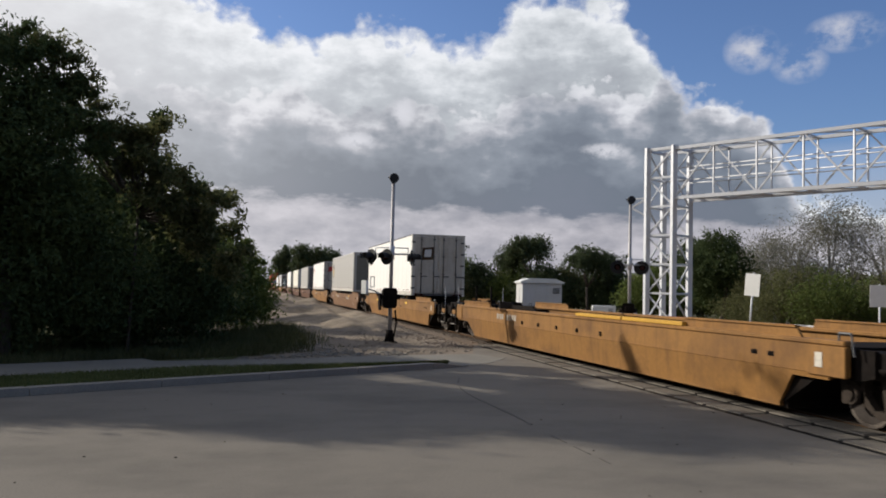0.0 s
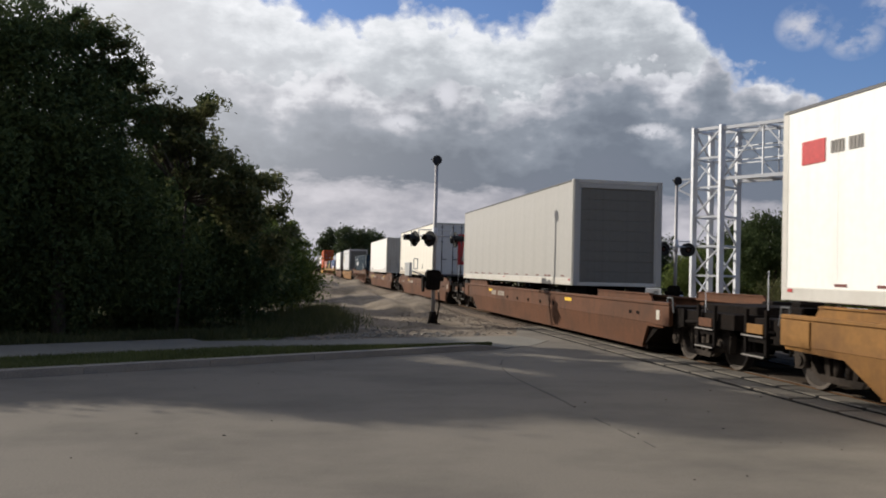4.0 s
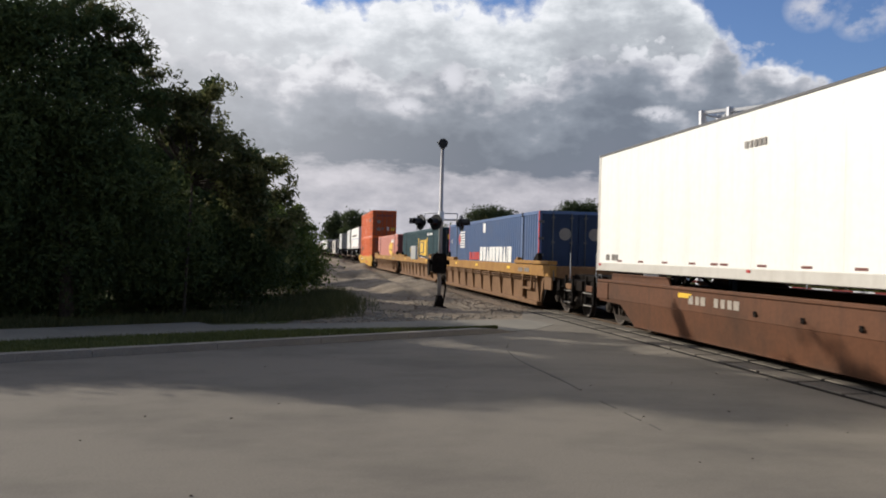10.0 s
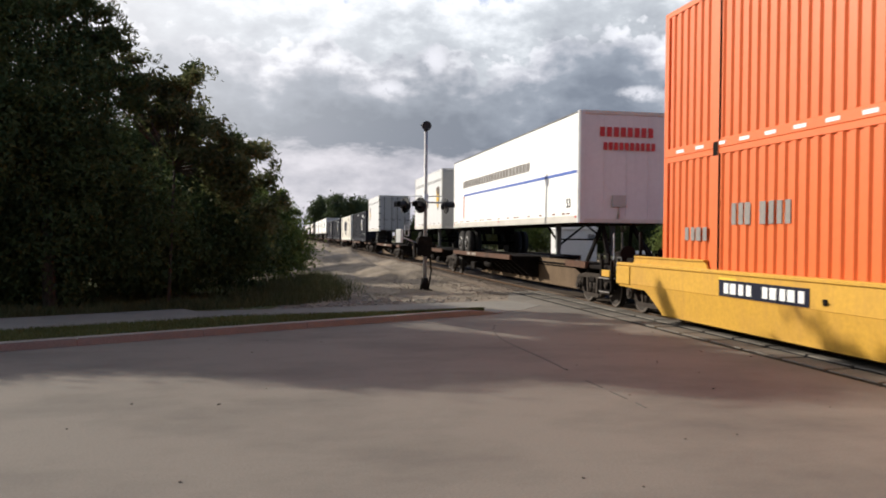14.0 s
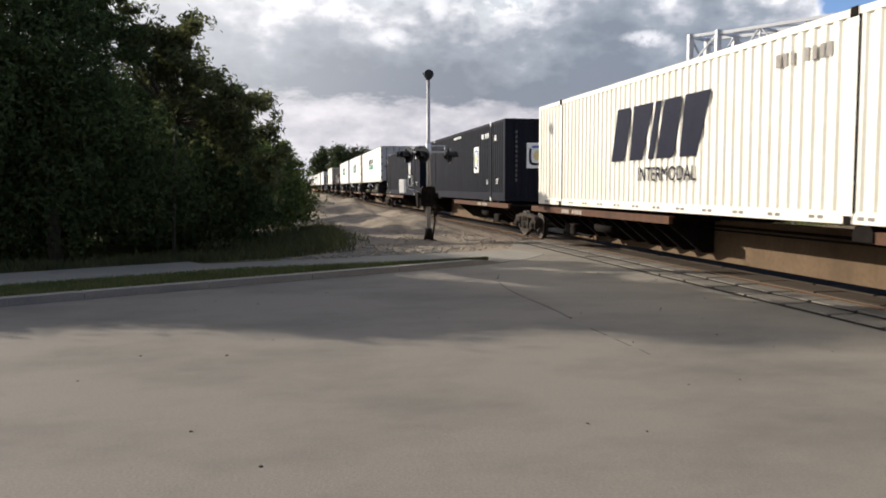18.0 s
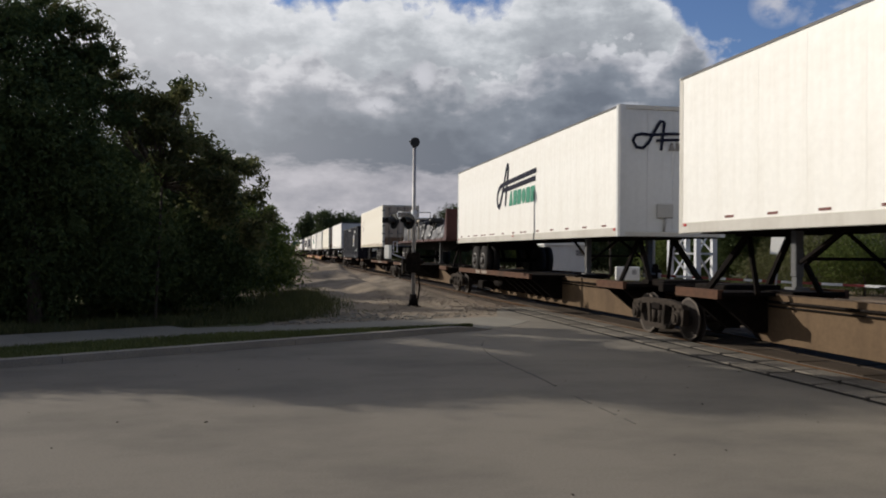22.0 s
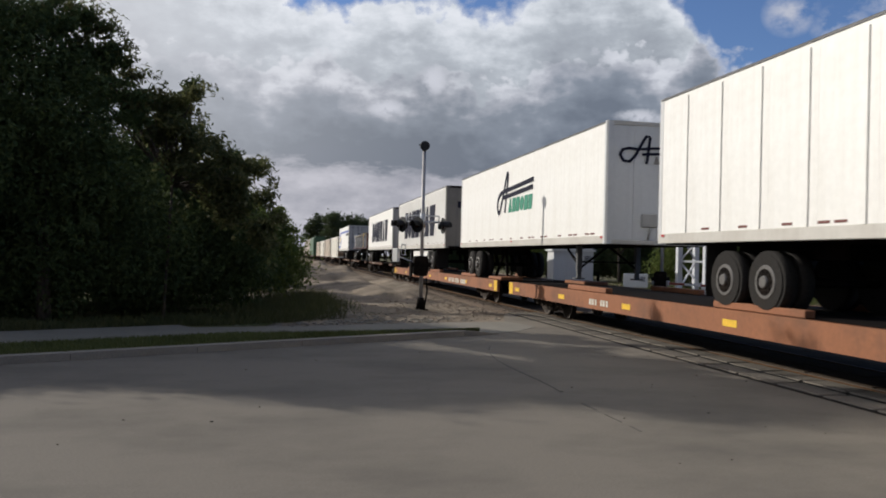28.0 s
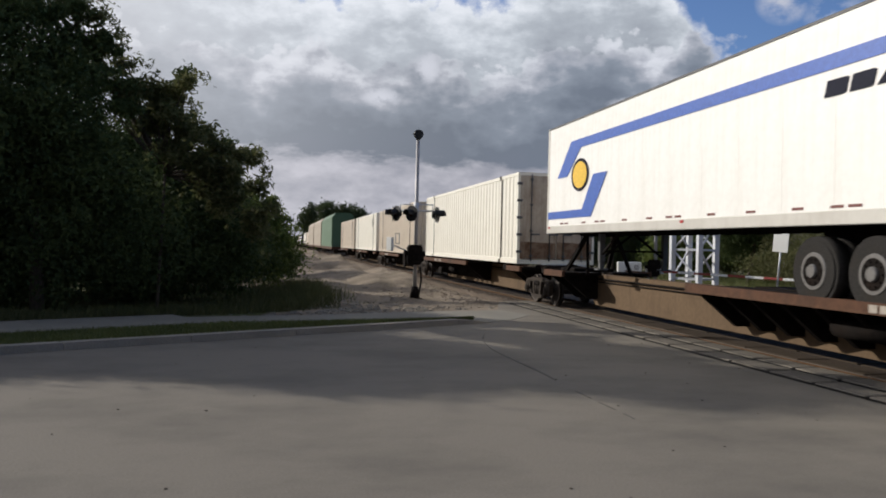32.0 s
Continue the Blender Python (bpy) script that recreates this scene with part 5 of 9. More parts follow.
        tree(190 + k, (x, y, 0), [(rnd.uniform(-1.7, 1.7), rnd.uniform(-1, 1), top - 0.55 - flat * 2.2 * f * rnd.random(), rnd.uniform(0.45, 0.8)) for f in (0, 0.1, 0.3, 0.5, 0.8, 1.0, 1.0)], n, 0.12, leaf_far, "open-crowned tree standing over the scrub across the track", 0.12, group="scrub across the track", spread=1.5, sprays=40)
    tree(140, (25.5, 40.5, 0), [(0, 0, 3.3, 1.6), (1.1, 0, 2.4, 1.3), (-1.0, 0.3, 2.5, 1.4), (0.2, 0, 4.4, 0.95), (-0.6, 0, 4.7, 0.6), (1.3, 0.2, 3.7, 0.8), (-1.5, 0.2, 3.6, 0.7)], 17000, 0.085, leaf_dark, "dense dark green tree across the track", 0.14, group="scrub across the track", sprays=60)
    # bare grey trees hung with dry growth
    for k, (az, d, h) in enumerate(((36.5, 44, 5.6), (38.8, 43, 6.4), (41.5, 45, 6.0), (44.0, 42, 5.6), (34.6, 50, 5.0))):
        rnd = random.Random(150 + k)
        x, y = d * math.sin(radians(az)), d * math.cos(radians(az))
        tree(150 + k, (x, y, 0), [(rnd.uniform(-1.6, 1.6), rnd.uniform(-1, 1), h * f, 0.95) for f in (0.45, 0.55, 0.62, 0.7, 0.78, 0.86, 0.92)], 5200, 0.06, leaf_dry, "bare grey tree hung with dry twigs, across the track", 0.12, grey_bark, group="dry trees", spread=1.6)
        tree(160 + k, (x - 2.5, y - 3.5, 0), [(0, 0, rnd.uniform(1.3, 2.2), 1.2), (1.3, 0, 1.0, 1.1), (-1.3, 0, rnd.uniform(1.0, 1.6), 1.1)], 6000, 0.07, (leaf_olive, leaf_bright)[k % 2], "low yellow-green bush in the scrub across the track", 0.06, category="bush", group="bushes across the track")
    # leafless poles among them
    for k, (az, d, h) in enumerate(((35.6, 46, 6.2), (36.2, 44, 5.4), (34.9, 47, 5.0), (40.4, 43, 5.6))):
        x, y = d * math.sin(radians(az)), d * math.cos(radians(az))
        tree(180 + k, (x, y, 0), [(0.2, 0, h * 0.95, 0.2), (-0.3, 0.1, h * 0.75, 0.25), (0.35, 0, h * 0.6, 0.25)], 120, 0.05, leaf_dry, "bare dead tree with thin limbs, across the track", 0.07, grey_bark, group="dry trees", spread=1.4)


def blades(name, label, area, count, height, seed, kind=None):
    """Grass, as many bent blades."""
    rnd = random.Random(seed)
    vs, fs = [], []
    while len(fs) < count:
        p = area(rnd)
        if p is None:
            continue
        tall = 1.0
        if isinstance(p, tuple):
            p, tall = p
        h = height * tall * rnd.uniform(0.5, 1.4)
        a = rnd.uniform(0, 6.28)
        w = Vector((math.cos(a), math.sin(a), 0)) * 0.006 * (1 + height * 4)
        lean = Vector((rnd.gauss(0, 0.35), rnd.gauss(0, 0.35), 1)) * h
        k = len(vs)
        vs += [p - w, p + w, p + lean]
        fs.append((k, k + 1, k + 2))
    return tagged(new(name, quads(name, kind or blade, vs, fs)), label, "grass", kind="stuff")


def build_grass():
    def strip(r):
        e = -20 * r.random() ** 1.2 - 0.2
        return road_spot(e, 0.27 + (min(2.0, 0.12 - 0.355 * e) - 0.3) * r.random(), 0.085)
    blades("grass", "short mown grass on the strip behind the kerb", strip, 34000, 0.055, 5)
    def edge(r):
        e = 2.0 - 24 * r.random() ** 0.8
        if r.random() > min(1.0, max(0.0, (1.8 - e) / 4.5)):
            return None
        out = min(1.0, max(0.25, 0.35 - 0.16 * e)) * min(1.0, 0.45 + abs(noise.noise(Vector((e * 1.7, 2.0, 0)))) * 1.6)
        near = 4.35 + max(0.0, 0.9 + 0.4 * e)
        return road_spot(e + r.gauss(0, 0.3), near + 1.9 * r.random() ** 1.3 + abs(r.gauss(0, 0.12)), 0.0), out
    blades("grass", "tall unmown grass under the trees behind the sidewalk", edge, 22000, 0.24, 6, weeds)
    def tuft(r):
        x, y = r.gauss(1.2, 1.1), r.gauss(24.5, 3.2)
        return Vector((x, y, rough_height(x, y))) if (Vector((x, y)) - KERB).dot(AWAY) > 4.6 and x < 0.9 + r.gauss(0, 0.55) + 0.03 * (y - 20) else None
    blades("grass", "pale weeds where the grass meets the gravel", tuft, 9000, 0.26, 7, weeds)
    blades("grass", "rough grass across the track", lambda r: Vector((r.uniform(15, 60), r.uniform(30, 52), -0.03)), 30000, 0.30, 9)


def build_rubble():
    """Pale broken concrete scattered where the gravel meets the sidewalk."""
    rnd = random.Random(17)
    vs, fs = [], []
    for _ in range(260):
        p = road_spot(rnd.gauss(-0.6, 1.5), 3.2 + abs(rnd.gauss(0, 1.3)), -0.005)
        p.z = rough_height(p.x, p.y) + 0.004
        if p.x > 6.4:
            continue
        s, h = rnd.uniform(0.025, 0.10), rnd.uniform(0.01, 0.035)
        k = len(vs)
        ring = [Vector((math.cos(a) * s * rnd.uniform(0.6, 1.3), math.sin(a) * s * rnd.uniform(0.6, 1.3), 0)) for a in (0.2, 1.4, 2.6, 3.8, 5.0)]
        vs += [p + q for q in ring] + [p + q * 0.85 + Vector((0, 0, h)) for q in ring]
        fs += [(k + i, k + (i + 1) % 5, k + 5 + (i + 1) % 5, k + 5 + i) for i in range(5)] + [tuple(k + 5 + i for i in range(5))]
    tagged(new("rubble", quads("rubble", walk_concrete, vs, fs)), "pale broken concrete chips scattered on tan gravel", "rubble", kind="stuff")


build_ground()
build_rubble()
build_kerb()
build_track()
build_signals()
build_gantry()
build_far_side()
build_trees()
build_grass()

# ---- the train ----
# Cars and loads are built about a point on the rail top; y runs back along the train, -x faces the road.
SPEED = 22.19
MOVING = []                         # (thing, its place along the train)


def rolling(name, label, category, u, group=""):
    t = thing(name, label, category, group)
    MOVING.append((t, u))
    return t


def wheelset_truck(car, y, label="dusty cast truck with open side frames and two axles"):
    """A freight truck: two open side frames, bolster, springs and four wheels."""
    def frame_shape(bm):
        slab(bm, [(-1.12, 0.60), (-1.05, 0.70), (-0.5, 0.78), (0.5, 0.78), (1.05, 0.70), (1.12, 0.60), (0.5, 0.66), (-0.5, 0.66)], "x", -1.10, -0.98)
        slab(bm, [(-0.44, 0.18), (0.44, 0.18), (0.52, 0.28), (-0.52, 0.28)], "x", -1.12, -0.97)
        for s in (-1, 1):
            slab(bm, [(s * 0.44, 0.20), (s * 0.52, 0.20), (s * 0.98, 0.52), (s * 0.98, 0.64), (s * 0.86, 0.62)], "x", -1.10, -0.98)
            slab(bm, [(s * 0.24, 0.27), (s * 0.34, 0.27), (s * 0.40, 0.68), (s * 0.29, 0.68)], "x", -1.11, -0.97)
            slab(bm, [(s * 0.70, 0.30), (s * 0.76, 0.30), (s * 0.76, 0.68), (s * 0.68, 0.68)], "x", -1.10, -0.98)
            slab(bm, [(s * 1.02, 0.30), (s * 1.10, 0.30), (s * 1.14, 0.62), (s * 1.00, 0.64)], "x", -1.10, -0.98)
    fr = part("truck_frame", shape("truck_frame", truck_iron, frame_shape), car, (0, y, 0), label=label)
    part("truck_frame", shape("truck_frame", truck_iron, frame_shape), car, (0, y, 0), (0, 0, 180))
    part("spring_nest", shape("spring_nest", truck_iron, lambda bm: [rod(bm, (-1.05, s * 0.13, 0.28), (-1.05, s * 0.13, 0.54), 0.07, 10) for s in (-1, 1)]), fr)
    part("bolster", shape("bolster", dark_iron, lambda bm: box(bm, (-1.12, -0.2, 0.54), (1.12, 0.2, 0.70), 0.03)), fr)
    part("brake_beam", shape("brake_beam", dark_iron, lambda bm: (beam(bm, (-0.9, -0.42, 0.36), (0.9, -0.42, 0.36), 0.10), beam(bm, (-0.9, 0.42, 0.36), (0.9, 0.42, 0.36), 0.10), box(bm, (-0.5, -0.3, 0.3), (0.5, 0.3, 0.7)))), fr)
    for s in (-1, 1):
        part("bearing_cap", shape("bearing_cap", truck_iron, lambda bm: (rod(bm, (-1.16, 0, 0.44), (-0.92, 0, 0.44), 0.13, 14), rod(bm, (-1.19, 0, 0.44), (-1.16, 0, 0.44), 0.08, 10))), fr, (0, s * 0.89, 0))
        part("axle", shape("axle", wheel_steel, lambda bm: rod(bm, (-0.95, 0, 0.42), (0.95, 0, 0.42), 0.075, 10)), fr, (0, s * 0.89, 0))
        for x in (-1, 1):
            part("wheel", shape("wheel", wheel_steel, lambda bm: (rod(bm, (-0.065, 0, 0), (-0.03, 0, 0), 0.42, 32), rod(bm, (-0.03, 0, 0), (0.03, 0, 0), 0.36, 28), rod(bm, (0.03, 0, 0), (0.06, 0, 0), 0.44, 32), rod(bm, (-0.09, 0, 0), (0.09, 0, 0), 0.13, 12))), fr, (x * 0.78, s * 0.89, 0.42))
        part("wheel_rim", shape("wheel_rim", worn_steel, lambda bm: [slab(bm, [(0.425 * math.cos(t), 0.425 * math.sin(t)), (0.425 * math.cos(t + 0.262), 0.425 * math.sin(t + 0.262)), (0.375 * math.cos(t + 0.262), 0.375 * math.sin(t + 0.262)), (0.375 * math.cos(t), 0.375 * math.sin(t))], "x", -0.070, -0.064) for t in np.arange(24) * 0.2618]), fr, (-0.78, s * 0.89, 0.42), label="bright worn wheel rim")
    return fr


def well_end(car, y, way, paint):
    """The dark end of a well car past its painted sides: platform, steps, posts, brake gear and truck."""
    rot = (0, 0, 0) if way > 0 else (0, 0, 180)
    out, o = (1.3, 1.1) if way > 0 else (2.35, 1.45)
    def hang(name, me, at=(0, 0, 0), label="", parent=car):
        return part(name, me, parent, (0, y, 0) if at == (0, 0, 0) else (at[0] * (1 if way > 0 else -1), y + way * at[1], at[2]), rot, label)
    # Thick platform and added filler boxes, near black, stand for the gap's shade.
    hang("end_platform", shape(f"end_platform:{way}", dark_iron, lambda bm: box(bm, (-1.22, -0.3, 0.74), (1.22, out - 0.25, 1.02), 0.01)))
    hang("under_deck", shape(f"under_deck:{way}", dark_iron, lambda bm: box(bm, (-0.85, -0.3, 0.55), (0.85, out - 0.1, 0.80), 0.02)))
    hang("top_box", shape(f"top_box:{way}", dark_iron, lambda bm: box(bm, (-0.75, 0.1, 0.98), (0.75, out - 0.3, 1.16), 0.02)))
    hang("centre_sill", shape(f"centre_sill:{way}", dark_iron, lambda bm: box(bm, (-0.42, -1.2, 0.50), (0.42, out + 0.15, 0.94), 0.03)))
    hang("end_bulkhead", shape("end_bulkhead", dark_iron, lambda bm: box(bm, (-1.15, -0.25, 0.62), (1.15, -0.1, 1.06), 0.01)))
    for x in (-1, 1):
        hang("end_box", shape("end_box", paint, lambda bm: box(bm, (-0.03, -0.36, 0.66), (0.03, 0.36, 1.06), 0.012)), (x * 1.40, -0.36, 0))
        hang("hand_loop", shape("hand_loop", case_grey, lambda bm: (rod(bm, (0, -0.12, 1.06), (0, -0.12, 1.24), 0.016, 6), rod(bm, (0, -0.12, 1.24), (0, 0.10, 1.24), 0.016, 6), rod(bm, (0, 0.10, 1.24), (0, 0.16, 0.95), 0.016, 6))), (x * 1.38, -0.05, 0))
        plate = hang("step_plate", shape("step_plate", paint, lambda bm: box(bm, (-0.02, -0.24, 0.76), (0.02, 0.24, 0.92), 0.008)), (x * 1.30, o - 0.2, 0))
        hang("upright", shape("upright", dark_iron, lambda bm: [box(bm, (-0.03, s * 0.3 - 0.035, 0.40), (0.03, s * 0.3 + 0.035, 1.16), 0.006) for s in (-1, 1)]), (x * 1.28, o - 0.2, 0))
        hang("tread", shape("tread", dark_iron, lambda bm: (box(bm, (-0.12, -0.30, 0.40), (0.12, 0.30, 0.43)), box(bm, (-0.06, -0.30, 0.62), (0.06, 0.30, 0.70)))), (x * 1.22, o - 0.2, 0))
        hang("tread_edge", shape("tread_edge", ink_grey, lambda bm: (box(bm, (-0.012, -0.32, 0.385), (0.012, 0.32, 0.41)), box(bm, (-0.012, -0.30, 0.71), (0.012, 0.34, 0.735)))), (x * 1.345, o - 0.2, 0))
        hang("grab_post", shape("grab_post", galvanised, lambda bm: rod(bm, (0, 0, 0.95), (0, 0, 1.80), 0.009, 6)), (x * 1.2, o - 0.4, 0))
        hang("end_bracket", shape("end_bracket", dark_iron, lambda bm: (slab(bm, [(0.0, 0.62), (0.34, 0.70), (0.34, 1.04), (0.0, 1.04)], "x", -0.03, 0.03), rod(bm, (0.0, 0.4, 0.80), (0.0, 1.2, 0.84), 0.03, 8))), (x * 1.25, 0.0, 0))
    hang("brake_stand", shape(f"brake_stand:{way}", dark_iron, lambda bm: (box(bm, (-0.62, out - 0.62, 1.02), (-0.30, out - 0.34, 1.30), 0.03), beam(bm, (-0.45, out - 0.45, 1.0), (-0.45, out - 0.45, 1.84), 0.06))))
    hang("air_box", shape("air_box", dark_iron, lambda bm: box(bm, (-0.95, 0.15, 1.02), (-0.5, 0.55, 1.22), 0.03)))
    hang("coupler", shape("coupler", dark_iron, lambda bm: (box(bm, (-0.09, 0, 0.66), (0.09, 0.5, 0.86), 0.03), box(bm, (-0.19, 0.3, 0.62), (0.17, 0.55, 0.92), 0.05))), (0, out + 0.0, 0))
    hang("hose", shape("hose", rubber, lambda bm: [rod(bm, (0.3 + 0.06 * i, 0.1 * i, 0.62 - 0.26 * math.sin(math.pi * i / 5)), (0.36 + 0.06 * i, 0.1 * (i + 1), 0.62 - 0.26 * math.sin(math.pi * (i + 1) / 5)), 0.025, 6) for i in range(5)]), (0, out, 0))
    wheelset_truck(car, y + (0.65 if way < 0 else -1.0) * way)


def shades(paint):
    return {"tan car paint": "tan", "brown car paint": "red-brown", "worn brown car paint": "scuffed rusty-tan", "yellow car paint": "yellow", "ochre car paint": "ochre-topped", "tawny car paint": "tawny yellow"}.get(paint.name, "rusty")


def smooth_well(u0, u1, paint, words=False, top=1.09, decal=None, empty=False):
    """A well car whose plain painted sides run from u0 to u1, notched over the truck at the far end."""
    length, u = u1 - u0, (u0 + u1) / 2
    car = rolling("well_car", shades(paint) + (" empty" if empty else "") + " smooth-sided intermodal well car on the rails", "railcar", u, "well cars")
    h, a, b = length / 2, -length / 2 + 1.45, length / 2 - 2.1
    key = f"{length:.1f}{top:.2f}"
    fold = top - 0.41
    def lower(bm):
        slab(bm, [(-h + 0.35, fold), (h - 0.1, fold), (h - 0.1, fold - 0.07), (h - 1.45, fold - 0.10), (b, 0.17), (a, 0.17), (a - 0.36, fold - 0.07), (-h + 0.35, fold - 0.07)], "x", -1.40, -1.34)
        for v in bm.verts:
            v.co.x += 0.13 * (fold - v.co.z)
    for x in (-1, 1):
        r, f = (0, 0, 0 if x < 0 else 180), x > 0
        part("upper_side", shape("upper_side:" + key, paint, lambda bm: box(bm, (-1.405, -h, fold), (-1.34, h, top - 0.02), 0.008)), car, rot=r)
        part("side", shape("well_side:" + key, paint, lower), car, rot=r, flip=f)
        part("top_chord", shape("top_chord:" + key, paint, lambda bm: (box(bm, (-1.43, -h + 0.02, top - 0.02), (-1.26, h - 0.02, top + 0.05), 0.015))), car, rot=r)
        part("bottom_chord", shape("bottom_chord:" + key, paint, lambda bm: box(bm, (-1.33, a, 0.12), (-1.22, b, 0.22), 0.01)), car, rot=r, flip=f)
        # raised guides over the ends of the well
        guide = shape("guide", paint, lambda bm: (slab(bm, [(0, 0), (3.2, 0), (3.1, 0.15), (0.12, 0.15)], "x", -0.02, 0.02), box(bm, (-0.05, 0.1, 0.13), (0.05, 3.1, 0.16)), [slab(bm, [(0.02, 0), (0.18, 0), (0.02, 0.13)], "y", y, y + 0.02) for y in (0.4, 1.5, 2.7)]))
        part("guide", guide, car, (x * 1.33, -h + 0.95, top + 0.05))
        part("guide", guide, car, (x * 1.33, h - 3.95, top + 0.05))
    part("floor", shape("well_floor:" + key, dark_iron, lambda bm: (box(bm, (-1.26, a, 0.14), (1.26, b, 0.22)), [box(bm, (-1.26, y - 0.1, 0.1), (1.26, y + 0.1, 0.28)) for y in np.linspace(a, b, 7)])), car)
    for e, y in ((-1, a), (1, b)):
        part("bulkhead", shape(f"bulkhead:{top}", dark_iron, lambda bm: slab(bm, [(0, 0.2), (0.08, 0.2), (0.9, top - 0.4), (1.2, top - 0.04), (0, top - 0.04)], "x", -1.3, 1.3)), car, (0, y, 0), (0, 0, 0 if e > 0 else 180))
        well_end(car, e * h, e, paint)
    # hooks, plates and stencils along the side
    for k in range(5):
        part("tie_hook", shape("tie_hook", dark_iron, lambda bm: (box(bm, (-1.43, -0.04, 0), (-1.40, 0.04, 0.09), 0.006), box(bm, (-1.44, -0.07, 0.02), (-1.43, 0.0, 0.06)))), car, (0, -2.5 + k * 1.3, top - 0.33))
    for y in (-h + 1.55, -h + 1.95):
        part("bolt_plate", shape("bolt_plate", dark_iron, lambda bm: (box(bm, (-1.416, -0.07, 0), (-1.40, 0.07, 0.07), 0.006), rod(bm, (-1.43, 0, 0.035), (-1.41, 0, 0.035), 0.02, 6))), car, (0, y, top - 0.26))
    part("placard", shape("placard", ink_cream, lambda bm: box(bm, (-1.437, 0, 0), (-1.431, 0.15, 0.20), 0.004)), car, (0, -h + 0.42, top - 0.32))
    if empty:
        for y in (-h + 4.0, -h + 6.42):
            part("yellow_strip", shape("long_strip", yellow_car, lambda bm: box(bm, (-1.44, 0, 0), (-1.30, 2.38, 0.075), 0.01)), car, (0, y, top + 0.05), label="worn pale yellow edge strip")
        # Dark shape on the chord, its kind unknown.
        part("folded_stop", shape("folded_stop", dark_iron, lambda bm: (slab(bm, [(0, 0), (3.4, 0), (3.2, 0.20), (2.2, 0.22), (2.0, 0.12), (0.3, 0.14)], "x", -1.28, -1.2), box(bm, (-1.3, 2.2, 0.0), (-0.9, 3.0, 0.2), 0.02))), car, (0, 2.0, top + 0.05))
    else:
        part("yellow_strip", shape(f"yellow_strip:{top}", ink_yellow, lambda bm: [box(bm, (-1.412, y, top - 0.16), (-1.404, y + 0.55, top - 0.07)) for y in (-6, 3)]), car, (0, h - 8.0, 0))
    bars(car, -1.406, h - 6.75, h - 4.85, top - 0.27, top - 0.11, 8, (ink_pale if decal is None else decal))
    if words:
        text_on(car, "53", -h + 3.4, 0.36, 0.36, ink_pale, -1.385)
        bars(car, -1.406, -4.0, -2.0, top - 0.38, top - 0.2, 9, ink_pale)
        for y in (h - 1.6, h - 2.4, h - 2.75):
            bars(car, -1.406, y, y + 0.22, top - 0.30, top - 0.16, 2, ink_pale)
    return car


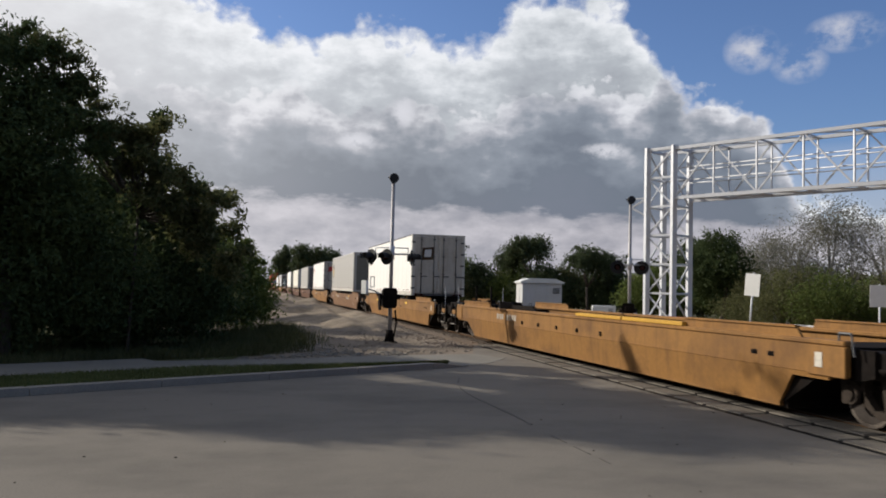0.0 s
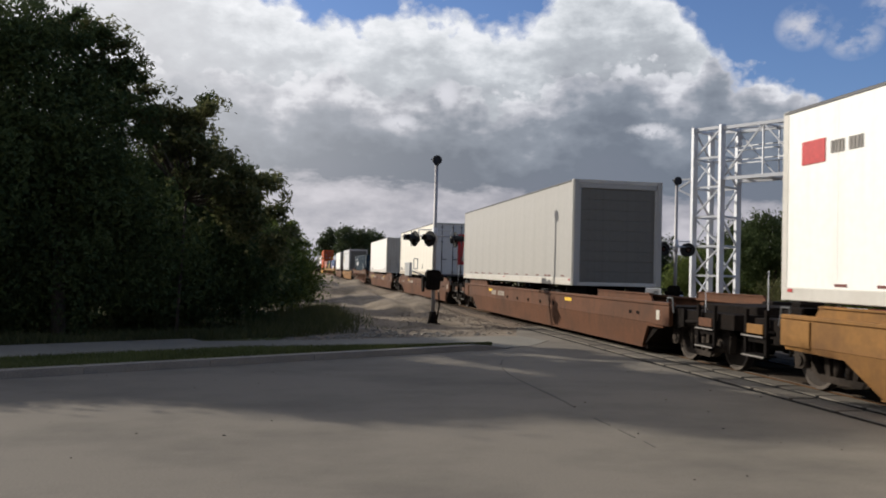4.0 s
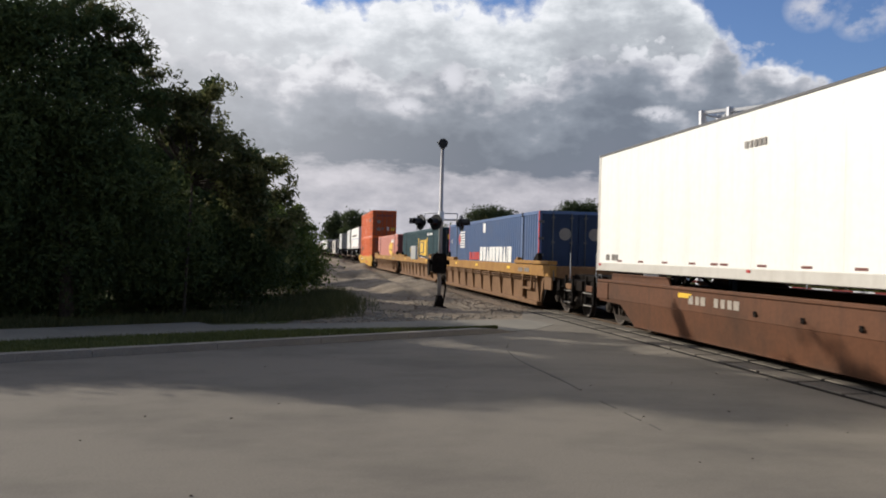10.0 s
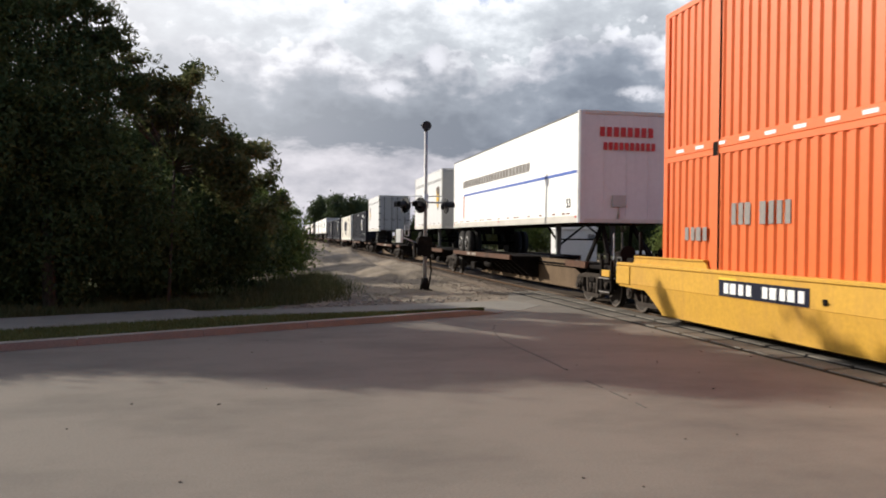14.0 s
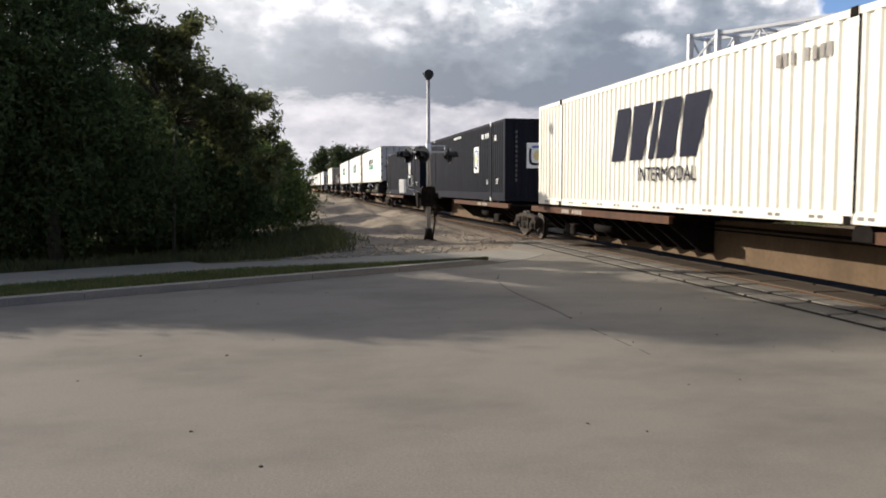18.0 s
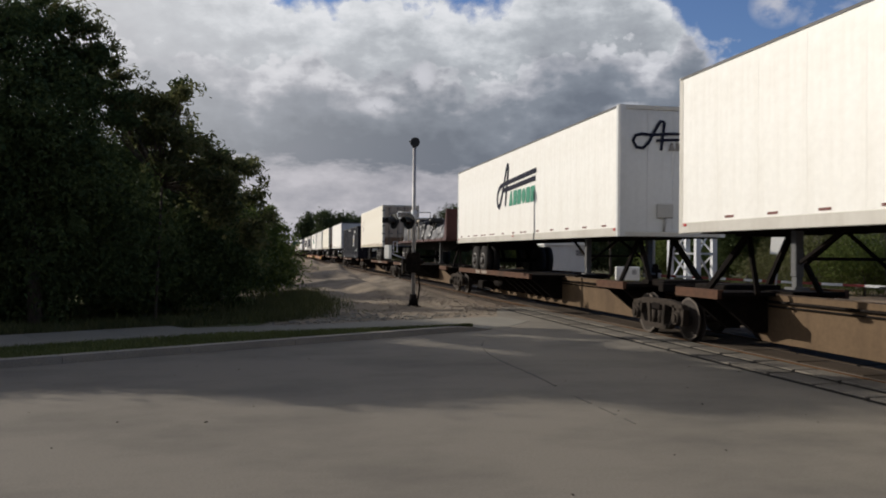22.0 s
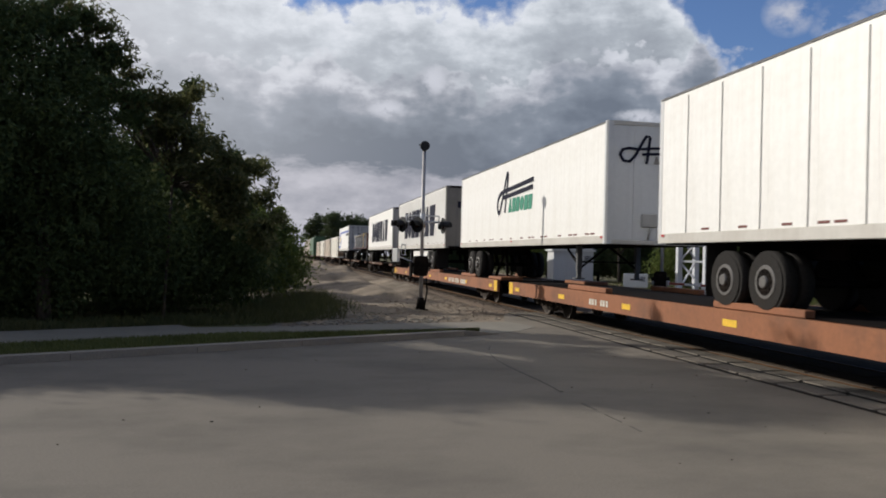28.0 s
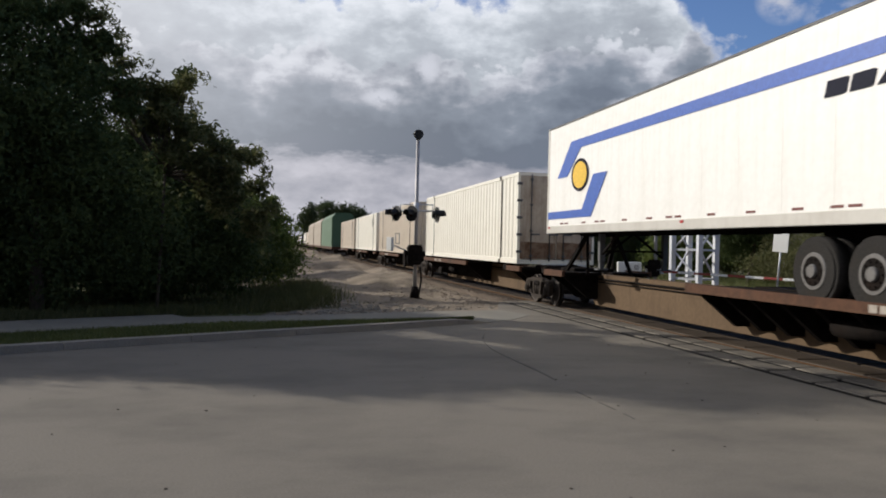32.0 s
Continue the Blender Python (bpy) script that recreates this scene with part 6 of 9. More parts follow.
def ribbed_well(u0, u1, paint, top_paint, ends=(True, True), marks="pale"):
    """A well car with a deep top chord and tapered posts along its sides."""
    length, u = u1 - u0, (u0 + u1) / 2
    car = rolling("well_car", f"{shades(top_paint)} ribbed intermodal well car with tapered side posts", "railcar", u, "well cars")
    h, key = length / 2, f"{length:.1f}"
    a, b = -h + (1.4 if ends[0] else 1.5), h - (2.15 if ends[1] else 1.5)      # where the side reaches down
    for x in (-1, 1):
        r, f = (0, 0, 0 if x < 0 else 180), x > 0
        part("side", shape(f"ribbed_side:{key}{ends}", paint, lambda bm: slab(bm, [(a, 0.16), (b, 0.16), (b + 0.62, 1.06), (a - 0.4, 1.06)], "x", -1.33, -1.29)), car, rot=r, flip=f)
        part("top_chord", shape("deep_chord:" + key, top_paint, lambda bm: (box(bm, (-1.46, -h, 1.05), (-1.27, h, 1.40), 0.015))), car, rot=r)
        part("bottom_chord", shape(f"low_chord:{key}{ends}", paint, lambda bm: box(bm, (-1.45, a, 0.12), (-1.27, b, 0.24), 0.01)), car, rot=r, flip=f)
        for i in range(11):
            y = a + 0.05 + i * (b - a - 0.1) / 10
            part("post", shape("taper_post", paint, lambda bm: (slab(bm, [(-1.46, 1.06), (-1.36, 0.22), (-1.33, 0.22), (-1.33, 1.06)], "y", -0.015, 0.015), box(bm, (-1.465, -0.08, 0.98), (-1.33, 0.08, 1.06)), slab(bm, [(-0.10, 1.06), (-0.045, 0.22), (0.045, 0.22), (0.10, 1.06)], "x", -1.345, -1.335))), car, (0, y, 0), r)
        for z in (0.90, 0.98):
            part("pipe", shape(f"pipe:{key}{ends}", paint, lambda bm: rod(bm, (-1.40, a, 0), (-1.40, b, 0), 0.022, 8)), car, (0, 0, z), r, flip=f)
        for e in (-1, 1):
            part("walkway", shape("walkway", top_paint, lambda bm: (box(bm, (-1.5, -2.0, 1.42), (-1.22, 2.0, 1.53), 0.01), box(bm, (-1.46, 1.7, 1.40), (-1.2, 1.95, 1.62), 0.02))), car, (0, e * (h - 2.1) * (1 if x < 0 else -1), 0), r)
        part("door_stop", shape("door_stop", dark_iron, lambda bm: slab(bm, [(-0.3, 1.4), (0.3, 1.4), (0.26, 1.62), (0.0, 1.74), (-0.16, 1.78)], "x", -1.38, -1.24)), car, (0, a + 0.4, 0), r, flip=f)
        part("door_stop", shape("door_stop", dark_iron, lambda bm: None), car, (0, b - 0.4, 0), r, flip=f)
    part("step_frame", shape("step_frame", paint, lambda bm: (beam(bm, (-1.42, -0.5, 0.62), (-1.42, 0.5, 0.62), 0.07), beam(bm, (-1.42, -0.5, 0.62), (-1.42, -0.5, 1.05), 0.07), beam(bm, (-1.42, 0.5, 0.3), (-1.42, 0.5, 1.05), 0.09))), car, (0, a + 1.2, 0))
    part("floor", shape(f"well_floor:{key}{ends}", dark_iron, lambda bm: box(bm, (-1.26, a, 0.14), (1.26, b, 0.22))), car)
    for e, y in ((-1, a), (1, b)):
        part("bulkhead", shape("ribbed_bulkhead", dark_iron, lambda bm: slab(bm, [(0, 0.2), (0.08, 0.2), (0.75, 1.0), (0.9, 1.38), (0, 1.38)], "x", -1.27, 1.27)), car, (0, y, 0), (0, 0, 0 if e > 0 else 180))
        part("end_sill", shape("end_sill", paint, lambda bm: (box(bm, (-1.27, -0.12, 0.95), (1.27, 0.12, 1.38), 0.02), box(bm, (-0.4, -1.4, 0.6), (0.4, 0.1, 1.0), 0.02))), car, (0, e * (h - 0.15), 0), (0, 0, 0 if e > 0 else 180))
        if ends[0 if e < 0 else 1]:
            well_end(car, e * h, e, paint)
        elif not any(ends):
            wheelset_truck(car, e * h)
    bars(car, -1.466, a + 0.9, a + 2.3, 1.14, 1.28, 7, ink_grey)
    if marks == "white":
        text_on(car, "53", 7.44, 0.40, 0.60, ink_cream, -1.336)
        bars(car, -1.336, 4.82, 5.49, 0.61, 0.82, 3, ink_cream)
        bars(car, -1.336, 3.24, 4.22, 0.61, 0.84, 5, ink_cream)
    for y in (-5, 0.4, 5):
        part("reflector", shape("reflector", ink_yellow, lambda bm: box(bm, (-1.468, 0, 1.2), (-1.462, 0.45, 1.3))), car, (0, y, 0))
    return car


def spine_car(u0, u1, paint, load="", flip=False, inset=0.0):
    """One unit of a spine car: a centre sill, side platforms and a hitch, on shared trucks."""
    length, u = u1 - u0, (u0 + u1) / 2
    car = rolling("spine_car", "rusty brown skeleton car with a narrow spine and side platforms", "railcar", u, "spine cars")
    h, key = length / 2, f"{length:.1f}"
    f = -1 if flip else 1
    part("spine", shape("spine:" + key, spine_tan, lambda bm: slab(bm, [(-h + 0.1, 0.98), (h - 0.1, 0.98), (h - 0.1, 0.80), (h - 1.7, 0.72), (h - 2.3, 0.14), (-h + 2.3, 0.14), (-h + 1.7, 0.72), (-h + 0.1, 0.80)], "x", -0.16, 0.16)), car, label="deep tan centre spine")
    part("air_pipe", shape("air_pipe:" + key, dark_iron, lambda bm: (rod(bm, (-0.20, -h + 1, 0.86), (-0.20, h - 1, 0.86), 0.025, 8), rod(bm, (-0.19, -h + 1, 0.78), (-0.19, h - 1, 0.78), 0.016, 8))), car)
    # side platforms, long under the trailer's wheels and short at the hitch
    for a, b in ((h - 10.9, h - 1.4), (-h + 1.2, -h + 2.7)):
        a, b = sorted((a * f, b * f))
        k2 = f"{b - a:.1f}"
        for x in (-1, 1):
            r = (0, 0, 0 if x < 0 else 180)
            sill = part("side_sill", shape("side_sill:" + k2, paint, lambda bm: slab(bm, [(-1.30, 0.91), (-1.22, 0.91), (-1.22, 1.02), (-1.16, 1.07), (-1.30, 1.07)], "y", -(b - a) / 2, (b - a) / 2)), car, (0, (a + b) / 2, 0), r)
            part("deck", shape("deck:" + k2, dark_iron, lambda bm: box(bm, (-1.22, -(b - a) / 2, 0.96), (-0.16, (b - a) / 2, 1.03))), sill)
            # Extra brackets packed on the near side to darken the spine behind.
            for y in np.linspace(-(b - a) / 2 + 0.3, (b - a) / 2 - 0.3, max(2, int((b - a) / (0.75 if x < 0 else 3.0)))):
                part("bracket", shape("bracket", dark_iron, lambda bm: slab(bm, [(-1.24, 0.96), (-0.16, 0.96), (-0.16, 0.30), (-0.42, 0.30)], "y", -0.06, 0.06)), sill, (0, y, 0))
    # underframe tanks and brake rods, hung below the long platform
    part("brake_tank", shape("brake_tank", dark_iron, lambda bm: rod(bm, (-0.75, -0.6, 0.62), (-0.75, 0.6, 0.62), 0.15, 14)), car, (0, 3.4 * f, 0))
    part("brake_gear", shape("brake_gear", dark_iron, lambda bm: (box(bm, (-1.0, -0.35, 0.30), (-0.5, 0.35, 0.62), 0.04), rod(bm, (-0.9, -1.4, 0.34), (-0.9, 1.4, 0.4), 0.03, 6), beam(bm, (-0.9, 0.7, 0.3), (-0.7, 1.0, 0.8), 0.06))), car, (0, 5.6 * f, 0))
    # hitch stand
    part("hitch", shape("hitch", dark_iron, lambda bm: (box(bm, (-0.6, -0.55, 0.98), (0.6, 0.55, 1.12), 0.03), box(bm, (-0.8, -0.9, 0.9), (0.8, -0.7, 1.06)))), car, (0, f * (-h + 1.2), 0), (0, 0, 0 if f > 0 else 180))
    def stand(bm):
        for x in (-1, 1):
            beam(bm, (x * 0.62, -0.1, 1.05), (x * 0.42, 0.9, 2.06), 0.10)
            beam(bm, (x * 0.62, 1.5, 1.0), (x * 0.42, 0.9, 2.06), 0.08)
        box(bm, (-0.55, 0.65, 2.02), (0.55, 1.15, 2.12), 0.02)
    if load == "trailer":
        part("hitch_stand", shape("hitch_stand", dark_iron, stand), car, (0, f * (-h + 1.35), 0), (0, 0, 0 if f > 0 else 180))
    if load == "box":
        for y in (-h + 3.0, h - 3.0):
            for x in (-1, 1):
                part("pedestal", shape("pedestal", dark_iron, lambda bm: slab(bm, [(-0.2, 0.92), (0.2, 0.92), (0.2, 1.06), (0.12, 1.16), (-0.12, 1.16), (-0.2, 1.06)], "x", -0.14, 0.14)), car, (x * 1.12, y, 0))
    bars(car, -1.302, f * (h - 5.2) - 0.7, f * (h - 5.2) + 0.9, 0.935, 1.04, 8, ink_pale)
    wheelset_truck(car, -h + inset)
    if u1 == 387.3:
        wheelset_truck(car, h - 1.8)
    if inset:
        part("end_mass", shape("end_mass", dark_iron, lambda bm: (box(bm, (-1.2, -0.1, 0.90), (1.2, 1.2, 1.0), 0.02), box(bm, (-0.55, -0.35, 0.45), (0.55, 0.9, 0.92), 0.04), box(bm, (-0.90, -0.05, 1.0), (-0.50, 0.25, 1.36), 0.03), rod(bm, (-0.7, -0.05, 1.3), (-0.7, -0.1, 1.3), 0.2, 16), beam(bm, (-1.15, 0.0, 0.35), (-1.15, 0.0, 1.3), 0.05), beam(bm, (-1.15, 0.5, 0.35), (-1.15, 0.5, 1.3), 0.05), [rod(bm, (-1.15, 0, z), (-1.15, 0.5, z), 0.015, 6) for z in (0.4, 0.7, 1.0, 1.28)])), car, (0, -h, 0), label="dark end platform with brake wheel and steps")
    return car


def flat_car(u0, u1, paint):
    """A flat car with a long painted side sill."""
    length, u = u1 - u0, (u0 + u1) / 2
    car = rolling("flat_car", "orange-brown flat car with a long painted side sill", "railcar", u, "flat cars")
    h, key = length / 2, f"{length:.1f}"
    part("deck", shape("flat_deck:" + key, dark_iron, lambda bm: box(bm, (-1.3, -h + 0.25, 0.80), (1.3, h - 0.25, 0.90))), car)
    for x in (-1, 1):
        r = (0, 0, 0 if x < 0 else 180)
        part("side_sill", shape("flat_sill:" + key, paint, lambda bm: slab(bm, [(-1.42, 0.50), (-1.34, 0.50), (-1.34, 0.86), (-1.22, 0.90), (-1.42, 0.90)], "y", -h + 0.25, h - 0.25)), car, rot=r)
        part("bridge_plate", shape("bridge_plate", paint, lambda bm: box(bm, (-1.25, -0.9, 0.90), (-0.45, 0.9, 1.0), 0.02)), car, (0, (h - 1.3) * x, 0), r)
        for i in range(3):
            part("deck_rail", shape("deck_rail", paint, lambda bm: box(bm, (-1.28, -1.3, 0.90), (-1.10, 1.3, 1.02), 0.015)), car, (0, -8 + 7.5 * i, 0), r)
    part("spine", shape("flat_spine:" + key, dark_iron, lambda bm: slab(bm, [(-h + 0.2, 0.80), (h - 0.2, 0.80), (h - 2.4, 0.45), (-h + 2.4, 0.45)], "x", -0.35, 0.35)), car)
    part("brake_tank", shape("brake_tank", dark_iron, lambda bm: None), car, (0, -1.5, -0.08))
    for y in np.linspace(-h + 1.2, h - 1.2, 7):
        part("stripe", shape("yellow_stripe", ink_yellow, lambda bm: box(bm, (-1.426, -0.22, 0.62), (-1.42, 0.22, 0.74))), car, (0, y, 0))
    for y0, y1, n in ((-5.92, -4.67, 7), (-6.90, -6.11, 4), (-8.15, -7.15, 5)):
        bars(car, -1.422, y0, y1, 0.57, 0.75, n, ink_cream)
    bars(car, -1.422, 5.2, 6.4, 0.60, 0.74, 7, ink_cream)
    for e in (-1, 1):
        part("end_mark", shape("end_mark", ink_yellow, lambda bm: box(bm, (-1.427, -0.2, 0.52), (-1.42, 0.2, 0.88))), car, (0, e * (h - 0.5), 0))
        wheelset_truck(car, e * (h - 3.4))
    part("hitch_stand", shape("hitch_stand", dark_iron, lambda bm: (beam(bm, (-0.6, -0.1, 0.9), (-0.4, 0.9, 2.0), 0.10), beam(bm, (0.6, -0.1, 0.9), (0.4, 0.9, 2.0), 0.10), box(bm, (-0.55, 0.65, 1.98), (0.55, 1.15, 2.08), 0.02))), car, (0, -h + 1.9, 0))
    return car


# ---- marks ----
def bars(owner, x, y0, y1, z0, z1, n, ink, slant=0.0):
    """Unread lettering, as plain bars on a side that faces -x."""
    pitch, tall = (y1 - y0) / n, z1 - z0
    wide = pitch > 0.3 and tall > 0.25
    pick = random.Random(n * 7 + int(z0 * 100))
    pairs = (((0.02, 0.42), (0.52, 0.80)), ((0.02, 0.28), (0.38, 0.84)))
    strokes = [(i, p, q) for i in range(n) for p, q in (pairs[i * 3 % 5 % 2] if wide else ((0.05, 0.82),))]
    for i, p, q in strokes:
        lean = slant
        if not wide and i == n // 2 and n > 5:
            continue
        w = pitch * (q - p) * (1.0 if wide else pick.choice((1.0, 0.8)))
        def build(bm):
            slab(bm, [(0, 0), (w, 0), (w - lean * tall, tall), (-lean * tall, tall)], "x", -0.006, 0)
        part("lettering", shape(f"bar:{w:.3f}{tall:.2f}{lean}", ink, build), owner, (x, y0 + (i + p) * pitch, z0))


FORMS = {
    "b": [(0.0, 0.0), (0.88, 0.0), (1.0, 0.08), (1.0, 0.92), (0.88, 1.0), (0.0, 1.0)],
    "i": [(0.1, 0.0), (0.9, 0.0), (0.9, 1.0), (0.1, 1.0)],
    "p": [(0.0, 0.0), (1.0, 0.0), (0.66, 1.0), (0.34, 1.0)],
    "w": [(0.16, 0.0), (0.84, 0.0), (1.0, 1.0), (0.0, 1.0)],
    "o": [(0.5 + 0.5 * math.cos(k * math.tau / 20), 0.5 + 0.5 * math.sin(k * math.tau / 20)) for k in range(20)],
}


def spaced(forms, gap):
    """Where each form begins and how wide it is, over a run of length one."""
    wide = [{"i": 0.42, "w": 1.25}.get(f, 1.0) for f in forms]
    whole = sum(wide) + gap * (len(forms) - 1)
    at = 0.0
    for f, w in zip(forms, wide):
        yield FORMS[f], at / whole, w / whole
        at += w + gap


def blocks(owner, x, y0, y1, z0, z1, forms, ink, slant=0.0, gap=0.16):
    """A painted name as plain filled shapes from y0 to y1 on a side that faces -x."""
    tall = z1 - z0
    for outline, at, w in spaced(forms, gap):
        pts = [(y0 + (y1 - y0) * (at + p * w) - slant * tall * q, z0 + tall * q) for p, q in outline]
        decal(owner, pts, ink, x + 0.002, name="lettering")


def end_blocks(owner, y, x0, x1, z0, z1, forms, ink, gap=0.16):
    for outline, at, w in spaced(forms, gap):
        end_decal(owner, [(x0 + (x1 - x0) * (at + p * w), z0 + (z1 - z0) * q) for p, q in outline], ink, y)


def end_bars(owner, y, x0, x1, z0, z1, n, ink):
    pitch, tall = (x1 - x0) / n, z1 - z0
    for i in range(n):
        part("lettering", shape(f"end_bar:{pitch:.3f}{tall:.2f}", ink, lambda bm: slab(bm, [(0, 0), (0.7 * pitch, 0), (0.7 * pitch, tall), (0, tall)], "y", -0.006, 0)), owner, (x0 + i * pitch, y, z0))


def text_on(owner, words, y, z, size, ink, x):
    """Readable words on a side that faces -x, starting at y."""
    cu = bpy.data.curves.new("lettering", "FONT")
    cu.body, cu.size, cu.extrude = words, size, 0.003
    cu.materials.append(ink)
    ob = new("lettering", cu)
    ob.parent = owner
    ob.matrix_basis = pose(x - 0.004, y, z, 90, 0, -90)
    return ob


def decal(owner, outline, ink, x=-1.3, lift=0.0, name="decal"):
    key = f"{name}:{x:.3f}{lift:.3f}" + "".join(f"{a:.2f},{b:.2f};" for a, b in outline[:6])
    return part(name, shape(key, ink, lambda bm: slab(bm, outline, "x", x - 0.006 - lift, x - lift)), owner)


def end_decal(owner, outline, ink, y, lift=0.0):
    key = f"end_decal:{y:.2f}{lift:.3f}" + "".join(f"{a:.2f},{b:.2f};" for a, b in outline[:6])
    return part("decal", shape(key, ink, lambda bm: slab(bm, outline, "y", y - 0.006 - lift, y - lift)), owner)


def shield(owner, y, z, s):
    """A brown shield with a golden centre."""
    out = [(y - s * 0.42, z + s * 0.5), (y, z + s * 0.58), (y + s * 0.42, z + s * 0.5), (y + s * 0.42, z - s * 0.1), (y + s * 0.2, z - s * 0.42), (y, z - s * 0.6), (y - s * 0.2, z - s * 0.42), (y - s * 0.42, z - s * 0.1)]
    decal(owner, out, ink_brown, name="shield")
    decal(owner, [(y + (a - y) * 0.85, z + (b - z) * 0.85) for a, b in out][2:7] + [(y - s * 0.1, z - s * 0.2), (y + s * 0.1, z + s * 0.1)], ink_yellow, lift=0.006)
    bars(owner, -1.312, y - s * 0.28, y + s * 0.28, z - s * 0.12, z + s * 0.16, 3, ink_yellow)


def squared(a):
    """A point on a rounded square of half-width one."""
    c, d = math.cos(a), math.sin(a)
    return math.copysign(abs(c) ** 0.5, c), math.copysign(abs(d) ** 0.5, d)


def ring_logo(owner, y, z, s, panel=True, thick=0.09):
    """A white panel with a broken blue ring round a golden sun."""
    if panel:
        decal(owner, [(y - s * 0.5, z - s * 0.62), (y + s * 0.5, z - s * 0.62), (y + s * 0.5, z + s * 0.62), (y - s * 0.5, z + s * 0.62)], ink_white, name="panel")
    for a0, a1, ink in ((1.0, 3.95, ink_blue if panel else ink_navy), (4.35, 7.0, ink_navy)):
        n = 14
        spots = [squared(a0 + (a1 - a0) * i / n) for i in range(n + 1)]
        decal(owner, [(y + s * 0.38 * p, z + s * 0.47 * q) for p, q in spots] + [(y + s * (0.38 - thick) * p, z + s * (0.46 - thick) * q) for p, q in spots[::-1]], ink, lift=0.006)
    if panel:
        decal(owner, disc(y, z, s * 0.17, s * 0.24), ink_sun, lift=0.007, name="sun_disc")


def ring_end(owner, x, z, s, y):
    end_decal(owner, [(x - s * 0.5, z - s * 0.55), (x + s * 0.5, z - s * 0.55), (x + s * 0.5, z + s * 0.55), (x - s * 0.5, z + s * 0.55)], ink_white, y)
    n = 14
    for a0, a1, ink in ((-0.8, 2.15, ink_blue), (2.5, 5.1, ink_navy)):
        spots = [squared(a0 + (a1 - a0) * i / n) for i in range(n + 1)]
        end_decal(owner, [(x + s * 0.40 * p, z + s * 0.43 * q) for p, q in spots] + [(x + s * 0.30 * p, z + s * 0.33 * q) for p, q in spots[::-1]], ink, y, 0.006)
    end_decal(owner, disc(x, z, s * 0.2, s * 0.22), ink_sun, y, 0.007)


def ribbon(owner, pts, wide, ink, lift, taper=1.0):
    """A flat painted stroke along a line of points on the side."""
    left, right = [], []
    for i, (p, q) in enumerate(pts):
        a, b = pts[max(0, i - 1)], pts[min(len(pts) - 1, i + 1)]
        d = math.hypot(b[0] - a[0], b[1] - a[1])
        n = (-(b[1] - a[1]) / d * wide / 2, (b[0] - a[0]) / d * wide / 2)
        left.append((p + n[0], q + n[1]))
        right.append((p - n[0], q - n[1]))
    decal(owner, left + right[::-1], ink, lift=lift, name="swash")


def swash(owner, y, z, sy, sz):
    """A slanted charcoal loop with two long bars, over green lettering."""
    def spots(*pts):
        return [(y + sy * a, z + sz * b) for a, b in pts]
    w = 0.075 * sy
    ribbon(owner, spots((0.20, 0.70), (0.22, 0.5), (0.27, 0.2), (0.36, -0.44)), w, ink_navy, 0.0)
    ribbon(owner, spots((0.19, 0.70), (0.25, 0.73), (0.32, 0.58), (0.42, 0.25), (0.55, -0.12), (0.64, -0.36), (0.71, -0.45), (0.78, -0.38), (0.82, -0.2), (0.80, -0.04), (0.72, 0.09), (0.60, 0.17)), w, ink_navy, 0.002)
    ribbon(owner, spots((0.62, 0.17), (0.40, 0.21), (-1.15, 0.34)), w * 0.9, ink_navy, 0.004)
    ribbon(owner, spots((0.46, 0.02), (-1.12, 0.14)), w * 0.9, ink_navy, 0.004)
    blocks(owner, -1.302, y + sy * 0.16, y - sy * 1.08, z - sz * 0.46, z - sz * 0.05, "pbbobb", ink_green, 0.12)


def end_swash(owner, y):
    """The charcoal loop and bars again, small, on a front wall."""
    def stroke(pts, wide, lift):
        left, right = [], []
        for i, (p, q) in enumerate(pts):
            a, b = pts[max(0, i - 1)], pts[min(len(pts) - 1, i + 1)]
            d = math.hypot(b[0] - a[0], b[1] - a[1])
            n = (-(b[1] - a[1]) / d * wide / 2, (b[0] - a[0]) / d * wide / 2)
            left.append((p + n[0], q + n[1]))
            right.append((p - n[0], q - n[1]))
        end_decal(owner, left + right[::-1], ink_navy, y, lift)
    stroke([(-0.22, 4.66), (-0.24, 4.5), (-0.30, 4.02)], 0.07, 0.0)
    stroke([(-0.22, 4.66), (-0.32, 4.68), (-0.46, 4.45), (-0.60, 4.2), (-0.74, 4.06), (-0.90, 4.08), (-0.98, 4.22), (-0.92, 4.34), (-0.78, 4.38), (-0.5, 4.36)], 0.07, 0.002)
    stroke([(-0.55, 4.36), (-0.1, 4.40), (0.95, 4.42)], 0.065, 0.004)
    stroke([(-0.42, 4.24), (0.0, 4.27), (0.95, 4.29)], 0.065, 0.004)
    end_blocks(owner, y, -0.12, 0.95, 4.02, 4.2, "pbbobb", ink_grey)


# ---- loads ----
HALF = 1.3


def lock_rod(owner, x, y, z0, z1):
    def build(bm):
        rod(bm, (0, 0, z0), (0, 0, z1), 0.018, 8)
        for f in (0.06, 0.35, 0.65, 0.94):
            box(bm, (-0.05, -0.02, z0 + (z1 - z0) * f - 0.03), (0.05, 0.03, z0 + (z1 - z0) * f + 0.03))
        box(bm, (0.0, -0.04, z0 + (z1 - z0) * 0.30), (0.28, -0.02, z0 + (z1 - z0) * 0.30 + 0.05))
    part("lock_rod", shape(f"lock_rod:{z0:.2f}{z1:.2f}", case_grey, build), owner, (x, y, 0))


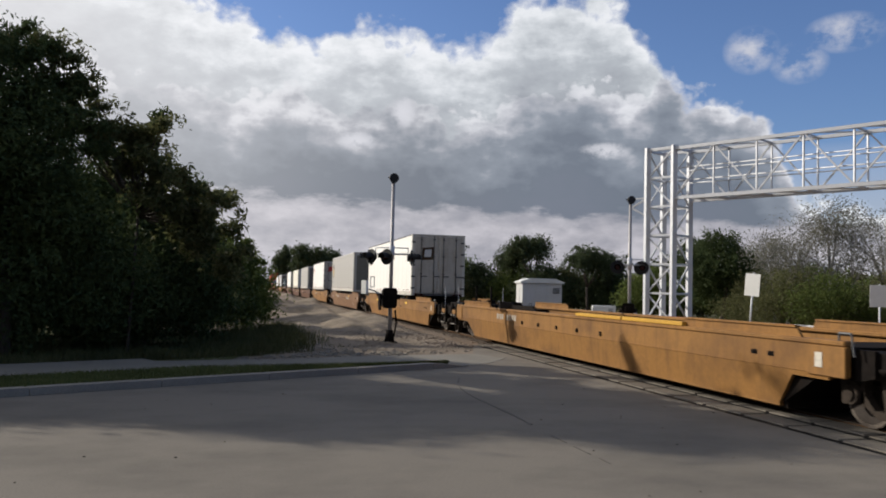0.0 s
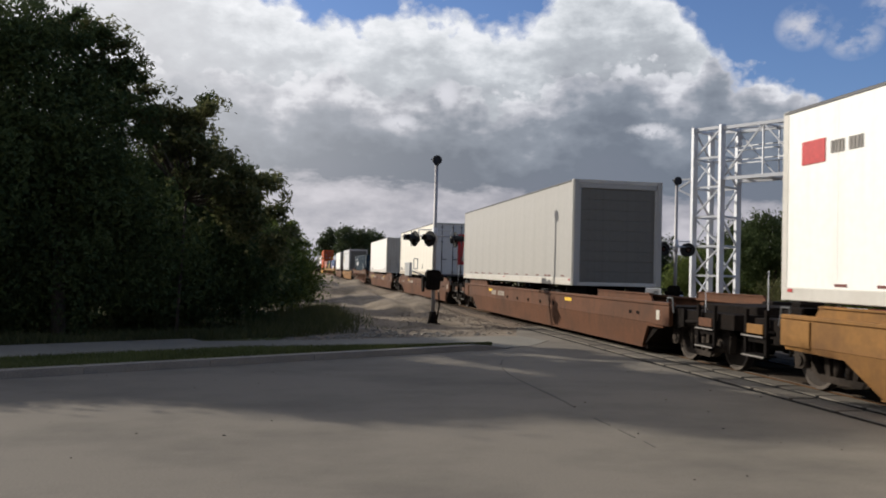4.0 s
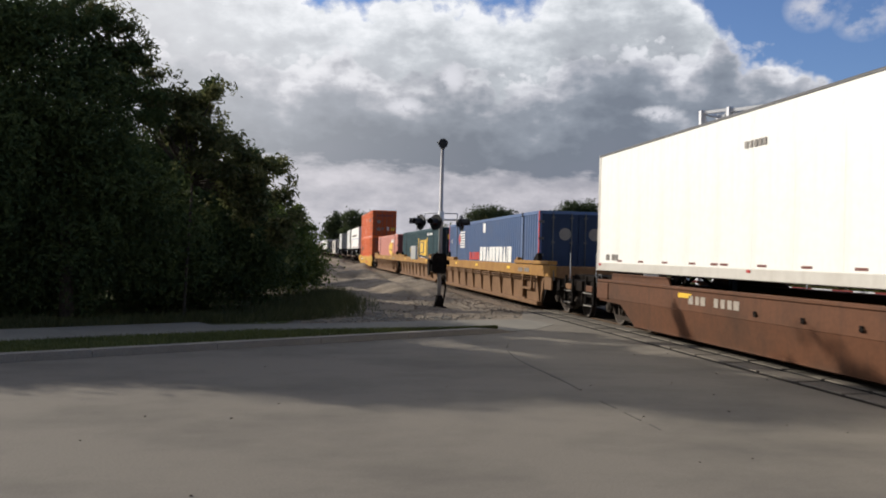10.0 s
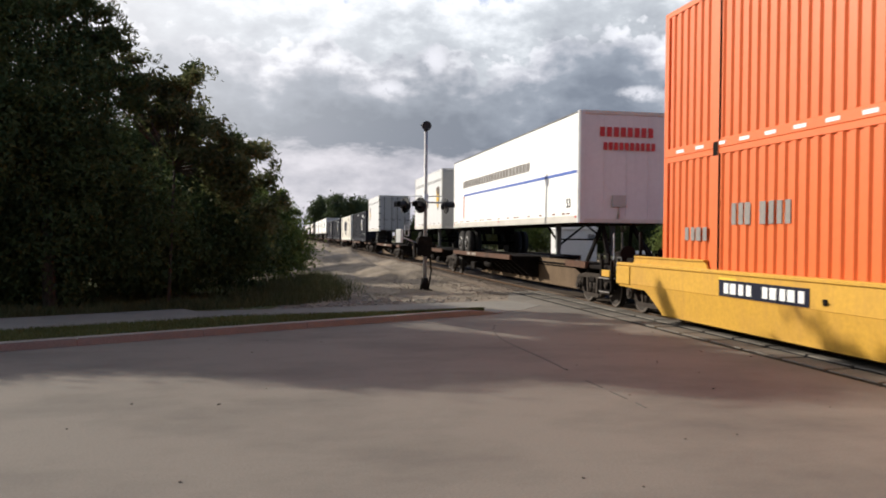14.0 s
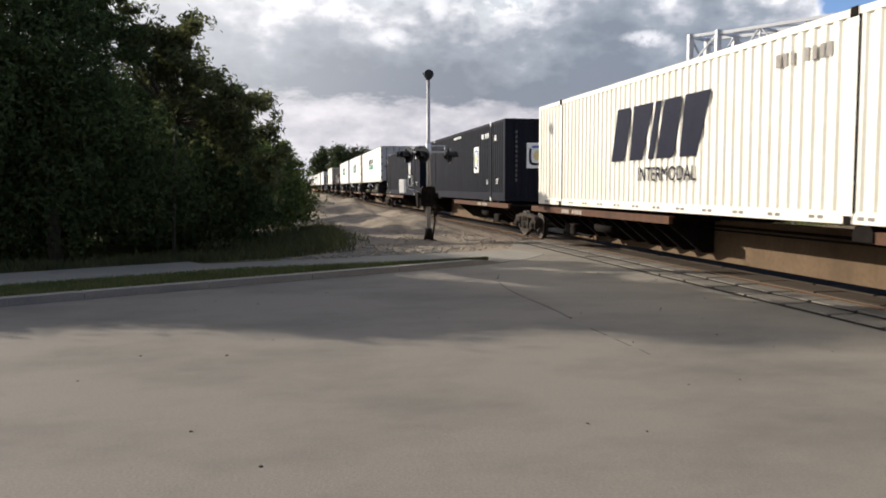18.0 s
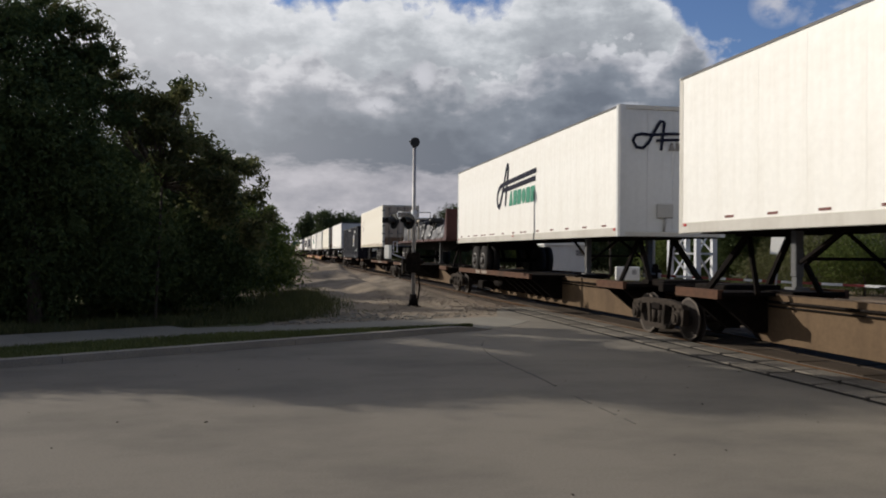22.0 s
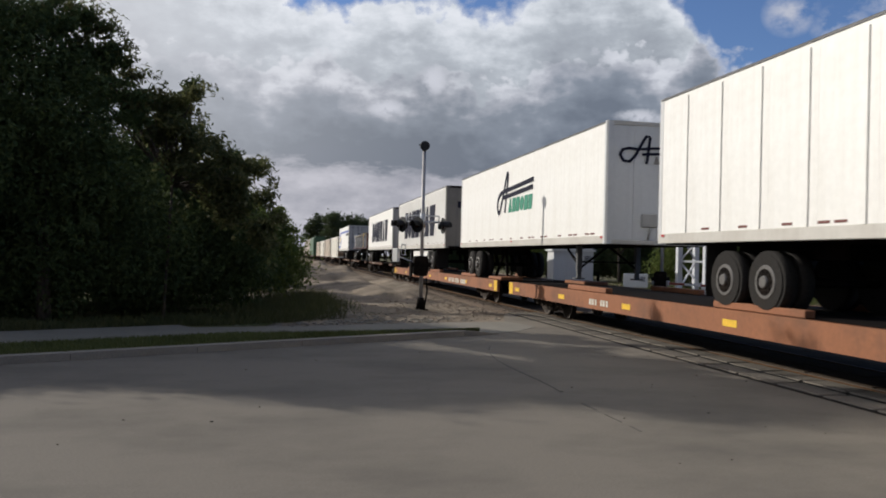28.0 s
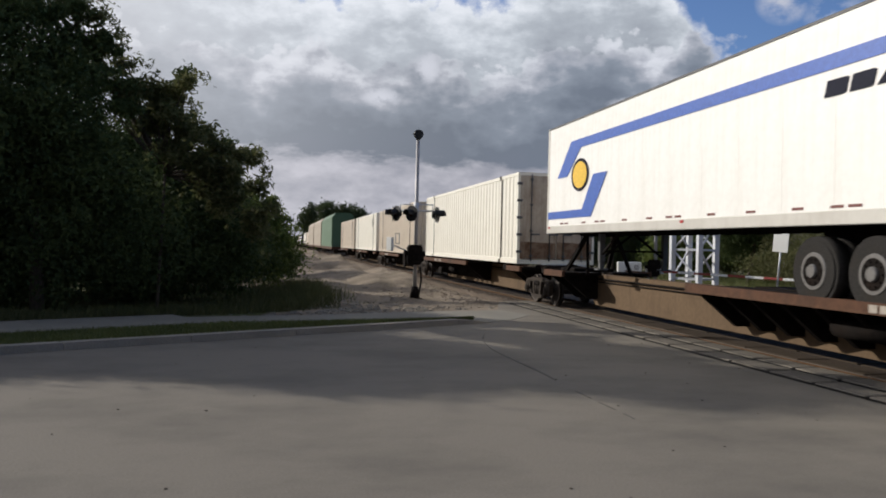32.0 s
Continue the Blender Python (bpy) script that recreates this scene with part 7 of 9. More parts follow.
def doors(owner, y, z0, z1, paint, rods=2):
    """Two rear doors with lock rods and hinges, facing -y."""
    for s in (-1, 1):
        d = part("door", shape(f"door:{z0:.2f}{z1:.2f}", paint, lambda bm: box(bm, (-0.605, -0.035, z0 + 0.1), (0.605, 0.0, z1 - 0.1), 0.012)), owner, (s * 0.615, y, 0))
        # A thin added panel stands in for the brown lower part of the doors.
        if paint is rusty_door:
            part("kick_plate", shape(f"kick_plate:{z0:.2f}", rust_plate, lambda bm: slab(bm, [(-0.59, z0 + 0.12), (0.59, z0 + 0.12), (0.59, z0 + 0.62), (-0.59, z0 + 0.66)], "y", -0.042, -0.036)), d, label="rusted brown kick plate")
        for k in range(rods):
            lock_rod(d, s * (-0.38 + 0.62 * k), -0.055, z0 + 0.04, z1 - 0.06)
        for z in np.linspace(z0 + 0.3, z1 - 0.4, 5):
            part("hinge", shape("hinge", case_grey, lambda bm: box(bm, (-0.12, -0.05, 0), (0.06, -0.035, 0.08))), d, (s * 0.60, 0, z))


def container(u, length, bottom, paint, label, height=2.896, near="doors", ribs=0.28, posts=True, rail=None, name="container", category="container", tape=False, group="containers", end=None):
    """A corrugated container whose near end is at u."""
    c = rolling(name, label, category, u + length / 2, group)
    h, z0, z1 = length / 2, bottom, bottom + height
    key = f"{length:.2f}{height:.2f}{bottom:.2f}"
    part("body", shape("body:" + key, paint, lambda bm: box(bm, (-HALF + 0.05, -h + 0.05, z0 + 0.06), (HALF - 0.02, h - 0.05, z1 - 0.03))), c)
    sill = 0.30 if paint is dark_box else 0.17
    def corrugated(bm):
        y, out = -h + 0.16, True
        pts = []
        n = int((length - 0.32) / ribs)
        step = (length - 0.32) / n
        for i in range(n):
            a = y + i * step
            pts += [(a, 0.042), (a + step * 0.16, 0.008), (a + step * 0.58, 0.008), (a + step * 0.74, 0.042)]
        pts.append((h - 0.16, 0.042))
        lo = [bm.verts.new((-HALF + d, yy, z0 + 0.16)) for yy, d in pts]
        hi = [bm.verts.new((-HALF + d, yy, z1 - 0.10)) for yy, d in pts]
        for i in range(len(pts) - 1):
            bm.faces.new((lo[i], lo[i + 1], hi[i + 1], hi[i]))
    part("side_wall", shape(f"side_wall:{key}{ribs}", paint, corrugated), c)
    for s in (-1, 1):
        part("bottom_rail", shape("bottom_rail:" + key, rail or paint, lambda bm: box(bm, (-HALF, -h, z0), (-HALF + 0.08, h, z0 + sill), 0.008)), c, rot=(0, 0, 0 if s < 0 else 180))
        part("top_rail", shape("top_rail:" + key, paint, lambda bm: box(bm, (-HALF, -h, z1 - 0.11), (-HALF + 0.07, h, z1), 0.008)), c, rot=(0, 0, 0 if s < 0 else 180))
        for e in (-1, 1):
            part("corner_post", shape("corner_post:" + key, paint, lambda bm: box(bm, (-0.09, -0.09, z0), (0.09, 0.09, z1), 0.012)), c, (s * (HALF - 0.09), e * (h - 0.09), 0))
    part("roof", shape("roof:" + key, paint, lambda bm: [box(bm, (-HALF + 0.07, y, z1 - 0.03), (HALF - 0.07, y + 0.45, z1 - 0.005)) for y in np.arange(-h + 0.1, h - 0.5, 0.6)]), c)
    if posts and length > 15:
        for y in (-h + 2.05, h - 2.05):
            p = part("lift_post", shape("lift_post:" + key, paint, lambda bm: (box(bm, (-HALF - 0.012, -0.10, z0), (-HALF + 0.05, 0.10, z1), 0.006))), c, (0, y, 0))
            for name, lo, hi in (("upper", z1 - 0.13, z1 + 0.015), ("lower", z0 - 0.01, z0 + 0.12)):
                part("casting", shape(f"casting:{name}{key}", white_sheet if paint is dark_box else dark_iron, lambda bm: box(bm, (-HALF - 0.018, -0.09, lo), (-HALF, 0.09, hi), 0.01)), p)
            part("seam", shape("seam:" + key, dark_iron, lambda bm: box(bm, (-HALF - 0.014, -0.125, z0 + 0.15), (-HALF + 0.01, -0.10, z1 - 0.1))), p)
    if near == "doors":
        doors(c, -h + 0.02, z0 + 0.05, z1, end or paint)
    else:
        def ribs_of(bm):
            pts = [(-1.2, 0.045)]
            for x in np.arange(-1.15, 1.05, 0.24):
                pts += [(x, 0.045), (x + 0.04, 0.012), (x + 0.14, 0.012), (x + 0.18, 0.045)]
            pts.append((1.2, 0.045))
            slab(bm, [(x, -h + d) for x, d in pts] + [(1.2, -h + 0.07), (-1.2, -h + 0.07)], "z", z0 + 0.14, z1 - 0.11)
        part("end_wall", shape("end_wall:" + key, paint, ribs_of), c)
    for z in (z1 - 0.12, z0):
        part("header", shape("header:" + key, paint, lambda bm: box(bm, (-HALF + 0.1, -h, 0), (HALF - 0.1, -h + 0.06, 0.12))), c, (0, 0, z))
    if tape:
        for y in np.arange(-h + 0.3, h - 0.5, 0.75):
            part("tape", shape("box_tape", ink_white, lambda bm: box(bm, (-HALF - 0.006, 0, 0.05), (-HALF, 0.3, 0.11))), c, (0, y, z0))
    return c


def road_wheel(owner, x, y, z, r=0.5):
    t = part("tyre", shape("tyre", rubber, lambda bm: (rod(bm, (-0.11, 0, 0), (0.11, 0, 0), r, 32), rod(bm, (-0.13, 0, 0), (0.13, 0, 0), r - 0.06, 32), rod(bm, (0.17, 0, 0), (0.40, 0, 0), r, 32))), owner, (x, y, z), (0, 0, 0 if x < 0 else 180))
    part("rim", shape("rim", rim_paint, lambda bm: (rod(bm, (-0.10, 0, 0), (-0.145, 0, 0), r * 0.58, 24, r * 0.53), rod(bm, (-0.12, 0, 0), (-0.19, 0, 0), 0.12, 14, 0.09))), t)
    part("hub_bolts", shape("hub_bolts", dark_iron, lambda bm: (rod(bm, (-0.146, 0, 0), (-0.150, 0, 0), r * 0.43, 20), [rod(bm, (-0.15, 0.17 * math.cos(a), 0.17 * math.sin(a)), (-0.165, 0.17 * math.cos(a), 0.17 * math.sin(a)), 0.018, 6) for a in np.arange(0, 6.2, 0.628)])), t)


def trailer(u, length, base, paint, label, rear_near=False, ribs=0.0, dark_front=None, height=4.1, gear=True, end_paint=None, axles=2, panels=True, group="trailers", cap=None, tail=1.55, shutter_end=False, wheels_near=None, air_x=-0.2):
    """A highway van trailer whose near end is at u; base is the height its tyres stand at."""
    t = rolling("trailer", label, "trailer", u + length / 2, group)
    h, z0, z1 = length / 2, base + height - 2.95, base + height
    key = f"{length:.2f}{z0:.2f}"
    rim = rail_paint
    part("body", shape("van_body:" + key, paint, lambda bm: box(bm, (-HALF + 0.02, -h + 0.03, z0 + 0.05), (HALF - 0.02, h - 0.03, z1 - 0.04), 0.02)), t)
    # side panels, each a sheet of its own
    n = max(3, round(length / 1.22))
    w = (length - 0.2) / n
    if panels:
        me = shape(f"side_panel:{key}", paint, lambda bm: box(bm, (-HALF + 0.006, 0.0015, z0 + 0.2), (-HALF + 0.022, w - 0.0015, z1 - 0.06), 0.001))
        for i in range(n):
            part("side_panel", me, t, (0, -h + 0.1 + i * w, 0))
    if ribs:
        me = shape(f"side_rib:{key}", paint, lambda bm: slab(bm, [(-HALF + 0.022, -0.04), (-HALF - 0.014, -0.022), (-HALF - 0.014, 0.022), (-HALF + 0.022, 0.04)], "z", z0 + 0.2, z1 - 0.12))
        for y in np.arange(-h + 0.35, h - 0.3, ribs):
            part("side_rib", me, t, (0, y, 0))
    part("bottom_rail", shape("van_bottom_rail:" + key, rim if paint is not cream_box else grimy_rail, lambda bm: box(bm, (-HALF - 0.008, -h, z0), (-HALF + 0.05, h, z0 + 0.2), 0.012)), t)
    part("top_rail", shape("van_top_rail:" + key, cap or case_grey, lambda bm: slab(bm, [(-HALF - 0.006, z1 - 0.055), (-HALF + 0.05, z1 - 0.055), (-HALF + 0.05, z1), (-HALF + 0.02, z1), (-HALF - 0.006, z1 - 0.02)], "y", -h, h)), t)
    part("roof", shape("van_roof:" + key, cap or paint, lambda bm: box(bm, (-HALF + 0.05, -h, z1 - 0.05), (HALF, h, z1 - 0.005), 0.01)), t)
    for s in (-1, 1):
        part("corner_post", shape("van_post:" + key, rim if rear_near else (end_paint or paint), lambda bm: slab(bm, [(-0.09, -0.03), (-0.05, -0.075), (0.07, -0.075), (0.07, 0.06), (-0.09, 0.06)], "z", z0, z1 - 0.01)), t, (s * (HALF - 0.07), -h + 0.04, 0))
        part("corner_post", shape("van_post:" + key, rim if rear_near else (end_paint or paint), lambda bm: None), t, (s * (HALF - 0.07), h - 0.04, 0), (0, 0, 180))
    # conspicuity tape and side markers
    dash = random.Random(int(u))
    for y in np.arange(-h + 0.7, h - 0.8, 1.22):
        for k in range(dash.choice((1, 1, 2))):
            part("tape", shape("van_tape", tape_red, lambda bm: box(bm, (-HALF - 0.002, 0, 0.235), (-HALF + 0.007, 0.26, 0.275))), t, (0, y + 0.36 * k, z0))
    for y in (-h + 0.15, 0, h - 0.27):
        part("side_marker", shape("side_marker", ink_red, lambda bm: box(bm, (-HALF - 0.02, 0, 0.13), (-HALF - 0.005, 0.12, 0.18))), t, (0, y, z0))
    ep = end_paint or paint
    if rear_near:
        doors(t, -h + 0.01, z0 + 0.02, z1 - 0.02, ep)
        part("rear_lamps", shape("rear_lamps:" + key, lens_red, lambda bm: [box(bm, (x, -h - 0.05, z0 + 0.02), (x + 0.16, -h - 0.02, z0 + 0.10)) for x in (-1.15, -0.9, 0.74, 0.99)]), t)
        part("bumper_beam", shape("bumper_beam:" + key, dark_iron, lambda bm: (beam(bm, (-1.15, -h + 0.1, base + 0.56), (1.15, -h + 0.1, base + 0.56), 0.10), beam(bm, (-0.55, -h + 0.1, base + 0.56), (-0.55, -h + 0.1, z0), 0.10), beam(bm, (0.55, -h + 0.1, base + 0.56), (0.55, -h + 0.1, z0), 0.10))), t)
    elif shutter_end:
        shutter = part("shutter", shape("shutter:" + key, dark_shutter, lambda bm: box(bm, (-HALF + 0.2, -h + 0.02, z0 + 0.1), (HALF - 0.2, -h + 0.028, z1 - 0.2))), t, label="dark grey roll-up door")
        slat = shape("slat", dark_shutter, lambda bm: box(bm, (-HALF + 0.2, 0.004, 0), (HALF - 0.2, 0.02, 0.28), 0.004))
        for z in np.arange(z0 + 0.12, z1 - 0.32, 0.285):
            part("slat", slat, shutter, (0, -h, z))
        for s in (-1, 1):
            part("jamb", shape("jamb:" + key, grey_box, lambda bm: box(bm, (-0.05, -h - 0.02, z0 + 0.1), (0.05, -h + 0.02, z1 - 0.1), 0.008)), t, (s * (HALF - 0.16), 0, 0))
        part("lintel", shape("lintel:" + key, grey_box, lambda bm: box(bm, (-HALF + 0.1, -h - 0.02, z1 - 0.24), (HALF - 0.1, -h + 0.02, z1 - 0.1), 0.008)), t)
    else:
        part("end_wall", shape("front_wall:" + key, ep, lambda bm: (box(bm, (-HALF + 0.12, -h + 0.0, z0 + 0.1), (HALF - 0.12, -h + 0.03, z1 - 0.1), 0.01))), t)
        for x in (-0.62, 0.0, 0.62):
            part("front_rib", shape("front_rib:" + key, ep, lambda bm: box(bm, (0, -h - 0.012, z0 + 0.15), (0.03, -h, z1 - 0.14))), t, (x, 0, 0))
        part("air_line_box", shape("air_line_box:" + key, dark_iron if air_x > 0 else grey_box, lambda bm: (box(bm, (-0.2, -h - 0.06, z0 + 0.42), (0.2, -h - 0.012, z0 + 0.74), 0.015), rod(bm, (-0.02, -h - 0.03, z0 + 0.12), (0.03, -h - 0.03, z0 + 0.42), 0.03, 8))), t, (air_x, 0, 0))
    part("end_rail", shape("end_rail:" + key, dark_front or rim, lambda bm: box(bm, (-HALF, -h - 0.02, -0.05), (HALF, -h + 0.05, 0.05), 0.01)), t, (0, 0, z1 - 0.05))
    part("end_rail", shape("end_rail_low:" + key, dark_front or (case_grey if rear_near else rim), lambda bm: box(bm, (-HALF, -h - 0.02, -0.05), (HALF, -h + 0.05, 0.05), 0.01)), t, (0, 0, z0 + 0.05))
    if gear:
        e = -1 if (rear_near if wheels_near is None else wheels_near) else 1      # the wheels' end
        ys = [e * (h - tail - 1.2 * k) for k in range(axles)]
        bogie = part("suspension", shape(f"suspension:{key}{axles}{e}{tail}", dark_iron, lambda bm: (box(bm, (-0.55, min(ys) - 0.8, z0 - 0.28), (-0.40, max(ys) + 0.8, z0), 0.01), box(bm, (0.40, min(ys) - 0.8, z0 - 0.28), (0.55, max(ys) + 0.8, z0), 0.01), [rod(bm, (-1.1, y, base + 0.5), (1.1, y, base + 0.5), 0.07, 10) for y in ys], [beam(bm, (s * 0.48, y, base + 0.5), (s * 0.48, y + 0.45, z0 - 0.1), 0.10) for y in ys for s in (-1, 1)])), t)
        for y in ys:
            for s in (-1, 1):
                road_wheel(t, s * 1.16, y, base + 0.5)
        for s in (-1, 1):
            part("mud_flap", shape(f"mud_flap:{key}", rubber, lambda bm: box(bm, (-0.3, 0, base + 0.18), (0.3, 0.02, z0))), t, (s * 0.9, e * (h - tail + 0.8), 0))
        ly = -e * (h - 2.9)
        for s in (-1, 1):
            leg = part("landing_leg", shape(f"landing_leg:{key}", case_grey, lambda bm: (box(bm, (-0.07, -0.07, base + 0.42), (0.07, 0.07, z0), 0.01), box(bm, (-0.055, -0.055, base + 0.25), (0.055, 0.055, base + 0.45)), box(bm, (-0.13, -0.13, base + 0.22), (0.13, 0.13, base + 0.26)))), t, (s * 0.85, ly, 0))
        part("leg_brace", shape(f"leg_brace:{key}{e}", dark_iron, lambda bm: (beam(bm, (-0.85, ly, base + 0.7), (0.85, ly, base + 0.7), 0.05), beam(bm, (-0.85, ly, base + 0.5), (0.0, ly, z0), 0.05), beam(bm, (0.85, ly, base + 0.5), (0.0, ly, z0), 0.05), beam(bm, (-0.85, ly, base + 0.6), (-0.85, ly + e * 1.1, z0), 0.05))), t)
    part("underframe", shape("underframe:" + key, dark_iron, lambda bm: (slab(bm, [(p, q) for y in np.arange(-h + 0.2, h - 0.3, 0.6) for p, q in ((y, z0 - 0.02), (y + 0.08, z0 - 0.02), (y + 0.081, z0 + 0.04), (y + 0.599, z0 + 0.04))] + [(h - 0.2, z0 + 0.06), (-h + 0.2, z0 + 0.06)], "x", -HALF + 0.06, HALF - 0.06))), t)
    return t


SILVER_LOAD = ((0.35, 3.3, 1.12, 0.72, 1, 0.45), (2.6, 5.0, 0.72, 0.60, 0, 0.25), (4.6, 6.7, 0.86, 0.82, 0, 0.2), (6.5, 10.6, 0.98, 0.86, 0, 0.05), (10.5, 13.3, 1.22, 1.02, 0, 0.08), (9.9, 13.1, 1.27, 1.12, 1, -0.25))
BLACK_LOAD = ((0.3, 2.2, 1.0, 1.12, 1, 0.2), (2.1, 4.7, 1.2, 1.2, 1, 0.0), (4.6, 6.3, 1.26, 1.22, 1, 0.0), (6.2, 8.1, 1.16, 1.16, 1, 0.0), (8.0, 11.2, 1.12, 1.12, 1, 0.0), (11.1, 13.8, 1.08, 1.08, 0, 0.0))


def tarp_bundle(t, key, y0, y1, deck, h0, h1, ink, lean, seed):
    """Boxed cargo under a tight, creased tarpaulin; lean draws the foot in or out."""
    half = 1.27 if lean >= 0 else 1.12
    sides = [(-1, f) for f in np.linspace(0, 1, 18)] + [(x, 1) for x in (-0.8, -0.4, 0, 0.4, 0.8)] + [(1, f) for f in (1, 0.66, 0.33, 0)]
    def crease(y, f):
        v = Vector((y * 0.8 + f * 0.9, f * 0.8, seed))
        w = Vector((y * 2.0 - f * 1.2, f * 1.2, seed * 0.7))
        x = Vector((y * 1.2 + f * 2.0, f * 3.5, seed * 1.3))
        return 0.13 * (0.35 - abs(noise.noise(v))) + 0.10 * (0.3 - abs(noise.noise(w))) + 0.06 * (0.3 - abs(noise.noise(x))) + 0.035 * (0.3 - abs(noise.noise(Vector((y * 4.5 + f * 5.0, f * 2.0 - y * 1.5, seed * 0.4)))))
    def build(bm):
        n = max(12, int((y1 - y0) * 22))
        rows = []
        for i in range(n + 1):
            y = y0 + (y1 - y0) * i / n
            hh = h0 + (h1 - h0) * i / n + 0.05 * noise.noise(Vector((y * 1.3, seed, 0)))
            end = min(1.0, 0.55 + 3.0 * min(i, n - i) / n * (y1 - y0))
            row = []
            for x, f in sides:
                c = crease(y, f) * (1.0 if x in (-1, 1) else 0.5)
                out = half * (1 - abs(lean) * (f ** 1.5 if lean > 0 else 0)) * (0.93 + 0.07 * end)
                drop = 0.06 if f == 1 and abs(x) == 1 else 0.0
                row.append(bm.verts.new((x * (out - 0.07) + (c if x == -1 else -c if x == 1 else 0), y, deck + 0.003 + hh * f * (0.86 + 0.14 * end) - drop + (c if f == 1 else 0))))
            rows.append(row)
        for a, b in zip(rows, rows[1:]):
            for i in range(len(a) - 1):
                bm.faces.new((a[i], a[i + 1], b[i + 1], b[i])).smooth = True
        bm.faces.new(rows[0])
        bm.faces.new(rows[-1][::-1])
    return part("tarp", shape("tarp:" + key, ink, build), t, label="crumpled silver tarpaulin" if ink is tarp_silver else "crumpled black tarpaulin")


def tarp_trailer(u, length, base, label, bulkhead=True, straps=(2.0, 3.4, 9.0)):
    """A flatbed trailer with tarped timber, and a maroon bulkhead at the near end."""
    t = rolling("flatbed_trailer", label, "trailer", u + length / 2, "trailers")
    h, deck = length / 2, base + 1.42
    key = f"{length:.1f}"
    part("deck", shape("bed:" + key, maroon, lambda bm: (box(bm, (-HALF, -h, deck - 0.12), (HALF, h, deck), 0.01))), t)
    part("side_rail", shape("bed_rail:" + key, maroon, lambda bm: box(bm, (-HALF - 0.03, -h, deck - 0.12), (-HALF, h, deck - 0.03), 0.008)), t, label="thin dark red side rail")
    part("frame", shape("bed_frame:" + key, dark_iron, lambda bm: [slab(bm, [(-h + 0.5, deck - 0.12), (h - 0.3, deck - 0.12), (h - 0.3, deck - 0.4), (-h + 3.5, deck - 0.62), (-h + 0.5, deck - 0.25)], "x", x - 0.06, x + 0.06) for x in (-0.48, 0.48)]), t)
    if bulkhead:
        part("bulkhead", shape("bed_bulkhead", maroon, lambda bm: box(bm, (-HALF, -0.06, deck - 0.1), (HALF, 0.06, deck + 1.30), 0.02)), t, (0, -h + 0.06, 0))
        for x in (-1.28, -0.5, 0.4, 1.2):
            part("bulkhead_post", shape("bulkhead_post", maroon, lambda bm: box(bm, (0, -0.10, deck), (0.08, -0.06, deck + 1.28), 0.01)), t, (x, -h + 0.06, 0))
        part("gusset", shape("gusset", maroon, lambda bm: slab(bm, [(0.06, deck), (0.5, deck), (0.06, deck + 1.2)], "x", -HALF, -HALF + 0.05)), t, (0, -h + 0.06, 0))
        part("rack_plate", shape("rack_plate", maroon, lambda bm: slab(bm, [(0.05, deck + 0.55), (0.75, deck + 0.5), (0.8, deck + 1.0), (0.0, deck + 1.05)], "y", -0.14, -0.10)), t, (0, -h + 0.06, 0))
    silver = not straps
    plan = SILVER_LOAD if silver else BLACK_LOAD
    for k, (a, b, h0, h1, ink, lean) in enumerate(plan):
        tarp_bundle(t, f"{int(u)}{k}", -h + a, -h + b, deck, h0, h1, (tarp_silver, tarp_black)[ink], lean, seed=u + 7 * k)
    if silver:
        for y in (7.0, 8.1, 9.2, 10.25):
            part("crate_post", shape("crate_post", crate_wood, lambda bm: box(bm, (-1.34, 0, deck), (-1.27, 0.09, deck + 0.95), 0.01)), t, (0, -h + y, 0), (0, 0, random.uniform(-1, 1)))
        part("crate_rail", shape("crate_rail", crate_wood, lambda bm: beam(bm, (-1.3, -h + 6.7, deck + 1.02), (-1.3, -h + 10.5, deck + 0.86), 0.09)), t)
    else:
        for y0, y1, z in ((1.6, 4.6, 1.24), (5.6, 8.0, 1.20), (8.1, 13.7, 1.16)):
            part("edge_board", shape(f"edge_board{y0}", crate_wood, lambda bm: box(bm, (-1.31, -h + y0, deck + z - 0.05), (-1.12, -h + y1, deck + z + 0.05), 0.01)), t)
        for y in np.arange(1.9, 10.4, 1.25):
            part("strap", shape("thin_strap", tarp_silver, lambda bm: box(bm, (-1.325, -0.022, deck - 0.05), (-1.315, 0.022, deck + 1.2))), t, (0, -h + y, 0), (random.uniform(-3, 3), 0, 0))
    for y in np.arange(0.9, length - 0.3, 1.5):
        part("stake", shape("deck_stake", (rust_deck), lambda bm: box(bm, (-HALF - 0.05, -0.03, deck - 0.13), (-HALF - 0.03, 0.03, deck + 0.02))), t, (0, -h + y, 0))
    for k, y in enumerate(straps):
        part("strap", shape(f"strap{k == 1}", ink_yellow if k == len(straps) - 1 else ink_white, lambda bm: (box(bm, (-1.36, -0.04, deck - 0.05), (-1.345, 0.04, deck + 1.2)), box(bm, (-1.36, -0.04, deck + 1.2), (1.3, 0.04, deck + 1.36)))), t, (0, -h + y, 0))
    for k in range(2):
        for s in (-1, 1):
            road_wheel(t, s * 1.12, h - 1.5 - 1.25 * k, base + 0.5)
    for k in range(2):
        part("axle", shape("bed_axle", dark_iron, lambda bm: rod(bm, (-1.1, 0, base + 0.5), (1.1, 0, base + 0.5), 0.08, 10)), t, (0, h - 1.5 - 1.25 * k, 0))
    for s in (-1, 1):
        part("landing_leg", shape("bed_leg", case_grey, lambda bm: (box(bm, (-0.07, -0.07, base + 0.3), (0.07, 0.07, deck - 0.15)), box(bm, (-0.14, -0.14, base + 0.24), (0.14, 0.14, base + 0.3)))), t, (s * 0.9, -h + 3.0, 0))
    return t


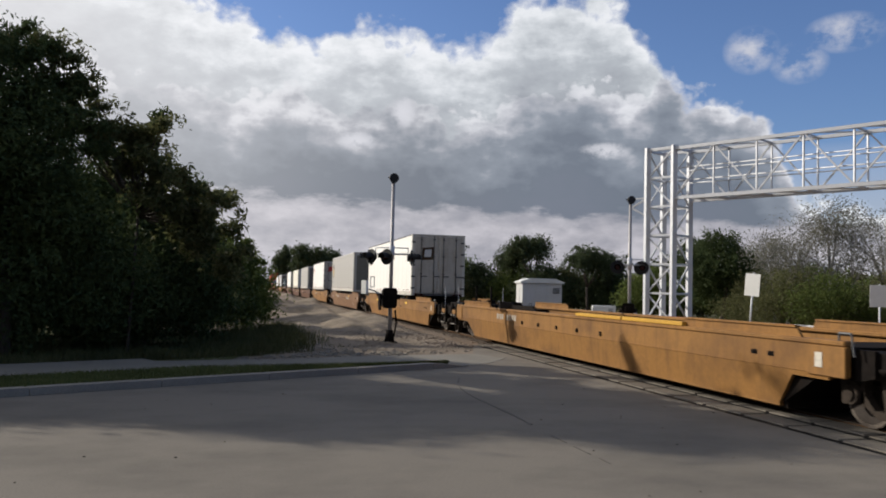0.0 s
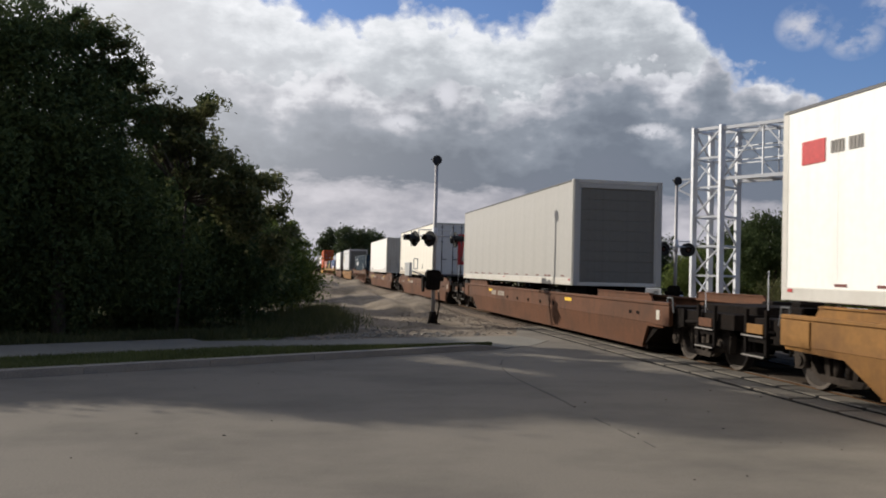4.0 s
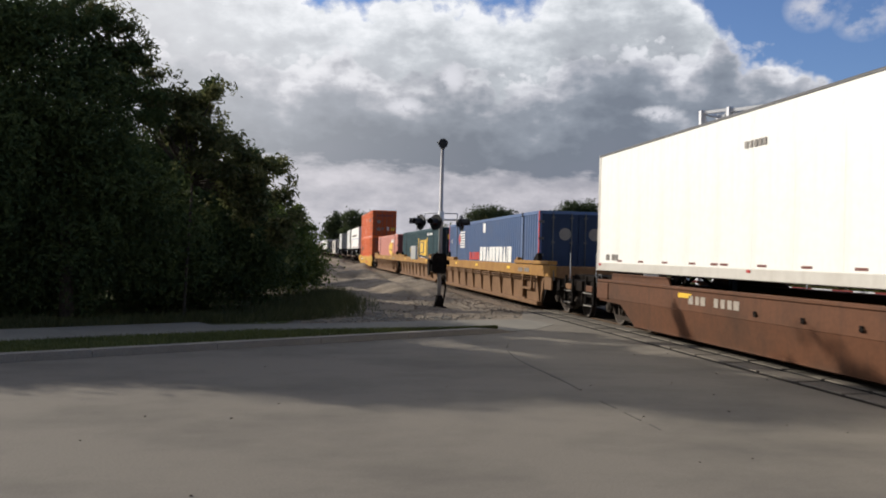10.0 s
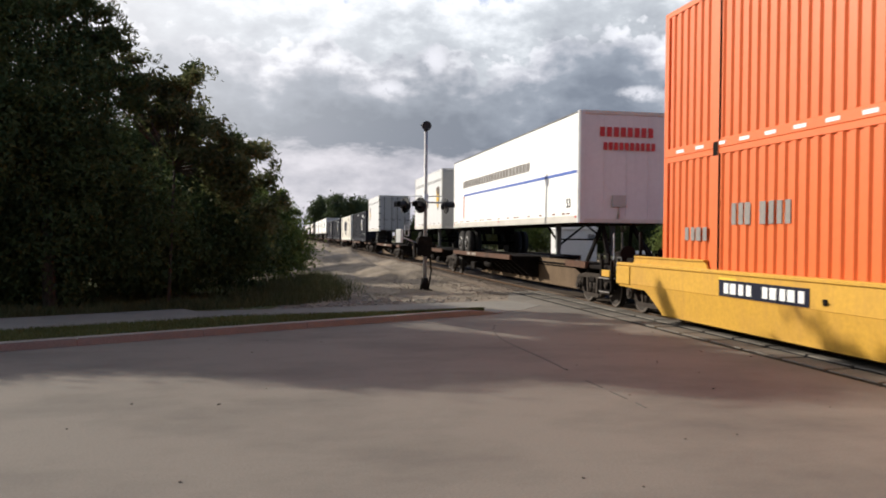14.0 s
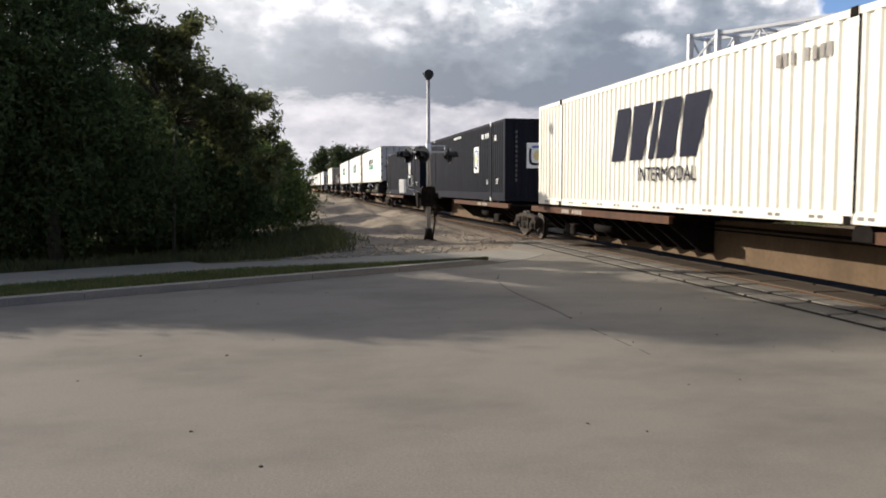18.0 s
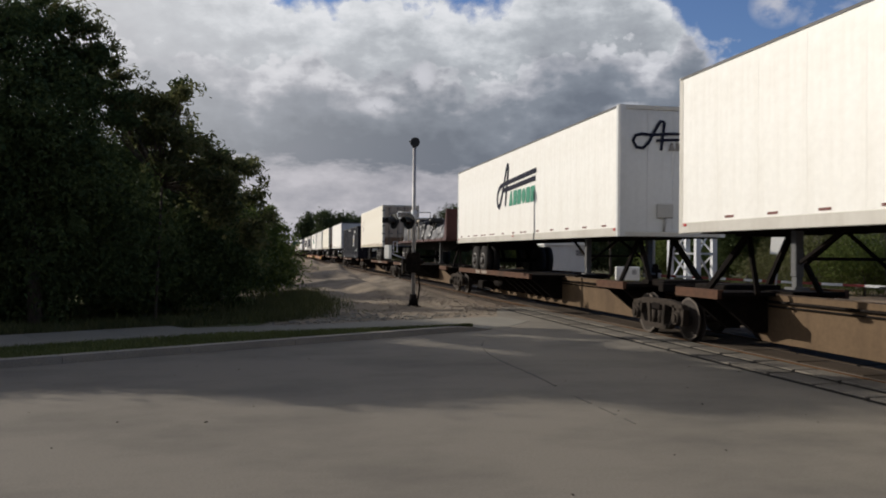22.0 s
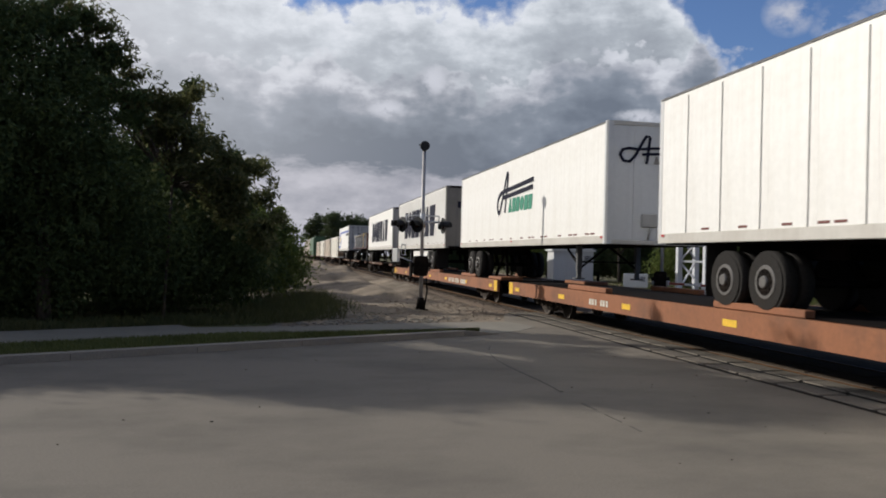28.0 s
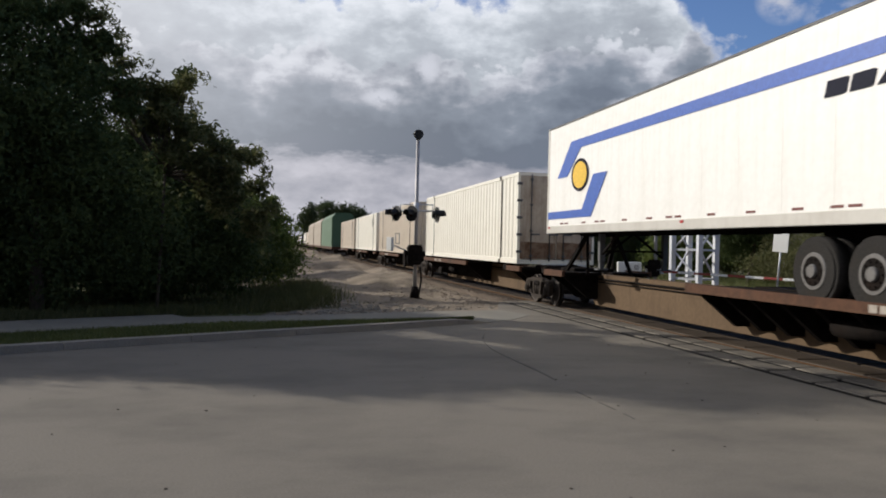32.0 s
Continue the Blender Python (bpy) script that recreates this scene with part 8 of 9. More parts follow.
def auto_rack(u, length, paint, label):
    """A tall closed car-carrier wagon with panelled sides."""
    t = rolling("rack_car", label, "railcar", u + length / 2, "rack cars")
    h = length / 2
    part("body", shape(f"rack_body:{length}", paint, lambda bm: slab(bm, [(-1.45, 1.1), (1.45, 1.1), (1.45, 5.2), (1.0, 5.75), (-1.0, 5.75), (-1.45, 5.2)], "y", -h + 0.6, h - 0.6)), t)
    for i in range(14):
        part("side_panel", shape("rack_panel", paint, lambda bm: box(bm, (-1.50, 0.05, 1.3), (-1.45, 1.75, 5.1), 0.01)), t, (0, -h + 0.8 + i * (length - 1.6) / 14, 0))
    part("sill", shape(f"rack_sill:{length}", rust_deck, lambda bm: box(bm, (-1.5, -h, 0.8), (1.5, h, 1.15), 0.02)), t)
    for s in (-1, 1):
        part("end_door", shape("rack_door", paint, lambda bm: box(bm, (-0.68, -0.05, 1.2), (0.68, 0.0, 5.4), 0.02)), t, (s * 0.7, -h + 0.6, 0))
        wheelset_truck(t, s * (h - 2.2))
    return t


# ---- the consist, from the first car past the crossing to the last in sight ----
def build_wells():
    smooth_well(8.93, 28.88, tan_car, empty=True)
    smooth_well(32.7, 52.72, tan_car)
    smooth_well(56.66, 76.38, worn_car, words=True)
    smooth_well(80.29, 100.2, tan_car)
    smooth_well(104.0, 123.9, brown_car)
    smooth_well(127.6, 146.9, brown_car, words=True)
    k = smooth_well(151.4, 171.1, brown_car, words=True, top=1.13)
    for j in range(5):
        y = 7.1 - 0.27 * j
        ribbon(k, [(y, 0.74), (y - 0.05, 0.91), (y + 0.02, 1.02), (y - 0.12, 1.06), (y - 0.20, 0.94), (y - 0.13, 0.82), (y - 0.22, 0.76)], 0.055, ink_scrawl, 0.105)
    decal(k, [(8.3, 0.80), (9.3, 0.82), (9.25, 1.0), (8.35, 1.02)], tawny_car, -1.406, name="paint_patch")
    decal(k, [(4.05, 0.94), (4.6, 0.92), (4.55, 1.02), (4.07, 1.04)], tawny_car, -1.406, name="paint_patch")
    ribbed_well(174.78, 194.2, brown_car, brown_car, marks="white")
    smooth_well(198.05, 218.01, tan_car)
    smooth_well(221.62, 241.5, brown_car)
    ribbed_well(245.33, 264.9, tawny_car, ochre_car, (True, False))
    ribbed_well(264.9, 284.4, tawny_car, ochre_car, (False, False))
    ribbed_well(284.4, 304.2, tawny_car, ochre_car, (False, True))
    k = smooth_well(308.1, 328.1, yellow_car, decal=ink_red)
    bars(k, -1.392, -3.7, -1.75, 0.44, 0.70, 3, ink_red)
    decal(k, [(3.05, 0.70), (5.55, 0.70), (5.55, 0.98), (3.05, 0.98)], ink_navy, -1.407, name="number_panel")
    bars(k, -1.414, 3.15, 5.45, 0.75, 0.93, 10, ink_white)


def build_well_loads():
    W = 0.20
    a = trailer(38.25, 14.63, W, white_box, "white van trailer with scuffed rear doors in well car", True, end_paint=dirty_shaded_door)
    decal(a, [(6.3, 3.35), (7.0, 3.35), (7.0, 3.62), (6.3, 3.62)], ink_grey)
    bars(a, -1.302, 5.9, 6.6, 3.1, 3.25, 6, ink_grey)
    end_decal(a, [(-0.85, 3.05), (-0.25, 3.1), (-0.2, 3.7), (-0.8, 3.65)], ink_brown, -7.34)
    end_decal(a, [(-0.72, 3.2), (-0.38, 3.22), (-0.35, 3.58), (-0.68, 3.55)], pale_box, -7.34, 0.006)
    b = trailer(60.75, 16.15, W, grey_box, "grey van trailer with small brown shield in well car", end_paint=grey_box, cap=pale_box, shutter_end=True, wheels_near=True)
    shield(b, 6.75, 3.1, 1.0)
    text_on(b, "53", 7.5, 2.0, 0.28, ink_navy, -1.302)
    c = trailer(85.95, 14.4, W, white_box, "white van trailer with barred rear doors in well car", True, end_paint=dirty_shaded_door)
    decal(c, [(6.2, 3.4), (6.75, 3.4), (6.75, 3.75), (6.2, 3.75)], ink_red)
    bars(c, -1.302, 5.4, 6.1, 3.5, 3.68, 9, ink_grey)
    decal(c, [(3.2, 2.05), (3.4, 1.75), (3.2, 1.45), (3.0, 1.75)], ink_grey)
    end_decal(c, [(-0.85, 3.25), (-0.25, 3.3), (-0.2, 3.8), (-0.8, 3.75)], ink_red, -7.22)
    d = trailer(110.2, 14.63, W, grey_box, "plain grey van trailer riding in a well car", end_paint=grey_box, shutter_end=True, wheels_near=True)
    d = trailer(133.1, 14.4, W, cream_box, "cream van trailer with red poster on its doors", True, end_paint=pale_box)
    bars(d, -1.302, 5.8, 6.7, 1.62, 1.80, 9, ink_grey)
    bars(d, -1.302, 4.2, 6.9, 3.98, 4.05, 16, ink_grey)
    decal(d, [(-3.4, 1.7), (-3.15, 1.7), (-3.15, 2.0), (-3.4, 2.0)], ink_grey)
    end_decal(d, [(0.05, 2.0), (0.75, 2.0), (0.75, 3.7), (0.05, 3.7)], ink_red, -7.24)
    end_decal(d, [(0.3, 2.2), (0.55, 2.2), (0.43, 3.4)], cream_box, -7.24, 0.006)
    e = trailer(156.6, 14.63, W, white_box, "plain white van trailer riding in a well car", end_paint=dirty_shaded_door, tail=3.4)
    text_on(e, "LIFT HERE", 5.2, 1.62, 0.18, ink_navy, -1.302)
    bars(e, -1.302, -6.6, -5.6, 1.62, 1.74, 7, ink_grey)
    m = container(176.4, 16.15, 0.25, teal_box, "dark blue-green corrugated container with white lettering in well car", tape=False)
    blocks(m, -1.302, 4.98, 3.36, 1.98, 2.42, "bwpb", ink_white)
    for q in ((0, 1), (1, 0), (0, -1), (-1, 0)):
        cy, cz = 3.0 + q[0] * 0.19, 2.2 + q[1] * 0.22
        decal(m, [(cy, cz + 0.19), (cy + 0.16, cz), (cy, cz - 0.19), (cy - 0.16, cz)], ink_white, name="diamond")
    bars(m, -1.302, 4.08, 5.28, 2.68, 2.82, 8, ink_white)
    bars(m, -1.302, 5.8, 6.1, 2.6, 2.8, 2, ink_white)
    decal(m, [(-4.2, 2.2), (-4.4, 1.8), (-4.2, 1.4), (-4.0, 1.8)], ink_white, name="diamond")
    part("white_corner", shape("white_corner", ink_white, lambda bm: [box(bm, (-1.31, y - 0.05, 0.25), (-1.16, y + 0.05, 3.14)) for y in (-8.02, 8.02)]), m)
    end_decal(m, [(0.2, 2.3), (0.5, 2.7), (0.8, 2.3), (0.5, 1.9)], ink_grey, -8.1)
    end_bars(m, -8.1, -1.0, 0.1, 2.25, 2.45, 7, ink_grey)
    f = trailer(204.6, 13.72, W, pale_box, "pale grey van trailer with small brown shield in well car", end_paint=grey_box, cap=pale_box, shutter_end=True, wheels_near=True)
    shield(f, 5.3, 2.95, 1.05)
    part("roof_stripe", shape("roof_stripe", case_grey, lambda bm: [box(bm, (-1.304, -6.8, z), (-1.296, 6.8, z + 0.03)) for z in (3.72, 3.80)]), f)
    g = trailer(227.35, 14.5, W, white_box, "white van trailer with rusty barred rear doors in well car", True, end_paint=rusty_door)
    bars(g, -1.302, 5.9, 6.7, 1.62, 1.76, 6, ink_grey)
    bars(g, -1.302, -0.4, 0.3, 3.62, 3.74, 5, ink_grey)
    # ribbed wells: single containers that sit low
    h = container(247.1, 16.15, 0.25, blue_box, "faded blue corrugated container with red and white lettering in well car", end=shaded_navy_door)
    blocks(h, -1.302, 0.65, -4.6, 1.42, 2.0, "bwpbbwbpib", ink_white, 0.0, 0.14)
    blocks(h, -1.302, 2.85, 0.75, 1.45, 1.78, "bpbbb", ink_red)
    for k in range(7):
        decal(h, [(3.97, 1.98 + 0.115 * k), (5.3 - 0.08 * abs(k - 3), 1.98 + 0.115 * k), (5.3 - 0.08 * abs(k - 3), 2.05 + 0.115 * k), (3.97, 2.05 + 0.115 * k)], ink_white, name="stripe_mark")
    decal(h, [(5.2, 2.1), (5.5, 2.38), (5.2, 2.66), (4.95, 2.38)], ink_red, lift=0.004, name="diamond")
    decal(h, [(-0.3, 2.6), (0.14, 2.6), (0.14, 2.98), (-0.3, 2.98)], ink_white, name="number_panel")
    text_on(h, "53", 7.35, 2.2, 0.28, ink_white, -1.302)
    part("red_corner", shape("red_corner", ink_red, lambda bm: [box(bm, (-1.31, y - 0.05, 0.25), (-1.16, y + 0.05, 3.14)) for y in (-8.02, 8.02)]), h)
    end_decal(h, disc(-0.45, 2.4, 0.2, 0.2), ink_grey, -8.1)
    end_decal(h, disc(0.55, 2.4, 0.2, 0.2), ink_grey, -8.1)
    i = container(266.55, 16.15, 0.25, green_box, "dark blue-green corrugated container with yellow lettering in well car", end=shaded_green_door)
    for k in range(3):
        y = -3.55 + 0.86 * k
        decal(i, [(y, 1.60), (y + 0.10, 1.52), (y + 0.68, 1.52), (y + 0.78, 1.60), (y + 0.78, 2.42), (y + 0.68, 2.50), (y + 0.10, 2.50), (y, 2.42)], ink_yellow, name="block_mark")
    bars(i, -1.302, -3.4, -1.3, 1.36, 1.46, 10, ink_white)
    for y in (-3.93, -0.2):
        s = -1 if y > -2 else 1
        decal(i, [(y - s * 0.09, 1.40), (y + s * 0.09, 1.40), (y + s * 0.09, 2.40), (y + s * 0.22, 2.44), (y + s * 0.22, 2.62), (y - s * 0.09, 2.62)][::s], ink_yellow, name="bracket_mark")
    text_on(i, "How tomorrow moves", 3.85, 1.76, 0.42, ink_yellow, -1.302)
    bars(i, -1.302, -5.9, -3.9, 2.74, 2.88, 9, ink_white)
    end_bars(i, -8.1, -0.8, 0.8, 2.5, 2.75, 5, ink_yellow)
    j = container(286.25, 16.15, 0.25, pink_box, "sun-faded pink corrugated container with yellow sun mark in well car", end=shaded_maroon)
    decal(j, disc(-4.5, 2.0, 2.6, 0.6, 16, -math.pi / 2, math.pi / 2), ink_yellow, name="sun_mark")
    wave = [(-4.52 + 0.16 * k, 1.80 + 0.10 / (1 + math.exp(-(k - 6) * 0.9))) for k in range(15)]
    decal(j, wave + [(a, b + 0.09) for a, b in wave[::-1]], shaded_maroon, lift=0.007, name="wave_mark")
    bars(j, -1.302, -6.0, -3.6, 2.5, 2.75, 9, ink_white)
    for z, nm in ((0.40, "lower"), (3.30, "upper")):
        o = container(309.9, 16.15, z, orange_box, ("orange corrugated container with white diamonds, lower of a double stack", "orange corrugated container with white diamonds, upper of a double stack")[nm == "upper"], tape=nm == "upper", ribs=0.26, end=shaded_orange, group="orange double stack")
        if nm == "upper":
            bars(o, -1.302, -5.5, -3.9, 1.7 + z, 2.05 + z, 8, ink_grey)
        else:
            bars(o, -1.302, 3.8, 5.55, 1.53 + z, 1.9 + z, 8, ink_grey)
            bars(o, -1.302, 6.3, 7.2, 1.25 + z, 1.5 + z, 4, ink_grey)
        for zz in (0.75, 2.0):
            decal(o, [(0.05, zz + 0.28 + z), (0.21, zz + z), (0.05, zz - 0.28 + z), (-0.11, zz + z)], ink_white, name="diamond")
        end_bars(o, -8.1, -0.85, 0.9, 2.2 + z, 2.46 + z, 9, shaded_maroon)
        for zz in ((0.85, 1.65) if nm == "upper" else (0.95,)):
            end_decal(o, [(-0.85, zz + z), (-0.6, zz + 0.25 + z), (-0.35, zz + z), (-0.6, zz - 0.25 + z)], ink_grey, -8.1)
        if nm == "upper":
            end_decal(o, [(0.25, 0.75 + z), (0.5, 0.75 + z), (0.5, 1.1 + z), (0.25, 1.1 + z)], ink_white, -8.1)
            end_decal(o, [(0.7, 0.7 + z), (1.1, 0.7 + z), (1.1, 1.05 + z), (0.7, 1.05 + z)], ink_yellow, -8.1)
            end_decal(o, [(-0.3, 0.8 + z), (-0.1, 0.8 + z), (-0.1, 1.05 + z), (-0.3, 1.05 + z)], ink_grey, -8.1)


D = 0.93                              # where trailers stand above the rail
BOX = 1.15                            # where containers sit on the spine cars


def build_spines():
    plan = ((329.2, 348.5, "trailer", 0), (348.5, 367.9, "trailer", 1), (367.9, 387.3, "trailer", 1), (387.3, 406.1, "box", 0), (406.1, 425.6, "box", 0),
            (425.6, 445.3, "box", 1), (445.3, 464.7, "box", 0), (464.7, 485.3, "trailer", 1), (485.3, 503.7, "trailer", 1), (503.7, 522.5, "trailer", 0),
            (522.5, 541.5, "trailer", 0), (541.5, 561.3, "trailer", 1), (561.3, 580.0, "box", 0), (580.0, 599.2, "trailer", 0), (599.2, 619.1, "trailer", 1))
    for a, b, load, flip in plan:
        spine_car(a, b, rust_deck, load, flip, 1.55 if a == 387.3 else 1.2 if a == 329.2 else 0.0)
    for a, b in ((620.0, 647.6), (648.6, 675.5)):
        flat_car(a, b, orange_deck)
    for a, b, load in ((676.6, 694.5, "trailer"), (694.5, 713.2, "trailer"), (713.2, 733.5, "trailer"), (733.5, 753.0, "box"), (753.0, 771.5, "box"), (771.5, 789.5, "box"), (789.5, 808.5, "box")):
        spine_car(a, b, rust_deck, load, a == 713.2, 1.25 if a == 676.6 else 0.0)


def swash_trailer(u, length, label, **more):
    t = trailer(u, length, D, white_box, label, **more)
    swash(t, 0.22, 3.75, 2.15, 1.14)
    return t


def build_spine_loads():
    l = trailer(330.9, 16.15, D, white_box, "white van trailer with blue line and slanted lettering on spine car", end_paint=pale_box)
    decal(l, [(-7.9, 3.40), (5.95, 3.40), (5.95, 3.48), (-7.9, 3.48)], ink_blue, name="line_mark")
    decal(l, [(5.87, 2.46), (6.0, 2.46), (6.0, 3.4), (5.87, 3.4)], ink_red, name="line_mark")
    bars(l, -1.302, -3.6, 6.2, 3.76, 4.04, 24, ink_grey, 0.25)
    text_on(l, "53", -7.1, 2.5, 0.34, ink_navy, -1.302)
    end_bars(l, -8.1, -0.75, 0.8, 4.35, 4.6, 8, ink_red)
    end_bars(l, -8.1, -0.65, 0.85, 4.0, 4.2, 10, ink_red)
    for u in (349.9, 377.55):
        p = trailer(u, 8.53, D, pale_box, "short grey-white van trailer with brown shield on spine car", rear_near=u > 370, end_paint=grey_box, axles=1, cap=pale_box)
        shield(p, 2.8 if u > 370 else -3.1, 3.62, 1.03)
        part("roof_stripe", shape("pup_stripe", case_grey, lambda bm: [box(bm, (-1.304, -4.2, z), (-1.296, 4.2, z + 0.03)) for z in (4.45, 4.53)]), p)
    for u in (388.8, 427.45, 446.65, 562.75):
        c = container(u, 16.15, BOX, dark_box, "charcoal corrugated container with blue and gold ring logo on spine car", ribs=0.30, near="wall", height=2.92)
        ring_logo(c, -3.6 if u == 427.45 else -4.05, BOX + 1.6, 0.83)
        ring_end(c, -0.1, BOX + 1.62, 0.82, -8.1)
        bars(c, -1.302, -5.7, -4.5, BOX + 2.38, BOX + 2.56, 6, ink_white)
        bars(c, -1.302, -0.6, 1.0, BOX + 2.64, BOX + 2.74, 14, ink_white)
        bars(c, -1.316, -6.9, -6.6, BOX + 2.2, BOX + 2.4, 2, ink_white)
        bars(c, -1.302, 7.4, 7.6, BOX + 2.3, BOX + 2.5, 1, ink_white)
        text_on(c, "53'", -6.85, BOX + 0.62, 0.28, ink_white, -1.302)
        text_on(c, "53'", 7.75, BOX + 0.6, 0.24, ink_white, -1.302)
        text_on(c, "53", -5.35, BOX + 0.62, 0.24, ink_white, -1.302)
        part("end_plate", shape("end_plate", pale_box, lambda bm: box(bm, (0.0, -8.112, BOX + 0.62), (0.55, -8.085, BOX + 0.86))), c)
        part("end_numbers", shape("end_numbers", case_grey, lambda bm: [box(bm, (-0.91, -8.09, BOX + 0.7 + 0.17 * k), (-0.85, -8.075, BOX + 0.80 + 0.17 * k)) for k in range(11)]), c)
    s = container(407.3, 16.15, BOX, ivory_box, "ivory corrugated container with slanted navy lettering on spine car", ribs=0.27, near="wall", height=2.92)
    for y in np.arange(-7.6, 7.4, 1.05):
        for k in (0.0, 0.2):
            part("rail_mark", shape("rail_mark", ink_grey, lambda bm: box(bm, (-HALF - 0.006, 0, 0.06), (-HALF, 0.13, 0.11))), s, (0, y + k, BOX))
    blocks(s, -1.302, 2.35, -1.9, BOX + 1.1, BOX + 2.28, "bwibw", ink_navy, 0.3, 0.12)
    text_on(s, "INTERMODAL", 0.85, BOX + 0.64, 0.42, ink_navy, -1.314)
    bars(s, -1.302, -5.6, -4.2, BOX + 2.36, BOX + 2.56, 8, ink_grey)
    end_bars(s, -8.1, -0.6, 0.7, BOX + 2.1, BOX + 2.4, 4, ink_navy)
    t = swash_trailer(466.9, 17.2, "white van trailer with charcoal swash and green lettering on spine car", rear_near=True, end_paint=pale_door, tail=3.25)
    end_decal(t, [(-1.0, 3.30), (-0.1, 3.33), (-0.1, 3.40), (-1.0, 3.37)], ink_navy, -8.645)
    end_decal(t, [(-0.95, 3.25), (-0.86, 3.25), (-0.68, 3.52), (-0.78, 3.52)], ink_navy, -8.645, 0.006)
    end_decal(t, [(-0.6, 3.12), (-0.1, 3.12), (-0.1, 3.2), (-0.6, 3.2)], ink_grey, -8.645)
    t = swash_trailer(486.4, 15.95, "white van trailer with charcoal swash and green lettering on spine car", rear_near=True, end_paint=pale_door, tail=2.3)
    end_decal(t, [(-1.0, 3.30), (-0.1, 3.33), (-0.1, 3.40), (-1.0, 3.37)], ink_navy, -8.02)
    end_decal(t, [(-0.95, 3.25), (-0.86, 3.25), (-0.68, 3.52), (-0.78, 3.52)], ink_navy, -8.02, 0.006)
    t = swash_trailer(505.15, 16.2, "white van trailer with charcoal swash and green lettering on spine car", end_paint=pale_box, tail=2.95)
    end_swash(t, -8.13)
    tarp_trailer(523.7, 14.0, D, "flatbed trailer with tarped cargo and maroon bulkhead on spine car", True, ())
    x = trailer(545.4, 14.5, D, cream_box, "cream van trailer with barred rear doors on spine car", True, end_paint=rusty_door, cap=white_box)
    ring_logo(x, 5.25, 3.85, 0.8, False, 0.05)
    end_bars(x, -7.29, -0.8, -0.3, 4.35, 4.5, 4, ink_grey)
    end_bars(x, -7.29, 0.45, 1.0, 4.35, 4.5, 6, ink_grey)
    z = trailer(581.4, 14.63, D, white_box, "white van trailer with dark-edged front on spine car", end_paint=pale_box, dark_front=case_grey)
    aa = trailer(603.15, 14.5, D, cream_box, "cream van trailer with rusty barred rear doors on spine car", True, end_paint=rusty_door, cap=white_box)
    ring_logo(aa, 5.6, 3.9, 0.75, False, 0.05)
    end_decal(aa, [(0.45, 2.6), (0.9, 2.6), (0.9, 2.95), (0.45, 2.95)], tawny_car, -7.29)
    trailer(620.65, 16.1, D - 0.03, white_box, "white ribbed van trailer with soot-dark front on flat car", end_paint=pale_box, dark_front=black_paint, ribs=1.22, panels=True, tail=2.55)
    t = swash_trailer(639.55, 16.0, "white van trailer with charcoal swash and green lettering on flat car", end_paint=pale_box, tail=2.0)
    end_swash(t, -8.02)
    for u, n, dl in ((658.9, 15.9, False), (677.7, 16.2, False)):
        r = trailer(u, n, D, white_box, "white van trailer with huge navy block lettering on rail car", end_paint=grimy_shaded_front if u > 670 else sooty_shaded_end, ribs=0.41 if u < 670 else 0.0, dark_front=dark_iron, wheels_near=u < 670, tail=3.38 if u < 670 else 1.55, air_x=0.65)
        end_decal(r, [(0.86, 2.98), (1.12, 2.98), (1.12, 3.12), (0.86, 3.12)], ink_red, -n / 2 - 0.004)
        blocks(r, -1.318 if u < 670 else -1.302, 5.05, -5.15, 2.72, 4.3, "bobbwpw", ink_navy, 0.06, 0.10)
        if u < 670:
            part("side_skirt", shape("side_skirt", white_box, lambda bm: slab(bm, [(-3.2, 1.98), (3.0, 1.98), (2.8, 1.45), (-3.0, 1.2)], "x", -1.05, -1.0)), r)
        end_blocks(r, -n / 2 - 0.014, -0.75, 0.85, 4.0, 4.3, "bobbwpw", ink_navy, 0.12)
        end_bars(r, -n / 2 - 0.014, -0.2, 0.5, 3.6, 3.8, 6, ink_grey)
    tarp_trailer(695.5, 14.1, D, "flatbed trailer with strapped silver-black tarps on spine car", True, (10.9, 12.3, 2.6))
    g = trailer(716.3, 15.8, D, white_box, "white van trailer with blue stripe and slanted lettering on spine car", True, end_paint=pale_door, tail=2.9)
    h = 7.9
    decal(g, [(-7.75, 4.25), (5.45, 4.25), (6.1, 4.47), (-7.75, 4.47)], ink_blue, name="stripe_mark")
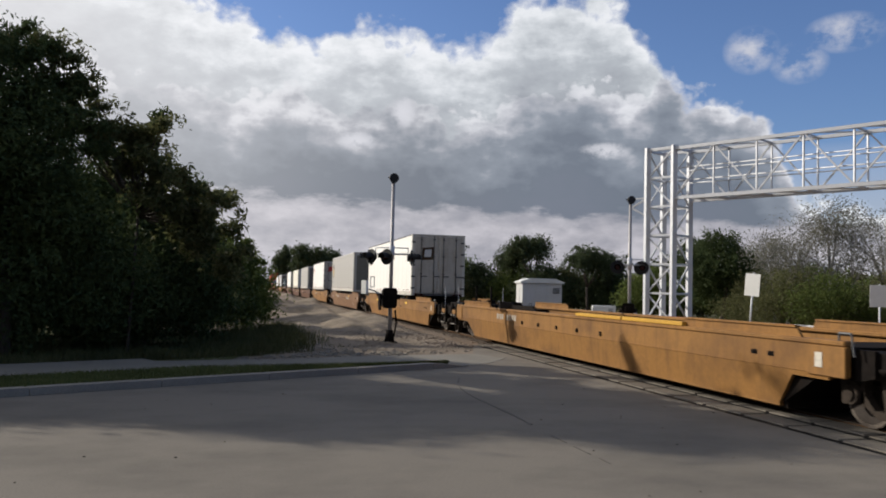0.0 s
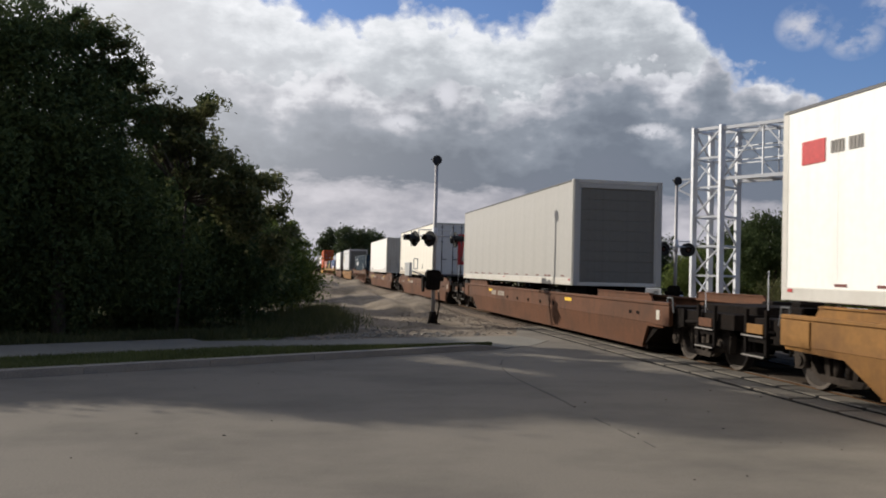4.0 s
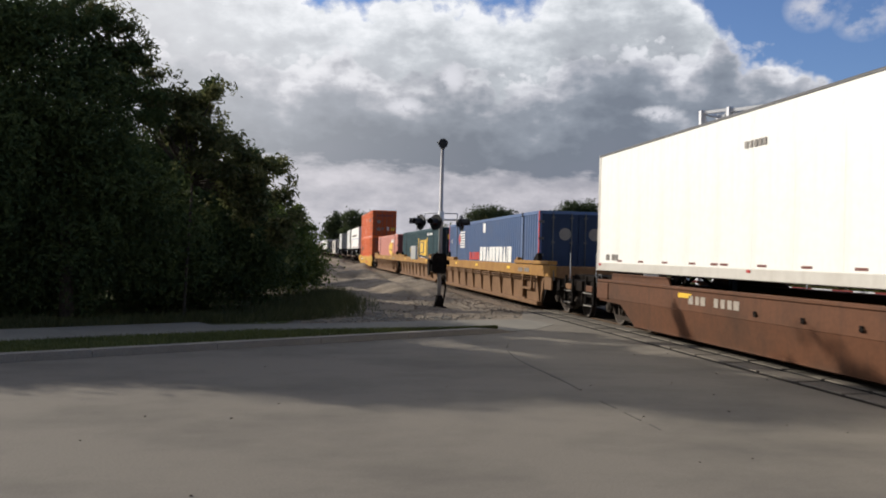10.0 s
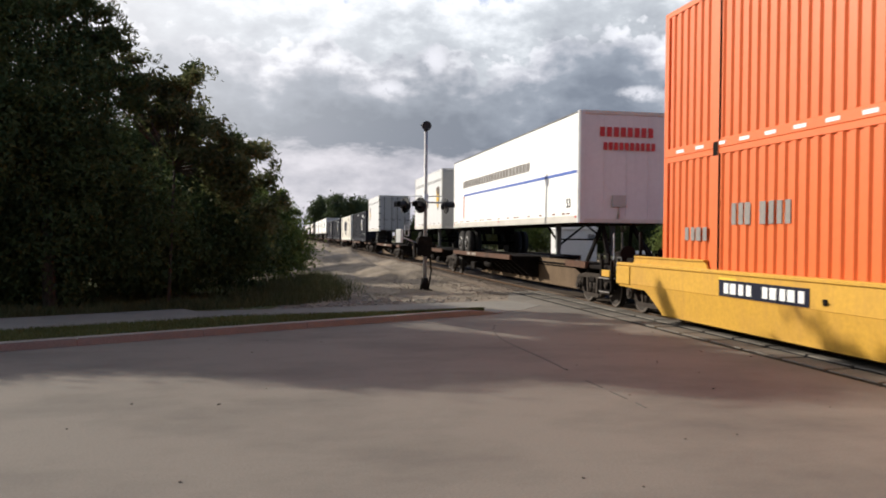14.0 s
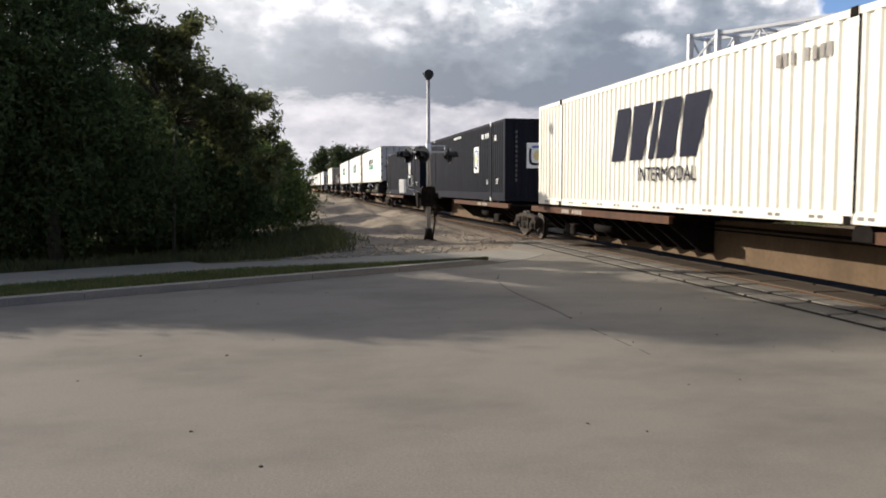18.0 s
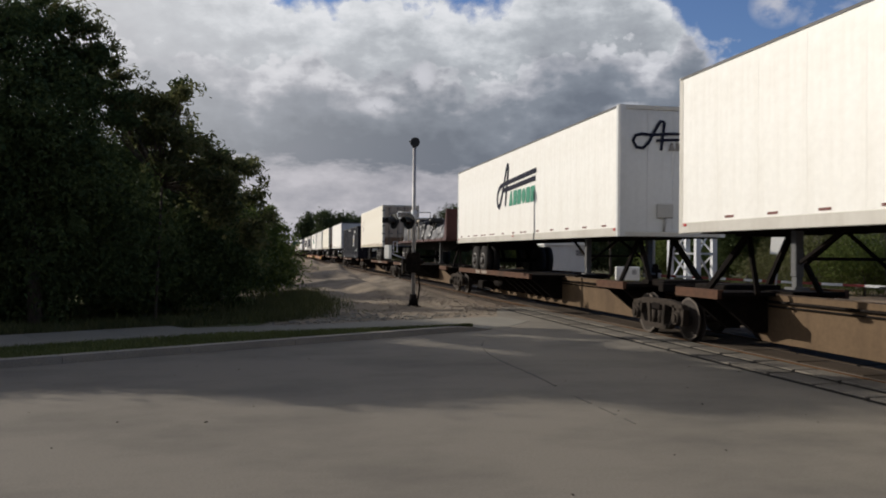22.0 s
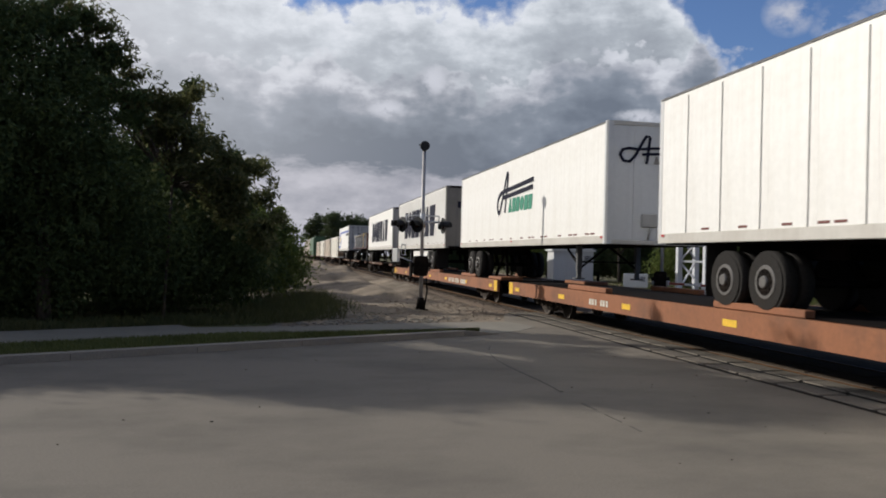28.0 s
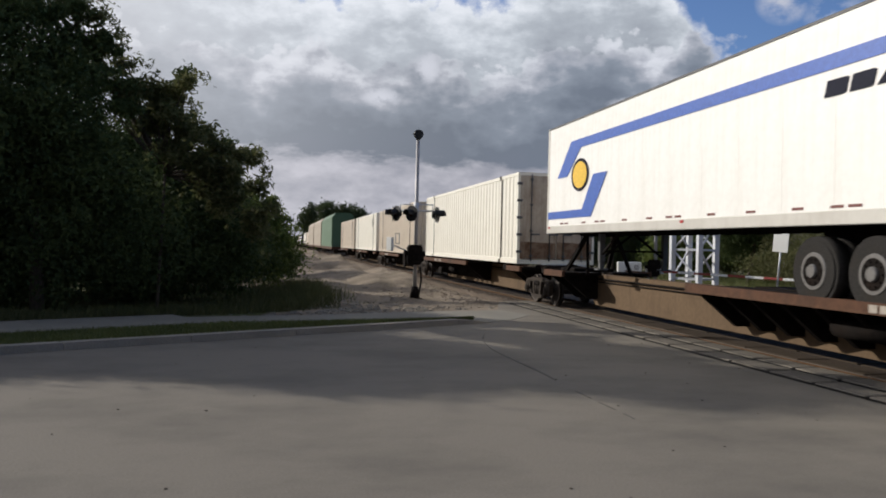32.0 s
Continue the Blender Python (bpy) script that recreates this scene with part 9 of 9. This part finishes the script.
    decal(g, [(6.1, 4.47), (5.4, 4.25), (6.35, 3.57), (7.1, 3.57)], ink_blue, lift=0.001, name="stripe_mark")
    decal(g, [(7.83, 2.47), (4.65, 2.47), (3.68, 3.5), (4.55, 3.5), (5.25, 2.67), (7.83, 2.67)], ink_blue, lift=0.001, name="stripe_mark")
    decal(g, disc(5.43, 3.55, 0.60, 0.42), ink_navy, lift=0.003, name="disc")
    decal(g, disc(5.43, 3.55, 0.48, 0.34), ink_yellow, lift=0.010, name="disc")
    blocks(g, -1.302, -3.95, -7.5, 3.87, 4.1, "bbpbbbb", ink_navy, 0.3)
    end_bars(g, -h - 0.045, -0.2, 0.9, 3.9, 4.1, 7, ink_navy)
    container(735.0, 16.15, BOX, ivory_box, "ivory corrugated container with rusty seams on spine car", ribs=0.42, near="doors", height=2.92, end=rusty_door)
    for u, paint in ((754.4, tan_box), (772.4, ivory_box), (790.6, tan_box)):
        c = container(u, 16.15, BOX, paint, ("tan" if paint is tan_box else "ivory") + " corrugated container on a spine car", ribs=0.34, near="wall", height=2.92)
        bars(c, -1.302, -5.8, -5.3, BOX + 1.9, BOX + 2.5, 2, ink_grey)
    auto_rack(820.0, 26.5, green_rack, "tall green car-carrier rack wagon far down the line")
    auto_rack(847.5, 26.5, brown_rack, "tall weathered tan car-carrier rack wagon far down the line")
    auto_rack(875.0, 26.5, brown_rack, "tall weathered tan car-carrier rack wagon far down the line")
    rnd = random.Random(21)
    for k in range(16):
        u = 905 + 19.6 * k
        spine_car(u - 1.5, u + 18.1, rust_deck, "box")
        container(u, 16.15, BOX, (ivory_box, tan_box, white_box, dark_box)[(k * 3 + 1) % 4], ("ivory", "tan", "white", "charcoal")[(k * 3 + 1) % 4] + " container far down the train", ribs=0.6, near="wall", height=2.92)


def motions():
    """The whole train rolls past at one steady speed."""
    for t, u in MOVING:
        walk(t, [(0.0, pose(TRACK_X, u, RAIL_Z)), (16.0, pose(TRACK_X, u - SPEED * 16, RAIL_Z)), (32.0, pose(TRACK_X, u - SPEED * 32, RAIL_Z))])


build_wells()
build_well_loads()
build_spines()
build_spine_loads()
motions()
